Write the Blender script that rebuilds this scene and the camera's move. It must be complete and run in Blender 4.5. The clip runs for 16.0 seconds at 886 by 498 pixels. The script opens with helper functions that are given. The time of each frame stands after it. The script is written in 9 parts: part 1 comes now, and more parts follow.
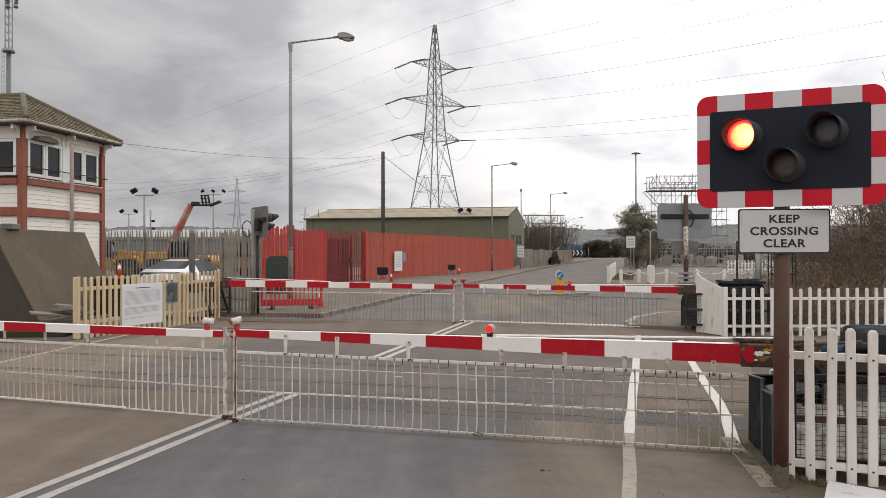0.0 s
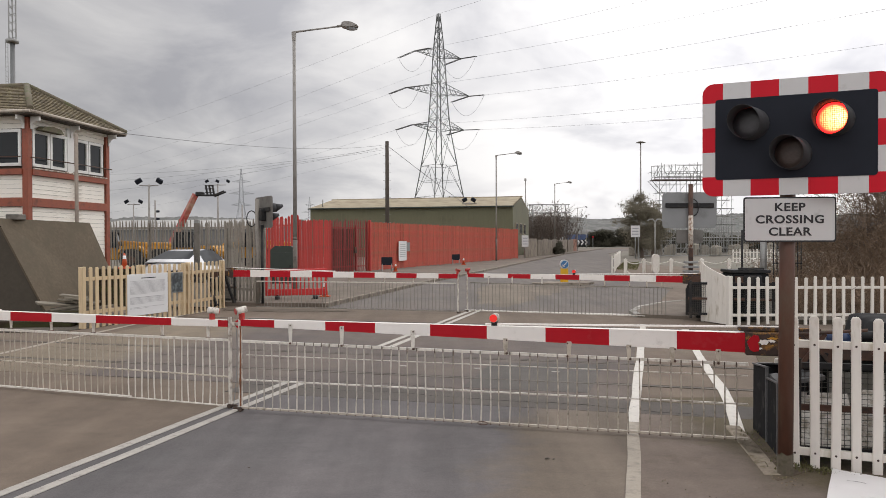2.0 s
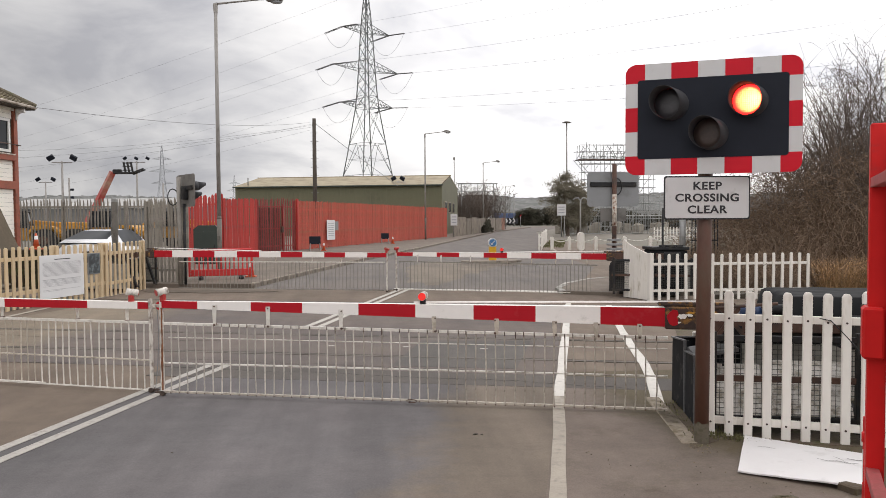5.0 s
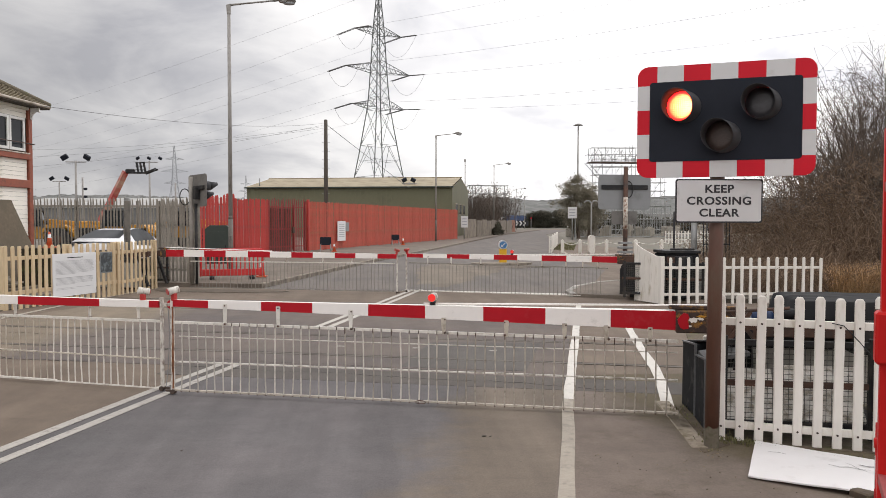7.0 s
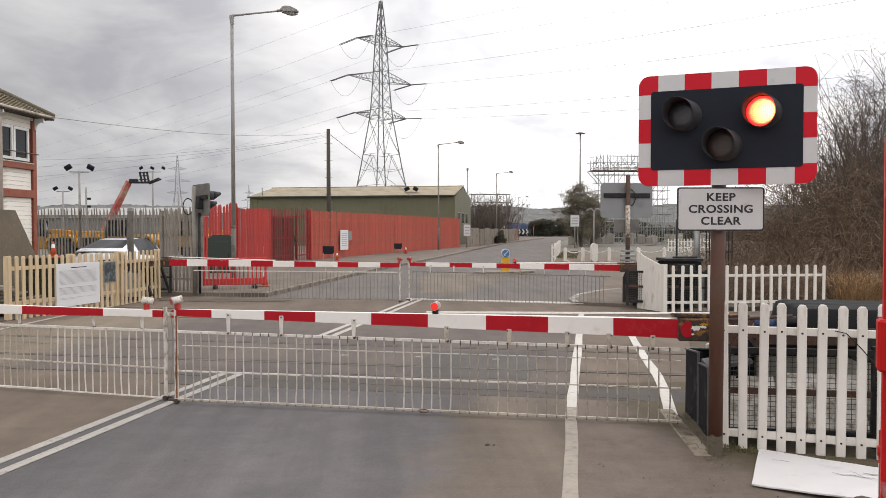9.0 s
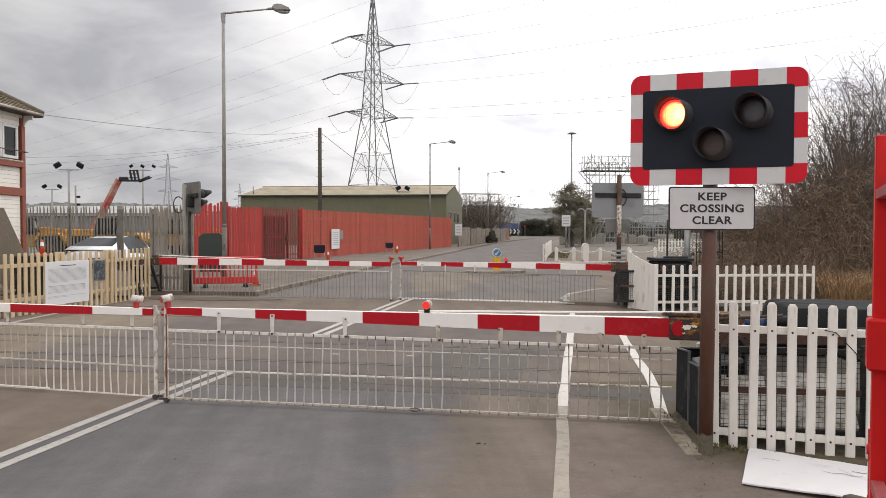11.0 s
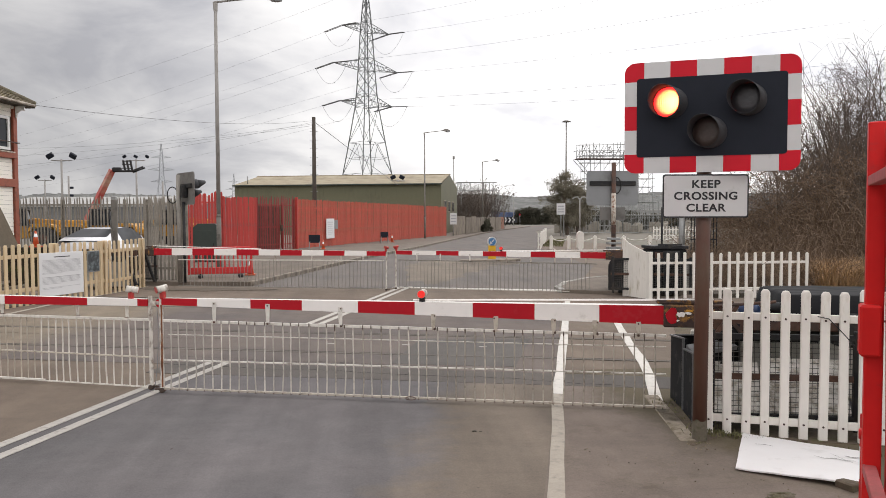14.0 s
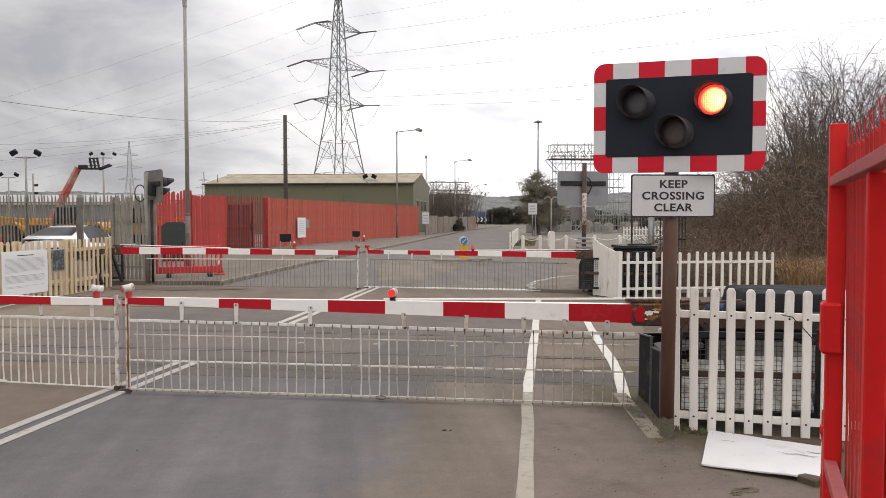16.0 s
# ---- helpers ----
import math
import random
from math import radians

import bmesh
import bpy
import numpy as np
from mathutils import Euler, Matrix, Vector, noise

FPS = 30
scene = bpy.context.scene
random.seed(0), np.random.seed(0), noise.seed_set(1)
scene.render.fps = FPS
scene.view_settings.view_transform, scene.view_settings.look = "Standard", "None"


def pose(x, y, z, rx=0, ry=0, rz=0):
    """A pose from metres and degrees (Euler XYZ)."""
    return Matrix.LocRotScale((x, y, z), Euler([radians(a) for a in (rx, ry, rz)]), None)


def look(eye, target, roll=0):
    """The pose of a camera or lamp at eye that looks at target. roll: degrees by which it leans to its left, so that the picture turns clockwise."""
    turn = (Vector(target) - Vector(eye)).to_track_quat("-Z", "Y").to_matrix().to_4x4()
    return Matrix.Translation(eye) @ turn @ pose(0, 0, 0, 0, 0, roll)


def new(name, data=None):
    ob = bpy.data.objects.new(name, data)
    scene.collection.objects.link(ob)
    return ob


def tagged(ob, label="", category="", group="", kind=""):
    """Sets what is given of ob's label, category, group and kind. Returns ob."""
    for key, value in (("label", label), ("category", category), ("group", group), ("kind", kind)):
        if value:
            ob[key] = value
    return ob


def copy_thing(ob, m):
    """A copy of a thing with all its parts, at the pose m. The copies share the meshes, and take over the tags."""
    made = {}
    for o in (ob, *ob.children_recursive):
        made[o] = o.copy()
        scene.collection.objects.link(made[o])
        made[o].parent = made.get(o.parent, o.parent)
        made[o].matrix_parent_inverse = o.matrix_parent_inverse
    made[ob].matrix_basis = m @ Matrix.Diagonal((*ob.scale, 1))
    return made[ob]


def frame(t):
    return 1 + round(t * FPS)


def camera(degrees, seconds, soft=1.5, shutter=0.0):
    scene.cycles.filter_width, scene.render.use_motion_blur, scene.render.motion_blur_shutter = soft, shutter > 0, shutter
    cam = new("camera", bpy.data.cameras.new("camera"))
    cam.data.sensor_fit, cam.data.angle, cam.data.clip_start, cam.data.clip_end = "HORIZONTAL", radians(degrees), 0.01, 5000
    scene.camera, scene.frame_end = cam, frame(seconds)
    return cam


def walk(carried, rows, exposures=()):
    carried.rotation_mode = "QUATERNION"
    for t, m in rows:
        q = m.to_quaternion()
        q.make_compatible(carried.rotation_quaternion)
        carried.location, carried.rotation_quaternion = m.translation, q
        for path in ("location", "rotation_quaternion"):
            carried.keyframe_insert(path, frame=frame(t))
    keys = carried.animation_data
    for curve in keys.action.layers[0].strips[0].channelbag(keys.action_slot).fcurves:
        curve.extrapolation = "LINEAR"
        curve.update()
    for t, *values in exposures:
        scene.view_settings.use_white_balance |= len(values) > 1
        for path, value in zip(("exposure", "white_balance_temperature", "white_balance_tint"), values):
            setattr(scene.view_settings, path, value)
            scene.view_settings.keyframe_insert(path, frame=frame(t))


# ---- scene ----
cam = camera(61.8, 16.0, soft=0.6)
PATH = [
    (0, pose(-0.001, -0.001, 1.622, 90.185, 0.063, -0.008)),
    (0.5, pose(-0.000, -0.001, 1.620, 90.006, 0.119, 0.324)),
    (1, pose(0.001, 0.005, 1.617, 89.793, 0.089, 0.446)),
    (1.5, pose(-0.002, 0.003, 1.617, 89.598, 0.098, 0.431)),
    (2, pose(-0.001, 0.003, 1.617, 89.393, 0.177, 0.325)),
    (2.5, pose(-0.001, 0.003, 1.616, 89.428, 0.196, 0.132)),
    (3, pose(0.001, 0.014, 1.611, 88.447, 0.187, -1.064)),
    (3.5, pose(0.006, 0.018, 1.614, 87.139, 0.010, -3.409)),
    (4, pose(0.013, 0.027, 1.614, 86.930, -0.035, -4.592)),
    (4.5, pose(0.009, 0.022, 1.614, 87.643, 0.319, -5.156)),
    (7, pose(0.009, 0.022, 1.609, 87.879, -0.118, -4.339)),
    (7.5, pose(0.002, 0.015, 1.609, 88.047, -0.419, -3.697)),
    (8, pose(0.000, 0.008, 1.611, 88.356, -0.536, -3.609)),
    (8.5, pose(0.009, 0.004, 1.612, 88.555, -0.101, -3.873)),
    (11, pose(0.005, 0.011, 1.604, 88.509, -0.129, -4.804)),
    (11.5, pose(0.007, 0.017, 1.605, 88.441, 0.001, -4.859)),
    (12, pose(0.007, 0.013, 1.605, 88.215, 0.265, -4.861)),
    (12.5, pose(0.011, 0.012, 1.605, 88.122, 0.577, -4.710)),
    (13, pose(0.016, 0.016, 1.604, 88.123, 0.713, -4.733)),
    (13.5, pose(0.012, 0.015, 1.607, 87.756, 0.016, -4.838)),
    (14, pose(0.007, 0.006, 1.604, 87.654, 0.197, -5.194)),
    (14.5, pose(0.007, -0.011, 1.599, 87.508, 0.191, -5.914)),
    (15, pose(0.019, 0.004, 1.601, 88.018, 0.565, -6.877)),
    (15.5, pose(0.019, -0.002, 1.607, 88.063, 0.116, -6.916)),
    (16, pose(0.022, 0.006, 1.599, 87.613, 0.008, -7.328)),
]
walk(cam, PATH, [(0, -0.33, 6580, 11.5), (2.4, -0.34, 6580, 11.5), (3.3, -0.36, 6580, 11.5), (4.3, -0.18, 6580, 11.5), (16, -0.15, 6580, 11.5)])


# ---- light ----
world = bpy.data.worlds.new("overcast_sky")
scene.world = world
world.use_nodes = True
wn, wl = world.node_tree.nodes, world.node_tree.links
wn.clear()
sky_out = wn.new("ShaderNodeOutputWorld")
sky_bg = wn.new("ShaderNodeBackground")
sky_tex = wn.new("ShaderNodeTexSky")
sky_tex.sky_type, sky_tex.sun_disc = "NISHITA", False
sky_tex.sun_elevation, sky_tex.sun_rotation = radians(48), radians(38)
coords = wn.new("ShaderNodeTexCoord")
split = wn.new("ShaderNodeSeparateXYZ")
wl.new(coords.outputs["Generated"], split.inputs[0])
# cloud layer seen in perspective: direction divided by its height
lift = wn.new("ShaderNodeMath")
lift.operation = "ADD"
lift.inputs[1].default_value = 0.34
wl.new(split.outputs["Z"], lift.inputs[0])
floor_up = wn.new("ShaderNodeMath")
floor_up.operation = "MAXIMUM"
floor_up.inputs[1].default_value = 0.05
wl.new(lift.outputs[0], floor_up.inputs[0])
spread = wn.new("ShaderNodeVectorMath")
spread.operation = "DIVIDE"
both = wn.new("ShaderNodeCombineXYZ")
for axis in "XYZ":
    wl.new(floor_up.outputs[0], both.inputs[axis])
wl.new(coords.outputs["Generated"], spread.inputs[0])
wl.new(both.outputs[0], spread.inputs[1])
cloud = wn.new("ShaderNodeTexNoise")
cloud.inputs["Scale"].default_value, cloud.inputs["Detail"].default_value = 2.5, 7.0
cloud.inputs["Roughness"].default_value, cloud.inputs["Distortion"].default_value = 0.54, 0.4
shift = wn.new("ShaderNodeVectorMath")
shift.operation = "ADD"
shift.inputs[1].default_value = (3.1, 1.7, 0.4)
wl.new(spread.outputs[0], shift.inputs[0])
wl.new(shift.outputs[0], cloud.inputs["Vector"])
cloud_ramp = wn.new("ShaderNodeValToRGB")
cloud_ramp.color_ramp.elements[0].position, cloud_ramp.color_ramp.elements[0].color = 0.35, (0.80, 0.81, 0.86, 1)
cloud_ramp.color_ramp.elements[1].position, cloud_ramp.color_ramp.elements[1].color = 0.65, (1.39, 1.385, 1.375, 1)
wl.new(cloud.outputs["Fac"], cloud_ramp.inputs["Fac"])
# a darker bank of cloud stands to the north-west, the rest of the sky is bright
sun_way = Vector((math.sin(radians(38)) * math.cos(radians(48)), math.cos(radians(38)) * math.cos(radians(48)), math.sin(radians(48))))
near_sun = wn.new("ShaderNodeVectorMath")
near_sun.operation = "DOT_PRODUCT"
near_sun.inputs[1].default_value = Vector((-0.75, 0.62, 0.10)).normalized()
wl.new(coords.outputs["Generated"], near_sun.inputs[0])
glow = wn.new("ShaderNodeMapRange")
glow.inputs["From Min"].default_value, glow.inputs["From Max"].default_value = 0.38, 1.0
glow.inputs["To Min"].default_value, glow.inputs["To Max"].default_value = 1.43, 0.51
wl.new(near_sun.outputs["Value"], glow.inputs["Value"])
# as under any overcast, the zenith is about twice as bright as the horizon
low = wn.new("ShaderNodeMapRange")
low.inputs["From Min"].default_value, low.inputs["From Max"].default_value = 0.0, 0.75
low.inputs["To Min"].default_value, low.inputs["To Max"].default_value = 0.79, 1.22
wl.new(split.outputs["Z"], low.inputs["Value"])
gain = wn.new("ShaderNodeMath")
gain.operation = "MULTIPLY"
wl.new(glow.outputs[0], gain.inputs[0])
wl.new(low.outputs[0], gain.inputs[1])
lit_cloud = wn.new("ShaderNodeVectorMath")
lit_cloud.operation = "SCALE"
wl.new(cloud_ramp.outputs["Color"], lit_cloud.inputs[0])
wl.new(gain.outputs[0], lit_cloud.inputs["Scale"])
clear = wn.new("ShaderNodeVectorMath")
clear.operation = "SCALE"
clear.inputs["Scale"].default_value = 0.06
wl.new(sky_tex.outputs[0], clear.inputs[0])
blend = wn.new("ShaderNodeMix")
blend.data_type = "RGBA"
blend.inputs["Factor"].default_value = 0.94
wl.new(clear.outputs[0], blend.inputs["A"])
wl.new(lit_cloud.outputs[0], blend.inputs["B"])
wl.new(blend.outputs["Result"], sky_bg.inputs["Color"])
sky_bg.inputs["Strength"].default_value = 1.0
wl.new(sky_bg.outputs[0], sky_out.inputs["Surface"])

sun_data = bpy.data.lights.new("sun", "SUN")
sun_data.energy, sun_data.angle, sun_data.color = 0.6, radians(30), (1.0, 0.97, 0.93)
sun = new("sun", sun_data)
sun.matrix_world = look(sun_way * 50, (0, 0, 0))



# ---- materials ----
def surface(name, base, rough=0.7, metal=0.0, grain=30.0, vary=0.12, stain=None, stain_amount=0.0, stain_scale=1.5,
            bump=0.15, bump_scale=None, island=0.0, piece=0.0, spec=0.5, stretch=(1, 1, 1), glow=0.0, glow_color=None):
    """A procedural surface: base colour varied by fine grain and by broad patches, stains of another colour, and relief."""
    m = bpy.data.materials.new(name)
    m.use_nodes = True
    n, l = m.node_tree.nodes, m.node_tree.links
    b = n["Principled BSDF"]
    b.inputs["Roughness"].default_value, b.inputs["Metallic"].default_value = rough, metal
    b.inputs["Specular IOR Level"].default_value = spec
    tc = n.new("ShaderNodeTexCoord")
    mp = n.new("ShaderNodeMapping")
    mp.inputs["Scale"].default_value = stretch
    l.new(tc.outputs["Object"], mp.inputs[0])
    fine = n.new("ShaderNodeTexNoise")
    fine.inputs["Scale"].default_value, fine.inputs["Detail"].default_value = grain, 5
    broad = n.new("ShaderNodeTexNoise")
    broad.inputs["Scale"].default_value, broad.inputs["Detail"].default_value = stain_scale, 4
    l.new(mp.outputs[0], fine.inputs["Vector"])
    l.new(mp.outputs[0], broad.inputs["Vector"])
    mixed = n.new("ShaderNodeMath")
    mixed.operation = "ADD"
    l.new(fine.outputs["Fac"], mixed.inputs[0])
    l.new(broad.outputs["Fac"], mixed.inputs[1])
    level = n.new("ShaderNodeMapRange")
    level.inputs["From Min"].default_value, level.inputs["From Max"].default_value = 0.6, 1.4
    level.inputs["To Min"].default_value, level.inputs["To Max"].default_value = 1 - vary, 1 + vary
    l.new(mixed.outputs[0], level.inputs["Value"])
    last = level.outputs[0]
    for amount, node, out in ((island, "ShaderNodeNewGeometry", "Random Per Island"), (piece, "ShaderNodeObjectInfo", "Random")):
        if amount:
            info = n.new(node)
            r = n.new("ShaderNodeMapRange")
            r.inputs["To Min"].default_value, r.inputs["To Max"].default_value = 1 - amount, 1 + amount
            l.new(info.outputs[out], r.inputs["Value"])
            times = n.new("ShaderNodeMath")
            times.operation = "MULTIPLY"
            l.new(last, times.inputs[0])
            l.new(r.outputs[0], times.inputs[1])
            last = times.outputs[0]
    tint = n.new("ShaderNodeVectorMath")
    tint.operation = "SCALE"
    tint.inputs[0].default_value = base
    l.new(last, tint.inputs["Scale"])
    color = tint.outputs[0]
    if stain:
        where = n.new("ShaderNodeTexNoise")
        where.inputs["Scale"].default_value, where.inputs["Detail"].default_value = stain_scale * 2.3, 8
        where.inputs["Roughness"].default_value = 0.65
        l.new(mp.outputs[0], where.inputs["Vector"])
        cut = n.new("ShaderNodeMapRange")
        cut.inputs["From Min"].default_value = 0.62 - 0.3 * stain_amount
        cut.inputs["From Max"].default_value = 0.74 - 0.2 * stain_amount
        l.new(where.outputs["Fac"], cut.inputs["Value"])
        mix = n.new("ShaderNodeMix")
        mix.data_type = "RGBA"
        l.new(cut.outputs[0], mix.inputs["Factor"])
        l.new(color, mix.inputs["A"])
        mix.inputs["B"].default_value = (*stain, 1)
        color = mix.outputs["Result"]
    l.new(color, b.inputs["Base Color"])
    if bump:
        relief = n.new("ShaderNodeBump")
        relief.inputs["Strength"].default_value, relief.inputs["Distance"].default_value = bump, 0.01
        if bump_scale:
            rough_tex = n.new("ShaderNodeTexNoise")
            rough_tex.inputs["Scale"].default_value, rough_tex.inputs["Detail"].default_value = bump_scale, 3
            l.new(mp.outputs[0], rough_tex.inputs["Vector"])
            l.new(rough_tex.outputs["Fac"], relief.inputs["Height"])
        else:
            l.new(fine.outputs["Fac"], relief.inputs["Height"])
        l.new(relief.outputs[0], b.inputs["Normal"])
    if glow:
        b.inputs["Emission Color"].default_value = (*(glow_color or base), 1)
        b.inputs["Emission Strength"].default_value = glow
    return m


def asphalt(name, base, dark, streak=0.10, worn=None, moss=None):
    """Road surface: fine stone, mottled patches, streaks worn along the lanes and small pale stones."""
    m = bpy.data.materials.new(name)
    m.use_nodes = True
    n, l = m.node_tree.nodes, m.node_tree.links
    b = n["Principled BSDF"]
    b.inputs["Roughness"].default_value = 0.9
    b.inputs["Specular IOR Level"].default_value = 0.3
    tc = n.new("ShaderNodeTexCoord")

    def tex(scale, detail, turn=0.0, stretch=(1, 1, 1), rough=0.55):
        mp = n.new("ShaderNodeMapping")
        mp.inputs["Scale"].default_value, mp.inputs["Rotation"].default_value = stretch, (0, 0, turn)
        l.new(tc.outputs["Object"], mp.inputs[0])
        t = n.new("ShaderNodeTexNoise")
        t.inputs["Scale"].default_value, t.inputs["Detail"].default_value, t.inputs["Roughness"].default_value = scale, detail, rough
        l.new(mp.outputs[0], t.inputs["Vector"])
        return t.outputs["Fac"]

    def ranged(fac, a, b2, lo, hi):
        r = n.new("ShaderNodeMapRange")
        for key, v in (("From Min", a), ("From Max", b2), ("To Min", lo), ("To Max", hi)):
            r.inputs[key].default_value = v
        l.new(fac, r.inputs["Value"])
        return r.outputs[0]

    def times(p, q):
        x = n.new("ShaderNodeMath")
        x.operation = "MULTIPLY"
        l.new(p, x.inputs[0])
        l.new(q, x.inputs[1])
        return x.outputs[0]

    patch = tex(0.45, 6, rough=0.62)
    mix = n.new("ShaderNodeMix")
    mix.data_type = "RGBA"
    mix.inputs["A"].default_value, mix.inputs["B"].default_value = (*base, 1), (*dark, 1)
    l.new(ranged(patch, 0.42, 0.66, 0, 1), mix.inputs["Factor"])
    if moss:
        grown = n.new("ShaderNodeMix")
        grown.data_type = "RGBA"
        l.new(ranged(tex(1.7, 9, rough=0.76), 0.53, 0.70, 0, 0.75), grown.inputs["Factor"])
        l.new(mix.outputs["Result"], grown.inputs["A"])
        grown.inputs["B"].default_value = (*moss, 1)
        mix = grown
    if worn:
        # an older surface shows past a wandering line: plan normal, offset, width, colour
        way, off, wide, old = worn
        dist = n.new("ShaderNodeVectorMath")
        dist.operation, dist.inputs[1].default_value = "DOT_PRODUCT", (*way, 0)
        l.new(tc.outputs["Object"], dist.inputs[0])
        wander = n.new("ShaderNodeMath")
        wander.operation = "ADD"
        l.new(dist.outputs["Value"], wander.inputs[0])
        l.new(ranged(tex(0.9, 6, rough=0.7), 0.2, 0.8, -0.5, 0.5), wander.inputs[1])
        past = n.new("ShaderNodeMix")
        past.data_type = "RGBA"
        l.new(ranged(wander.outputs[0], off - wide, off + wide, 0, 1), past.inputs["Factor"])
        l.new(mix.outputs["Result"], past.inputs["A"])
        past.inputs["B"].default_value = (*old, 1)
        mix = past
    level = times(ranged(tex(3.2, 7, rough=0.7), 0.3, 0.7, 0.88, 1.12), ranged(tex(75, 3), 0.3, 0.7, 0.91, 1.09))
    level = times(level, ranged(tex(1.0, 5, 0.27, (2.2, 0.16, 1)), 0.35, 0.65, 1 - streak, 1 + streak))
    stones = n.new("ShaderNodeTexVoronoi")
    stones.inputs["Scale"].default_value = 26
    l.new(tc.outputs["Object"], stones.inputs["Vector"])
    level = times(level, ranged(stones.outputs["Distance"], 0.04, 0.10, 1.22, 1.0))
    pits = n.new("ShaderNodeTexVoronoi")
    pits.inputs["Scale"].default_value = 5.5
    l.new(tc.outputs["Object"], pits.inputs["Vector"])
    level = times(level, ranged(pits.outputs["Distance"], 0.030, 0.065, 0.78, 1.0))
    level = times(level, ranged(tex(2.3, 6, -0.9, (0.35, 2.6, 1), 0.7), 0.57, 0.72, 1.03, 0.90))
    tint = n.new("ShaderNodeVectorMath")
    tint.operation = "SCALE"
    l.new(mix.outputs["Result"], tint.inputs[0])
    l.new(level, tint.inputs["Scale"])
    l.new(tint.outputs[0], b.inputs["Base Color"])
    relief = n.new("ShaderNodeBump")
    relief.inputs["Strength"].default_value, relief.inputs["Distance"].default_value = 0.35, 0.006
    l.new(tex(130, 3), relief.inputs["Height"])
    l.new(relief.outputs[0], b.inputs["Normal"])
    return m


ASPHALT = asphalt("asphalt", (0.163, 0.127, 0.098), (0.130, 0.100, 0.076))
ASPHALT_DARK = asphalt("resurfaced_asphalt", (0.121, 0.110, 0.109), (0.098, 0.092, 0.092), streak=0.16, worn=((0.973, -0.229), -0.83, 0.22, (0.150, 0.122, 0.096)))
FAR_LANE = asphalt("far_lane_asphalt", (0.146, 0.126, 0.112), (0.114, 0.103, 0.095), streak=0.12)
DECK = asphalt("crossing_deck_asphalt", (0.134, 0.109, 0.094), (0.096, 0.083, 0.078), streak=0.10, worn=((-0.97, 0.245), 6.9, 0.35, (0.186, 0.150, 0.110)))
JOINT = asphalt("patched_joint_asphalt", (0.104, 0.091, 0.080), (0.082, 0.073, 0.066), streak=0.05)
FOOTWAY = asphalt("footway_asphalt", (0.168, 0.138, 0.112), (0.122, 0.100, 0.080), streak=0.05, moss=(0.098, 0.082, 0.056))
FOOTWAY_NEAR = asphalt("mossy_footway_asphalt", (0.164, 0.131, 0.109), (0.114, 0.092, 0.074), streak=0.05, moss=(0.096, 0.078, 0.052), worn=((1.0, 0.2), 3.34, 0.24, (0.094, 0.075, 0.046)))
EARTH = surface("far_ground", (0.170, 0.148, 0.120), 0.95, grain=0.8, vary=0.25, stain=(0.10, 0.105, 0.07), stain_amount=0.6, stain_scale=0.012, bump=0.2)
CONCRETE = surface("concrete", (0.33, 0.315, 0.285), 0.85, grain=40, vary=0.15, stain=(0.2, 0.19, 0.16), stain_amount=0.5, stain_scale=0.9, bump=0.4)
SOIL = surface("dark_trackside_soil", (0.072, 0.060, 0.046), 0.95, grain=25, vary=0.35, stain=(0.11, 0.095, 0.07), stain_amount=0.4, stain_scale=2, bump=0.8)
SLEEPER = surface("dark_old_timber", (0.036, 0.028, 0.019), 0.95, grain=14, vary=0.3, stain=(0.05, 0.052, 0.02), stain_amount=0.4, stain_scale=2, bump=0.4, stretch=(0.2, 1, 1), spec=0.15)
ROAD_PAINT = surface("worn_road_paint", (0.44, 0.41, 0.365), 0.7, grain=60, vary=0.12, stain=(0.26, 0.24, 0.21), stain_amount=0.18, stain_scale=5.0, bump=0.3)
ROAD_PAINT_FADED = surface("faded_road_paint", (0.335, 0.295, 0.24), 0.75, grain=60, vary=0.15, stain=(0.22, 0.195, 0.165), stain_amount=0.35, stain_scale=4.0, bump=0.3)
BRIGHT_PAINT = surface("white_road_paint", (0.56, 0.53, 0.48), 0.7, grain=60, vary=0.12, stain=(0.30, 0.27, 0.24), stain_amount=0.20, stain_scale=5.0, bump=0.3)
CENTRE_PAINT = surface("grey_worn_road_paint", (0.36, 0.335, 0.30), 0.75, grain=60, vary=0.14, stain=(0.20, 0.18, 0.16), stain_amount=0.25, stain_scale=5.0, bump=0.3)
WHITE_WOOD = surface("white_painted_palings", (0.70, 0.66, 0.60), 0.55, grain=26, vary=0.06, stain=(0.48, 0.43, 0.34), stain_amount=0.26, stain_scale=3.0, bump=0.12, piece=0.04, stretch=(1, 1, 0.3))
CREAM_WOOD = surface("cream_wooden_pickets", (0.58, 0.445, 0.28), 0.65, grain=30, vary=0.10, stain=(0.42, 0.33, 0.20), stain_amount=0.3, stain_scale=2.5, bump=0.2, piece=0.09, stretch=(1, 1, 0.2))
WHITE_BOARDING = surface("white_weatherboard", (0.80, 0.76, 0.68), 0.6, grain=20, vary=0.05, stain=(0.55, 0.50, 0.42), stain_amount=0.25, stain_scale=1.2, bump=0.12, piece=0.04)
BROWN_TRIM = surface("red_brown_painted_timber", (0.262, 0.068, 0.035), 0.55, grain=25, vary=0.12, stain=(0.15, 0.05, 0.03), stain_amount=0.3, stain_scale=2, bump=0.1)
WHITE_FRAME = surface("white_window_frame", (0.72, 0.71, 0.68), 0.45, grain=20, vary=0.03, bump=0.05)
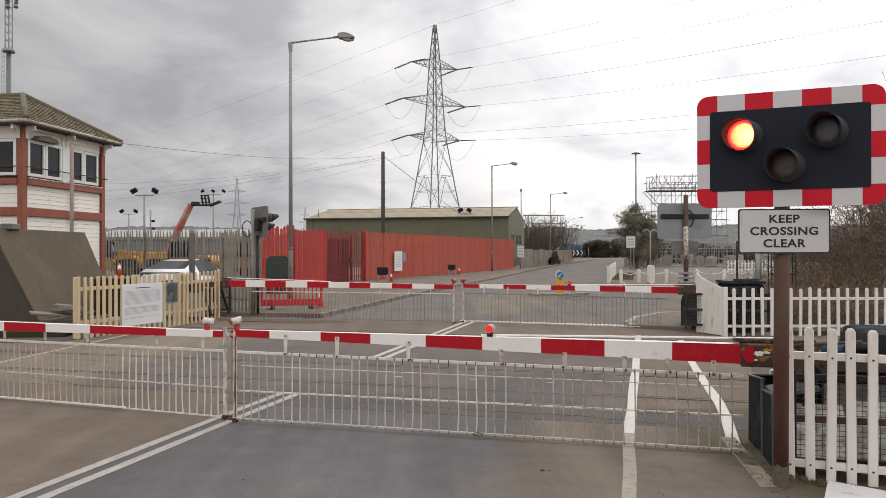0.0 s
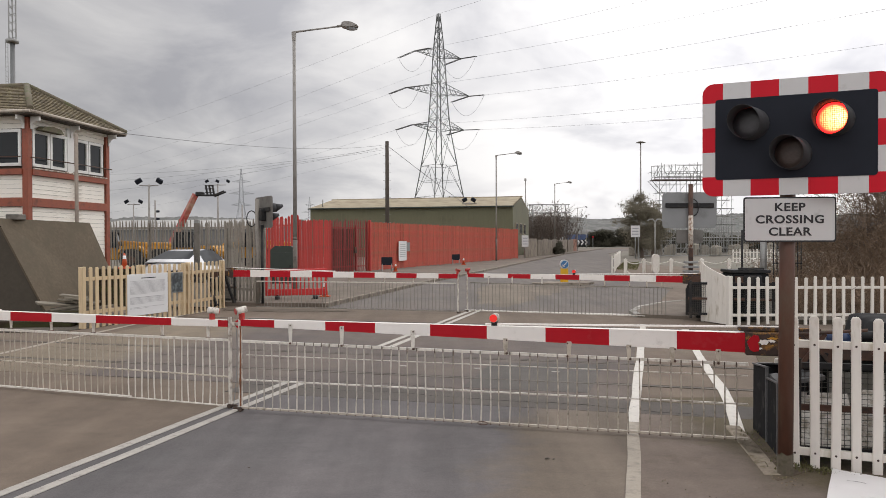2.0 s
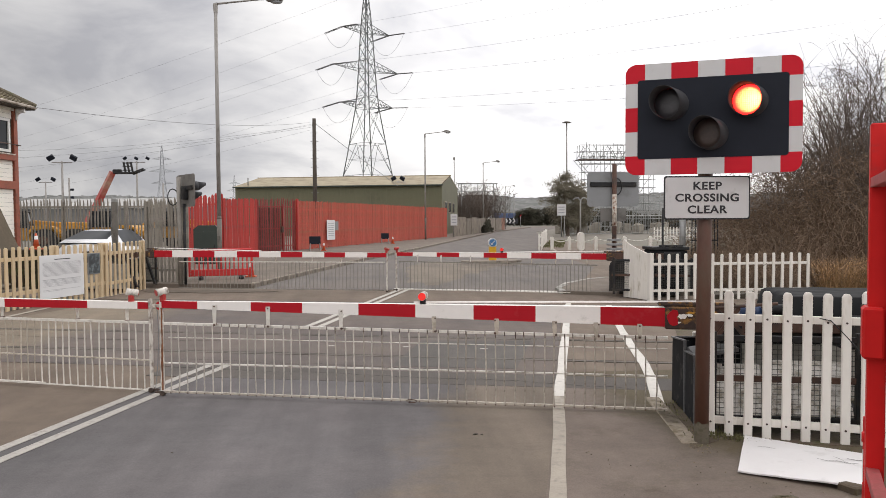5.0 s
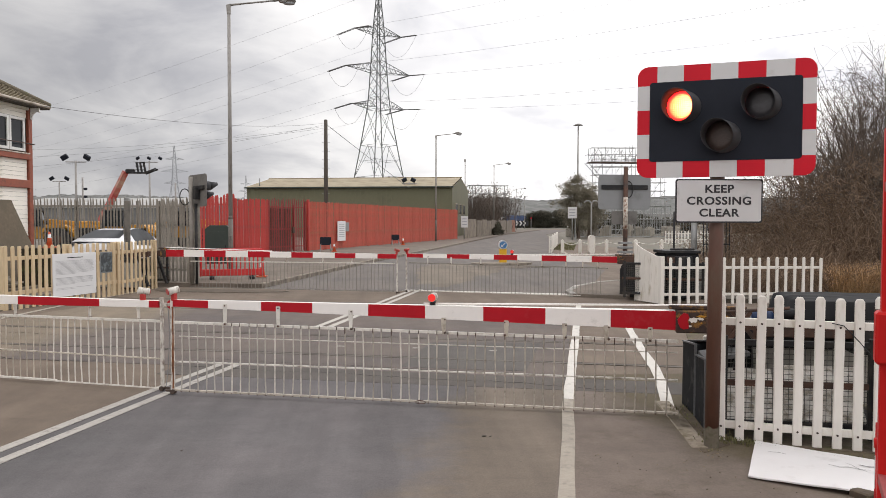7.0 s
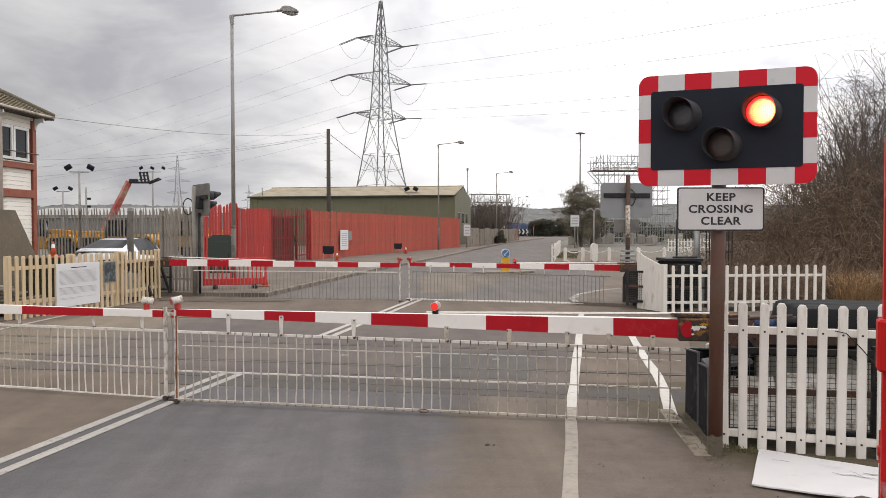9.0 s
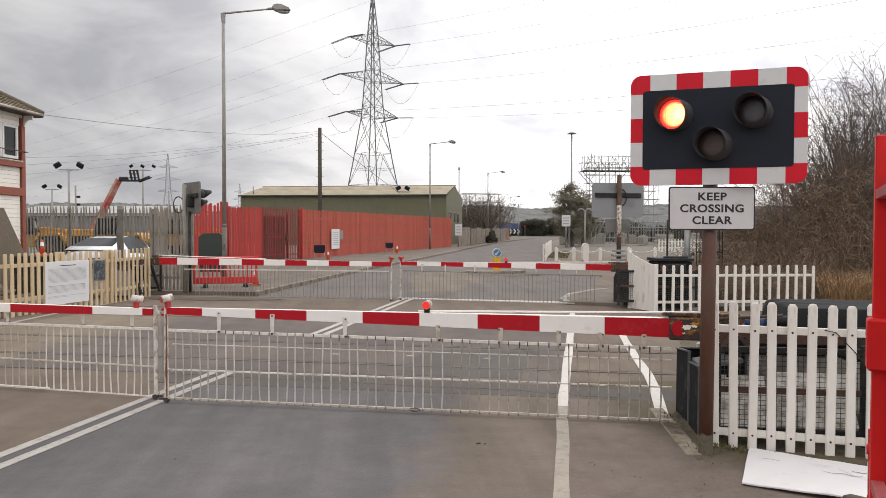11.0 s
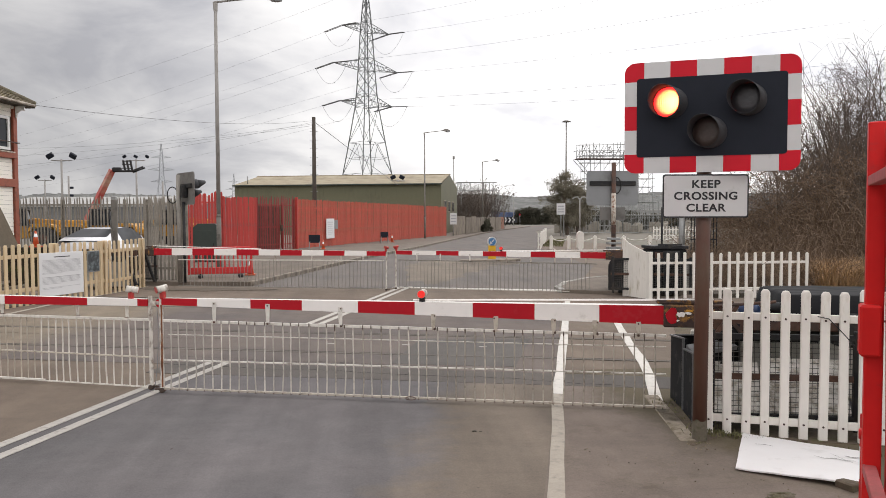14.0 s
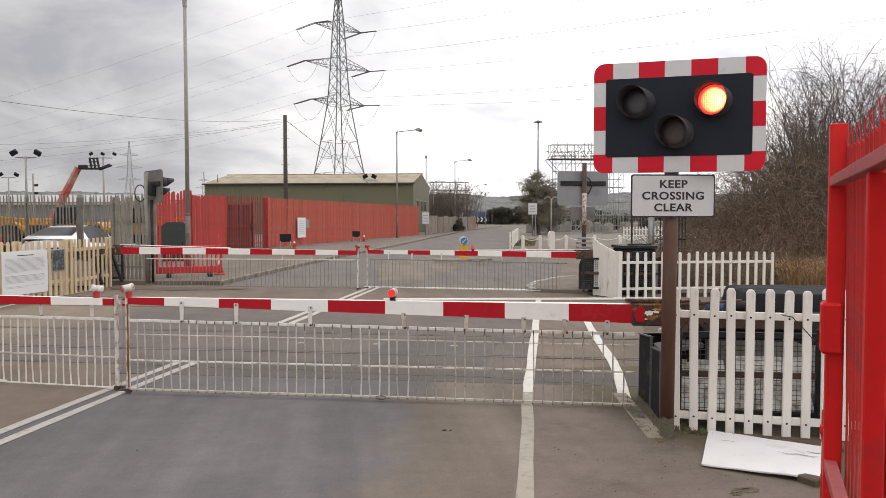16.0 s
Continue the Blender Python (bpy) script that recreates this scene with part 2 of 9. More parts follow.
SLATE = surface("mossy_roof_slate", (0.122, 0.098, 0.062), 0.9, grain=14, vary=0.34, stain=(0.255, 0.215, 0.125), stain_amount=0.48, stain_scale=3.2, bump=0.5, piece=0.18)
RIDGE_TILE = surface("mossy_ridge_tile", (0.145, 0.122, 0.085), 0.9, grain=20, vary=0.2, stain=(0.10, 0.11, 0.05), stain_amount=0.4, bump=0.4)
BOOM_WHITE = surface("white_barrier_sheeting", (0.80, 0.755, 0.71), 0.4, grain=12, vary=0.04, stain=(0.62, 0.58, 0.53), stain_amount=0.10, stain_scale=2.4, bump=0.03)
BOOM_RED = surface("red_barrier_sheeting", (0.40, 0.010, 0.018), 0.5, spec=0.15, grain=12, vary=0.08, stain=(0.40, 0.03, 0.035), stain_amount=0.12, stain_scale=2.4, bump=0.03)
# far skirt rods: grey darkened to put their shaded side into the colour
SKIRT_FAR = surface("shaded_grey_rods", (0.22, 0.20, 0.17), 0.6, grain=30, vary=0.15, stain=(0.20, 0.17, 0.13), stain_amount=0.3, stain_scale=5, bump=0.1, piece=0.15)
KERB_DARK = surface("dirty_kerbstone", (0.255, 0.215, 0.170), 0.9, grain=30, vary=0.2, stain=(0.12, 0.10, 0.08), stain_amount=0.5, stain_scale=1.2, bump=0.4, piece=0.05)
SKIRT_ROD = surface("dulled_white_rods", (0.54, 0.495, 0.44), 0.55, grain=30, vary=0.15, stain=(0.20, 0.16, 0.12), stain_amount=0.30, stain_scale=6, bump=0.1, piece=0.22)
SKIRT_DULL = surface("rust_dulled_rods", (0.40, 0.355, 0.30), 0.6, grain=30, vary=0.2, stain=(0.11, 0.085, 0.06), stain_amount=0.4, stain_scale=6, bump=0.1, piece=0.25)
SKIRT_BUFF = surface("weathered_buff_rods", (0.46, 0.405, 0.335), 0.6, grain=30, vary=0.15, stain=(0.24, 0.20, 0.15), stain_amount=0.35, stain_scale=6, bump=0.1, piece=0.15)
SKIRT_WHITE = surface("weathered_white_rods", (0.64, 0.60, 0.54), 0.55, grain=30, vary=0.12, stain=(0.40, 0.35, 0.29), stain_amount=0.22, stain_scale=9, bump=0.1, piece=0.06)
BAR_FLAKED = surface("flaking_white_bar", (0.64, 0.60, 0.54), 0.6, grain=30, vary=0.12, stain=(0.16, 0.12, 0.09), stain_amount=0.40, stain_scale=6, bump=0.2, stretch=(0.5, 1, 1))
RUST = surface("rusted_steel", (0.105, 0.055, 0.038), 0.8, metal=0.2, grain=30, vary=0.3, stain=(0.055, 0.040, 0.034), stain_amount=0.6, stain_scale=3, bump=0.3)
RUST_FLAKE = surface("peeling_rusted_boom", (0.050, 0.030, 0.024), 0.8, metal=0.1, grain=30, vary=0.3, stain=(0.42, 0.20, 0.035), stain_amount=0.30, stain_scale=4.0, bump=0.4)
WHEEL = surface("dirty_tip_wheel", (0.060, 0.040, 0.030), 0.85, grain=30, vary=0.3, stain=(0.11, 0.06, 0.04), stain_amount=0.35, stain_scale=9, bump=0.2)
LEG_RUST = surface("rust_streaked_white_leg", (0.58, 0.53, 0.46), 0.7, grain=18, vary=0.2, stain=(0.17, 0.060, 0.022), stain_amount=0.52, stain_scale=9.0, bump=0.2, stretch=(1, 1, 0.5))
LEG_WHITE = surface("chipped_white_leg", (0.62, 0.58, 0.52), 0.65, grain=18, vary=0.15, stain=(0.13, 0.08, 0.055), stain_amount=0.5, stain_scale=7.0, bump=0.15, stretch=(1, 1, 0.5))
POST_BROWN = surface("brown_painted_steel_post", (0.094, 0.039, 0.023), 0.6, grain=20, vary=0.30, stain=(0.102, 0.066, 0.042), stain_amount=0.48, stain_scale=2.4, bump=0.12, stretch=(1, 1, 0.35))
GALV = surface("galvanised_steel", (0.30, 0.30, 0.29), 0.5, metal=0.6, grain=20, vary=0.15, stain=(0.20, 0.19, 0.17), stain_amount=0.3, stain_scale=1, bump=0.05)
GALV_PALE = surface("weathered_galvanised_pales", (0.265, 0.236, 0.196), 0.65, metal=0.0, grain=15, vary=0.15, stain=(0.15, 0.135, 0.11), stain_amount=0.35, stain_scale=1, bump=0.06, piece=0.14)
PYLON = surface("pylon_steel", (0.17, 0.175, 0.175), 0.6, metal=0.4, grain=2, vary=0.1, bump=0)
# steel of the distant pylons, lightened so its colour carries the haze
HAZE_PALE_STEEL = surface("pylon_steel_paled_for_haze", (0.30, 0.31, 0.32), 0.7, grain=2, vary=0.1, bump=0)
SIGNAL_BLACK = surface("matt_black_signal_panel", (0.013, 0.0155, 0.023), 0.6, grain=8, vary=0.15, bump=0.04, spec=0.18)
HOOD = surface("dark_grey_lamp_hood", (0.044, 0.044, 0.047), 0.65, grain=10, vary=0.15, bump=0.04, spec=0.3)
SIGN_RED = surface("red_sign_sheeting", (0.56, 0.013, 0.026), 0.45, spec=0.15, grain=6, vary=0.05, bump=0.0)
SIGN_WHITE = surface("white_sign_sheeting", (0.56, 0.55, 0.54), 0.35, grain=6, vary=0.04, stain=(0.46, 0.45, 0.43), stain_amount=0.08, stain_scale=4, bump=0.0)
LED_LIT = surface("lit_red_led_matrix", (0.8, 0.10, 0.03), 0.4, bump=0)
LENS_RED_OFF = surface("unlit_red_lens", (0.046, 0.043, 0.047), 0.4, grain=30, vary=0.3, bump=0.3)
LENS_AMBER_OFF = surface("unlit_amber_lens", (0.066, 0.044, 0.036), 0.5, grain=40, vary=0.25, bump=0.3)
BLACK = surface("black_painted_steel", (0.020, 0.020, 0.021), 0.6, spec=0.25, grain=20, vary=0.2, stain=(0.05, 0.042, 0.035), stain_amount=0.4, stain_scale=2, bump=0.1)
RUBBER = surface("black_rubber", (0.018, 0.018, 0.018), 0.8, grain=40, vary=0.2, bump=0.15)
COVER = surface("black_plastic_cover", (0.014, 0.014, 0.015), 0.75, grain=6, vary=0.2, bump=0.5, bump_scale=9, spec=0.12)
MESH_WIRE = surface("galvanised_mesh_wire", (0.085, 0.08, 0.072), 0.6, metal=0.2, grain=20, vary=0.2, bump=0)
BLUE = surface("blue_plastic", (0.022, 0.046, 0.115), 0.4, grain=10, vary=0.1, bump=0.1)
RED_FENCE = surface("red_painted_palisade", (0.44, 0.042, 0.033), 0.5, grain=12, vary=0.12, stain=(0.30, 0.06, 0.05), stain_amount=0.3, stain_scale=1.2, bump=0.05, piece=0.10)
RED_FENCE_FADED = surface("faded_red_fence_pales", (0.425, 0.066, 0.040), 0.65, grain=8, vary=0.22, stain=(0.35, 0.092, 0.050), stain_amount=0.55, stain_scale=1.6, bump=0.05, piece=0.16)
RED_GATE = surface("red_gate_paint", (0.58, 0.016, 0.015), 0.5, spec=0.2, grain=14, vary=0.08, stain=(0.38, 0.03, 0.03), stain_amount=0.2, stain_scale=2, bump=0.06, piece=0.05)
RED_WEATHERED = surface("weathered_red_pale_paint", (0.46, 0.030, 0.028), 0.6, spec=0.2, grain=18, vary=0.14, stain=(0.30, 0.045, 0.04), stain_amount=0.35, stain_scale=4, bump=0.08, piece=0.12)
RED_DUSTY = surface("dusty_red_rail_top", (0.40, 0.085, 0.085), 0.7, grain=30, vary=0.12, stain=(0.30, 0.08, 0.07), stain_amount=0.4, stain_scale=5, bump=0.2)
RED_PLASTIC = surface("red_plastic_barrier", (0.55, 0.022, 0.022), 0.45, grain=8, vary=0.07, bump=0.03)
ORANGE_PLASTIC = surface("orange_cone_plastic", (0.52, 0.085, 0.025), 0.5, grain=10, vary=0.1, bump=0.04)
GREEN_CABINET = surface("dark_green_steel", (0.026, 0.036, 0.028), 0.5, grain=10, vary=0.15, bump=0.05)
GREEN_CLAD = surface("olive_green_cladding", (0.128, 0.122, 0.070), 0.65, grain=3, vary=0.08, stain=(0.10, 0.095, 0.055), stain_amount=0.3, stain_scale=0.2, bump=0.03)
CREAM_ROOF = surface("weathered_cream_roof_sheets", (0.335, 0.28, 0.185), 0.7, grain=2, vary=0.12, stain=(0.215, 0.17, 0.105), stain_amount=0.6, stain_scale=0.22, bump=0.03, piece=0.03)
TARP = surface("brown_weathered_sheet_steel", (0.108, 0.082, 0.053), 0.85, grain=14, vary=0.25, stain=(0.090, 0.072, 0.046), stain_amount=0.5, stain_scale=0.9, bump=0.15)
TARP_END = surface("dark_brown_boarding_and_shade", (0.062, 0.050, 0.036), 0.85, grain=14, vary=0.2, bump=0.2)
WEATHERED_WOOD = surface("weathered_planks", (0.20, 0.175, 0.135), 0.85, grain=25, vary=0.25, bump=0.3, stretch=(0.2, 1, 1))
POLE_WOOD = surface("creosoted_pole", (0.075, 0.062, 0.050), 0.9, grain=20, vary=0.2, bump=0.2, stretch=(1, 1, 0.1))
GLASS_DARK = surface("dark_window_glass", (0.016, 0.018, 0.020), 0.12, grain=1, vary=0.2, bump=0.0, spec=0.22)
CAR_WHITE = surface("white_car_paint", (0.74, 0.74, 0.75), 0.2, grain=2, vary=0.02, bump=0)
CAR_GLASS = surface("tinted_car_glass", (0.018, 0.020, 0.023), 0.30, bump=0, spec=0.12)
YELLOW = surface("yellow_machine_paint", (0.50, 0.235, 0.018), 0.45, grain=6, vary=0.1, stain=(0.28, 0.14, 0.02), stain_amount=0.3, stain_scale=1, bump=0.05)
BOOM_ARM = surface("faded_red_arm", (0.36, 0.060, 0.050), 0.5, grain=4, vary=0.1, stain=(0.40, 0.27, 0.20), stain_amount=0.6, stain_scale=0.4, bump=0.03)
TWIG = surface("bare_brown_twigs", (0.112, 0.086, 0.068), 0.9, grain=10, vary=0.2, bump=0.0, island=0.3)
BRAMBLE = surface("dead_bramble_stems", (0.172, 0.116, 0.076), 0.9, grain=10, vary=0.2, bump=0.0, island=0.35)
DRY_GRASS = surface("dry_tan_grass", (0.33, 0.205, 0.10), 0.9, grain=10, vary=0.2, bump=0.0, island=0.35)
GREEN_GRASS = surface("short_green_grass", (0.115, 0.108, 0.045), 0.9, grain=10, vary=0.2, bump=0.0, island=0.35)
MOSS = surface("mossy_verge_soil", (0.092, 0.068, 0.045), 0.95, grain=30, vary=0.35, stain=(0.085, 0.080, 0.030), stain_amount=0.4, stain_scale=3, bump=0.6)
TREE_LEAF = surface("grey_green_foliage", (0.165, 0.145, 0.105), 0.8, grain=4, vary=0.2, bump=0.0, island=0.25, spec=0.1)
LEAF = surface("dark_evergreen_leaves", (0.062, 0.058, 0.042), 0.9, grain=4, vary=0.2, bump=0.0, island=0.2, spec=0.1)
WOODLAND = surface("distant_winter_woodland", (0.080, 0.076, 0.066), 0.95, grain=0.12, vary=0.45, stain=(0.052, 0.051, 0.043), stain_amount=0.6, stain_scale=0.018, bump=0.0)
# haze on the far hill is mixed into this paler woodland colour
HAZED_WOODLAND = surface("far_winter_woodland_paled_for_haze", (0.165, 0.163, 0.154), 0.95, grain=0.14, vary=0.45, stain=(0.105, 0.107, 0.098), stain_amount=0.8, stain_scale=0.028, bump=0.0)
SHEET_WHITE = surface("white_plastic_sheet", (0.70, 0.68, 0.67), 0.5, grain=5, vary=0.03, stain=(0.56, 0.54, 0.52), stain_amount=0.16, stain_scale=1.6, bump=0.05)
SCUFF = surface("grey_scrape", (0.22, 0.21, 0.20), 0.8, grain=60, vary=0.4, bump=0.1)
PAPER = surface("white_notice_face", (0.70, 0.70, 0.70), 0.5, grain=5, vary=0.02, bump=0)
INK = surface("dark_ink", (0.02, 0.02, 0.022), 0.6, bump=0)
INK_GREY = surface("grey_ink", (0.30, 0.30, 0.31), 0.6, bump=0)
GREY_BACK = surface("grey_sign_back", (0.235, 0.238, 0.240), 0.5, metal=0.2, grain=4, vary=0.06, stain=(0.19, 0.19, 0.19), stain_amount=0.3, stain_scale=1.5, bump=0.02)
SIDE_GREY = surface("dirty_grey_signal_back", (0.150, 0.140, 0.128), 0.6, grain=6, vary=0.12, stain=(0.10, 0.09, 0.08), stain_amount=0.4, stain_scale=2, bump=0.04)
GATE_GREY = surface("weathered_grey_post", (0.150, 0.135, 0.115), 0.75, grain=12, vary=0.2, stain=(0.09, 0.08, 0.07), stain_amount=0.4, stain_scale=2, bump=0.08)
PALE_BOARD = surface("stained_pale_stand_in", (0.60, 0.57, 0.52), 0.8, grain=8, vary=0.25, stain=(0.26, 0.22, 0.17), stain_amount=0.6, stain_scale=5, bump=0.1)
BLUE_BLACK = surface("blue_black_plastic", (0.030, 0.034, 0.042), 0.6, grain=8, vary=0.15, stain=(0.06, 0.06, 0.06), stain_amount=0.3, stain_scale=3, bump=0.05, spec=0.3)
SHED_FRAME = surface("brown_window_frame", (0.28, 0.235, 0.17), 0.6, grain=5, vary=0.1, bump=0)
BOLLARD_YELLOW = surface("yellow_bollard_plastic", (0.65, 0.36, 0.012), 0.4, grain=5, vary=0.06, bump=0)
SIGN_BLUE = surface("blue_sign_face", (0.05, 0.17, 0.36), 0.35, bump=0)
TRAFFIC_GREY = surface("lamp_post_grey_paint", (0.285, 0.268, 0.248), 0.55, metal=0.1, grain=8, vary=0.1, stain=(0.13, 0.12, 0.10), stain_amount=0.3, stain_scale=0.6, bump=0.04)
RED_LAMP = surface("lit_red_boom_lamp", (0.7, 0.02, 0.02), 0.3, bump=0, glow=0.45, glow_color=(1.0, 0.05, 0.03))
RED_LAMP_DULL = surface("red_lamp_body", (0.42, 0.03, 0.025), 0.4, grain=20, vary=0.15, stain=(0.20, 0.08, 0.05), stain_amount=0.3, bump=0.05)
RAIL = surface("worn_rail_steel", (0.135, 0.118, 0.100), 0.7, grain=30, vary=0.25, stain=(0.085, 0.072, 0.060), stain_amount=0.5, stain_scale=1.2, bump=0.08, spec=0.2)
FLANGEWAY = surface("dirt_filled_flangeway", (0.042, 0.037, 0.032), 0.95, grain=30, vary=0.3, stain=(0.085, 0.075, 0.062), stain_amount=0.45, stain_scale=1.6, bump=0.3, spec=0.08)
CRACK = surface("open_asphalt_crack", (0.030, 0.027, 0.025), 0.95, grain=40, vary=0.3, bump=0.2, spec=0.05)
PATCH = asphalt("dark_asphalt_patch", (0.104, 0.094, 0.085), (0.084, 0.077, 0.070), streak=0.08)
CHAIN = surface("dirty_white_chain", (0.55, 0.52, 0.46), 0.6, bump=0)
WIRE = surface("overhead_wire", (0.16, 0.16, 0.165), 0.6, bump=0)
BLOCK_TAN = surface("tan_concrete_blocks", (0.26, 0.235, 0.195), 0.9, grain=6, vary=0.2, stain=(0.18, 0.16, 0.13), stain_amount=0.4, stain_scale=0.8, bump=0.1, piece=0.35)
BRICK_FAR = surface("far_red_brick", (0.25, 0.11, 0.07), 0.9, grain=3, vary=0.2, bump=0.0)


def led_matrix(m):
    """Rows of small diodes: a fine grid in the lit face, hottest in the middle."""
    n, l = m.node_tree.nodes, m.node_tree.links
    b = n["Principled BSDF"]
    tc = n.new("ShaderNodeTexCoord")
    level = n.new("ShaderNodeMapping")
    level.inputs["Scale"].default_value = (1, 0, 1)
    l.new(tc.outputs["Object"], level.inputs[0])
    dots = n.new("ShaderNodeTexVoronoi")
    dots.feature, dots.voronoi_dimensions, dots.inputs["Scale"].default_value = "F1", "3D", 76
    dots.inputs["Randomness"].default_value = 0.22
    l.new(level.outputs[0], dots.inputs["Vector"])
    spot = n.new("ShaderNodeMapRange")
    for key, v in (("From Min", 0.22), ("From Max", 0.60), ("To Min", 1.3), ("To Max", 0.06)):
        spot.inputs[key].default_value = v
    l.new(dots.outputs["Distance"], spot.inputs["Value"])
    off = n.new("ShaderNodeVectorMath")
    off.operation = "LENGTH"
    l.new(level.outputs[0], off.inputs[0])
    hot = n.new("ShaderNodeVectorMath")
    hot.operation = "DISTANCE"
    hot.inputs[1].default_value = (0.038, 0, 0.0)
    l.new(level.outputs[0], hot.inputs[0])
    heat = n.new("ShaderNodeMapRange")
    for key, v in (("From Min", 0.0), ("From Max", 0.125), ("To Min", 42.0), ("To Max", 5.0)):
        heat.inputs[key].default_value = v
    l.new(hot.outputs["Value"], heat.inputs["Value"])
    power = n.new("ShaderNodeMath")
    power.operation = "MULTIPLY"
    l.new(spot.outputs[0], power.inputs[0])
    l.new(heat.outputs[0], power.inputs[1])
    # a red outer ring, glowing in place of the hood's red-lit inside
    rim = n.new("ShaderNodeMapRange")
    for key, v in (("From Min", 0.076), ("From Max", 0.090), ("To Min", 0.0), ("To Max", 1.0)):
        rim.inputs[key].default_value = v
    l.new(off.outputs["Value"], rim.inputs["Value"])
    tone = n.new("ShaderNodeMix")
    tone.data_type = "RGBA"
    tone.inputs["A"].default_value, tone.inputs["B"].default_value = (1.0, 0.105, 0.034, 1), (1.0, 0.010, 0.010, 1)
    l.new(rim.outputs[0], tone.inputs["Factor"])
    l.new(tone.outputs["Result"], b.inputs["Emission Color"])
    fade = n.new("ShaderNodeMix")
    l.new(rim.outputs[0], fade.inputs["Factor"])
    l.new(power.outputs[0], fade.inputs["A"])
    fade.inputs["B"].default_value = 7.0
    l.new(fade.outputs["Result"], b.inputs["Emission Strength"])


led_matrix(LED_LIT)


# ---- building helpers ----
def part(name, bm, material, parent, label=""):
    """Links a bmesh as one mesh object under a thing or a part."""
    me = bpy.data.meshes.new(name)
    bm.to_mesh(me)
    bm.free()
    for m in material if isinstance(material, (list, tuple)) else [material]:
        me.materials.append(m)
    ob = new(name, me)
    ob.parent = parent
    if label:
        tagged(ob, label)
    return ob


def piece(name, me, parent, m):
    """One more object on shared mesh data."""
    ob = new(name, me)
    ob.parent = parent
    ob.matrix_basis = m
    return ob


def mesh_of(name, bm, material):
    me = bpy.data.meshes.new(name)
    bm.to_mesh(me)
    bm.free()
    me.materials.append(material)
    return me


def thing(name, m, label="", category="", group="", kind=""):
    ob = new(name)
    ob.empty_display_size = 0.2
    ob.matrix_world = m
    return tagged(ob, label, category, group, kind)


def single(name, bm, material, m=None, label="", category="", group="", kind=""):
    """A thing that is one mesh."""
    ob = part(name, bm, material, None)
    if m is not None:
        ob.matrix_world = m
    return tagged(ob, label, category, group, kind)


def along(p, q):
    """The pose at p with local x towards q, level."""
    return pose(p[0], p[1], p[2] if len(p) > 2 else 0, 0, 0, math.degrees(math.atan2(q[1] - p[1], q[0] - p[0])))


def flat(a, b):
    return math.hypot(b[0] - a[0], b[1] - a[1])


def box(bm, c, s, turn=None, bevel=0.0, mat=0):
    """A box with centre c and size s, turned about its centre."""
    m = Matrix.Translation(c) @ (turn or Matrix()) @ Matrix.Diagonal((*s, 1))
    vs = bmesh.ops.create_cube(bm, size=1, matrix=m)["verts"]
    faces = {f for v in vs for f in v.link_faces}
    if bevel:
        edges = {e for v in vs for e in v.link_edges}
        made = bmesh.ops.bevel(bm, geom=list(edges), offset=bevel, segments=1, affect="EDGES")
        faces = {f for f in faces if f.is_valid} | set(made["faces"])
    for f in faces:
        f.material_index = mat


def bar(bm, p, q, r, r2=None, seg=8, mat=0, caps=True):
    """A round bar from p to q."""
    p, q = Vector(p), Vector(q)
    d = q - p
    m = Matrix.Translation((p + q) / 2) @ d.to_track_quat("Z", "Y").to_matrix().to_4x4()
    vs = bmesh.ops.create_cone(bm, cap_ends=caps, segments=seg, radius1=r, radius2=r if r2 is None else r2, depth=d.length, matrix=m)["verts"]
    for f in {f for v in vs for f in v.link_faces}:
        f.material_index = mat
        f.smooth = seg > 6 and len(f.verts) == 4


def strip(bm, p, q, w, h, mat=0):
    """A flat bar of section w by h from p to q."""
    p, q = Vector(p), Vector(q)
    d = q - p
    box(bm, (p + q) / 2, (w, h, d.length), d.to_track_quat("Z", "Y").to_matrix().to_4x4(), mat=mat)


def solid(bm, outline, depth, turn=None, mat=0):
    """An outline in local x and z, given depth along y (centred)."""
    turn = turn or Matrix()
    a = [bm.verts.new(turn @ Vector((x, -depth / 2, z))) for x, z in outline]
    b = [bm.verts.new(turn @ Vector((x, depth / 2, z))) for x, z in outline]
    fs = [bm.faces.new(a), bm.faces.new(b[::-1])]
    n = len(outline)
    for i in range(n):
        fs.append(bm.faces.new((a[i], b[i], b[(i + 1) % n], a[(i + 1) % n])))
    for f in fs:
        f.material_index = mat
    bmesh.ops.recalc_face_normals(bm, faces=fs)


def slab(bm, outline, z0, z1, mat=0):
    """A plan outline between two heights."""
    a = [bm.verts.new((x, y, z0)) for x, y in outline]
    b = [bm.verts.new((x, y, z1)) for x, y in outline]
    fs = [bm.faces.new(a[::-1]), bm.faces.new(b)]
    n = len(outline)
    for i in range(n):
        fs.append(bm.faces.new((a[i], a[(i + 1) % n], b[(i + 1) % n], b[i])))
    for f in fs:
        f.material_index = mat
    bmesh.ops.recalc_face_normals(bm, faces=fs)


def wire(bm, points, r, seg=5):
    """One connected tube through the points."""
    points, last = [Vector(p) for p in points], None
    for k, p in enumerate(points):
        d = (points[min(k + 1, len(points) - 1)] - points[max(k - 1, 0)]).normalized()
        u = d.cross(Vector((0.12, 0.31, 0.94)))
        u = u.normalized() if u.length > 1e-4 else Vector((1, 0, 0))
        v = d.cross(u)
        row = [bm.verts.new(p + (u * math.cos(2 * math.pi * j / seg) + v * math.sin(2 * math.pi * j / seg)) * r) for j in range(seg)]
        if last:
            for j in range(seg):
                bm.faces.new((last[j], last[(j + 1) % seg], row[(j + 1) % seg], row[j])).smooth = True
        last = row


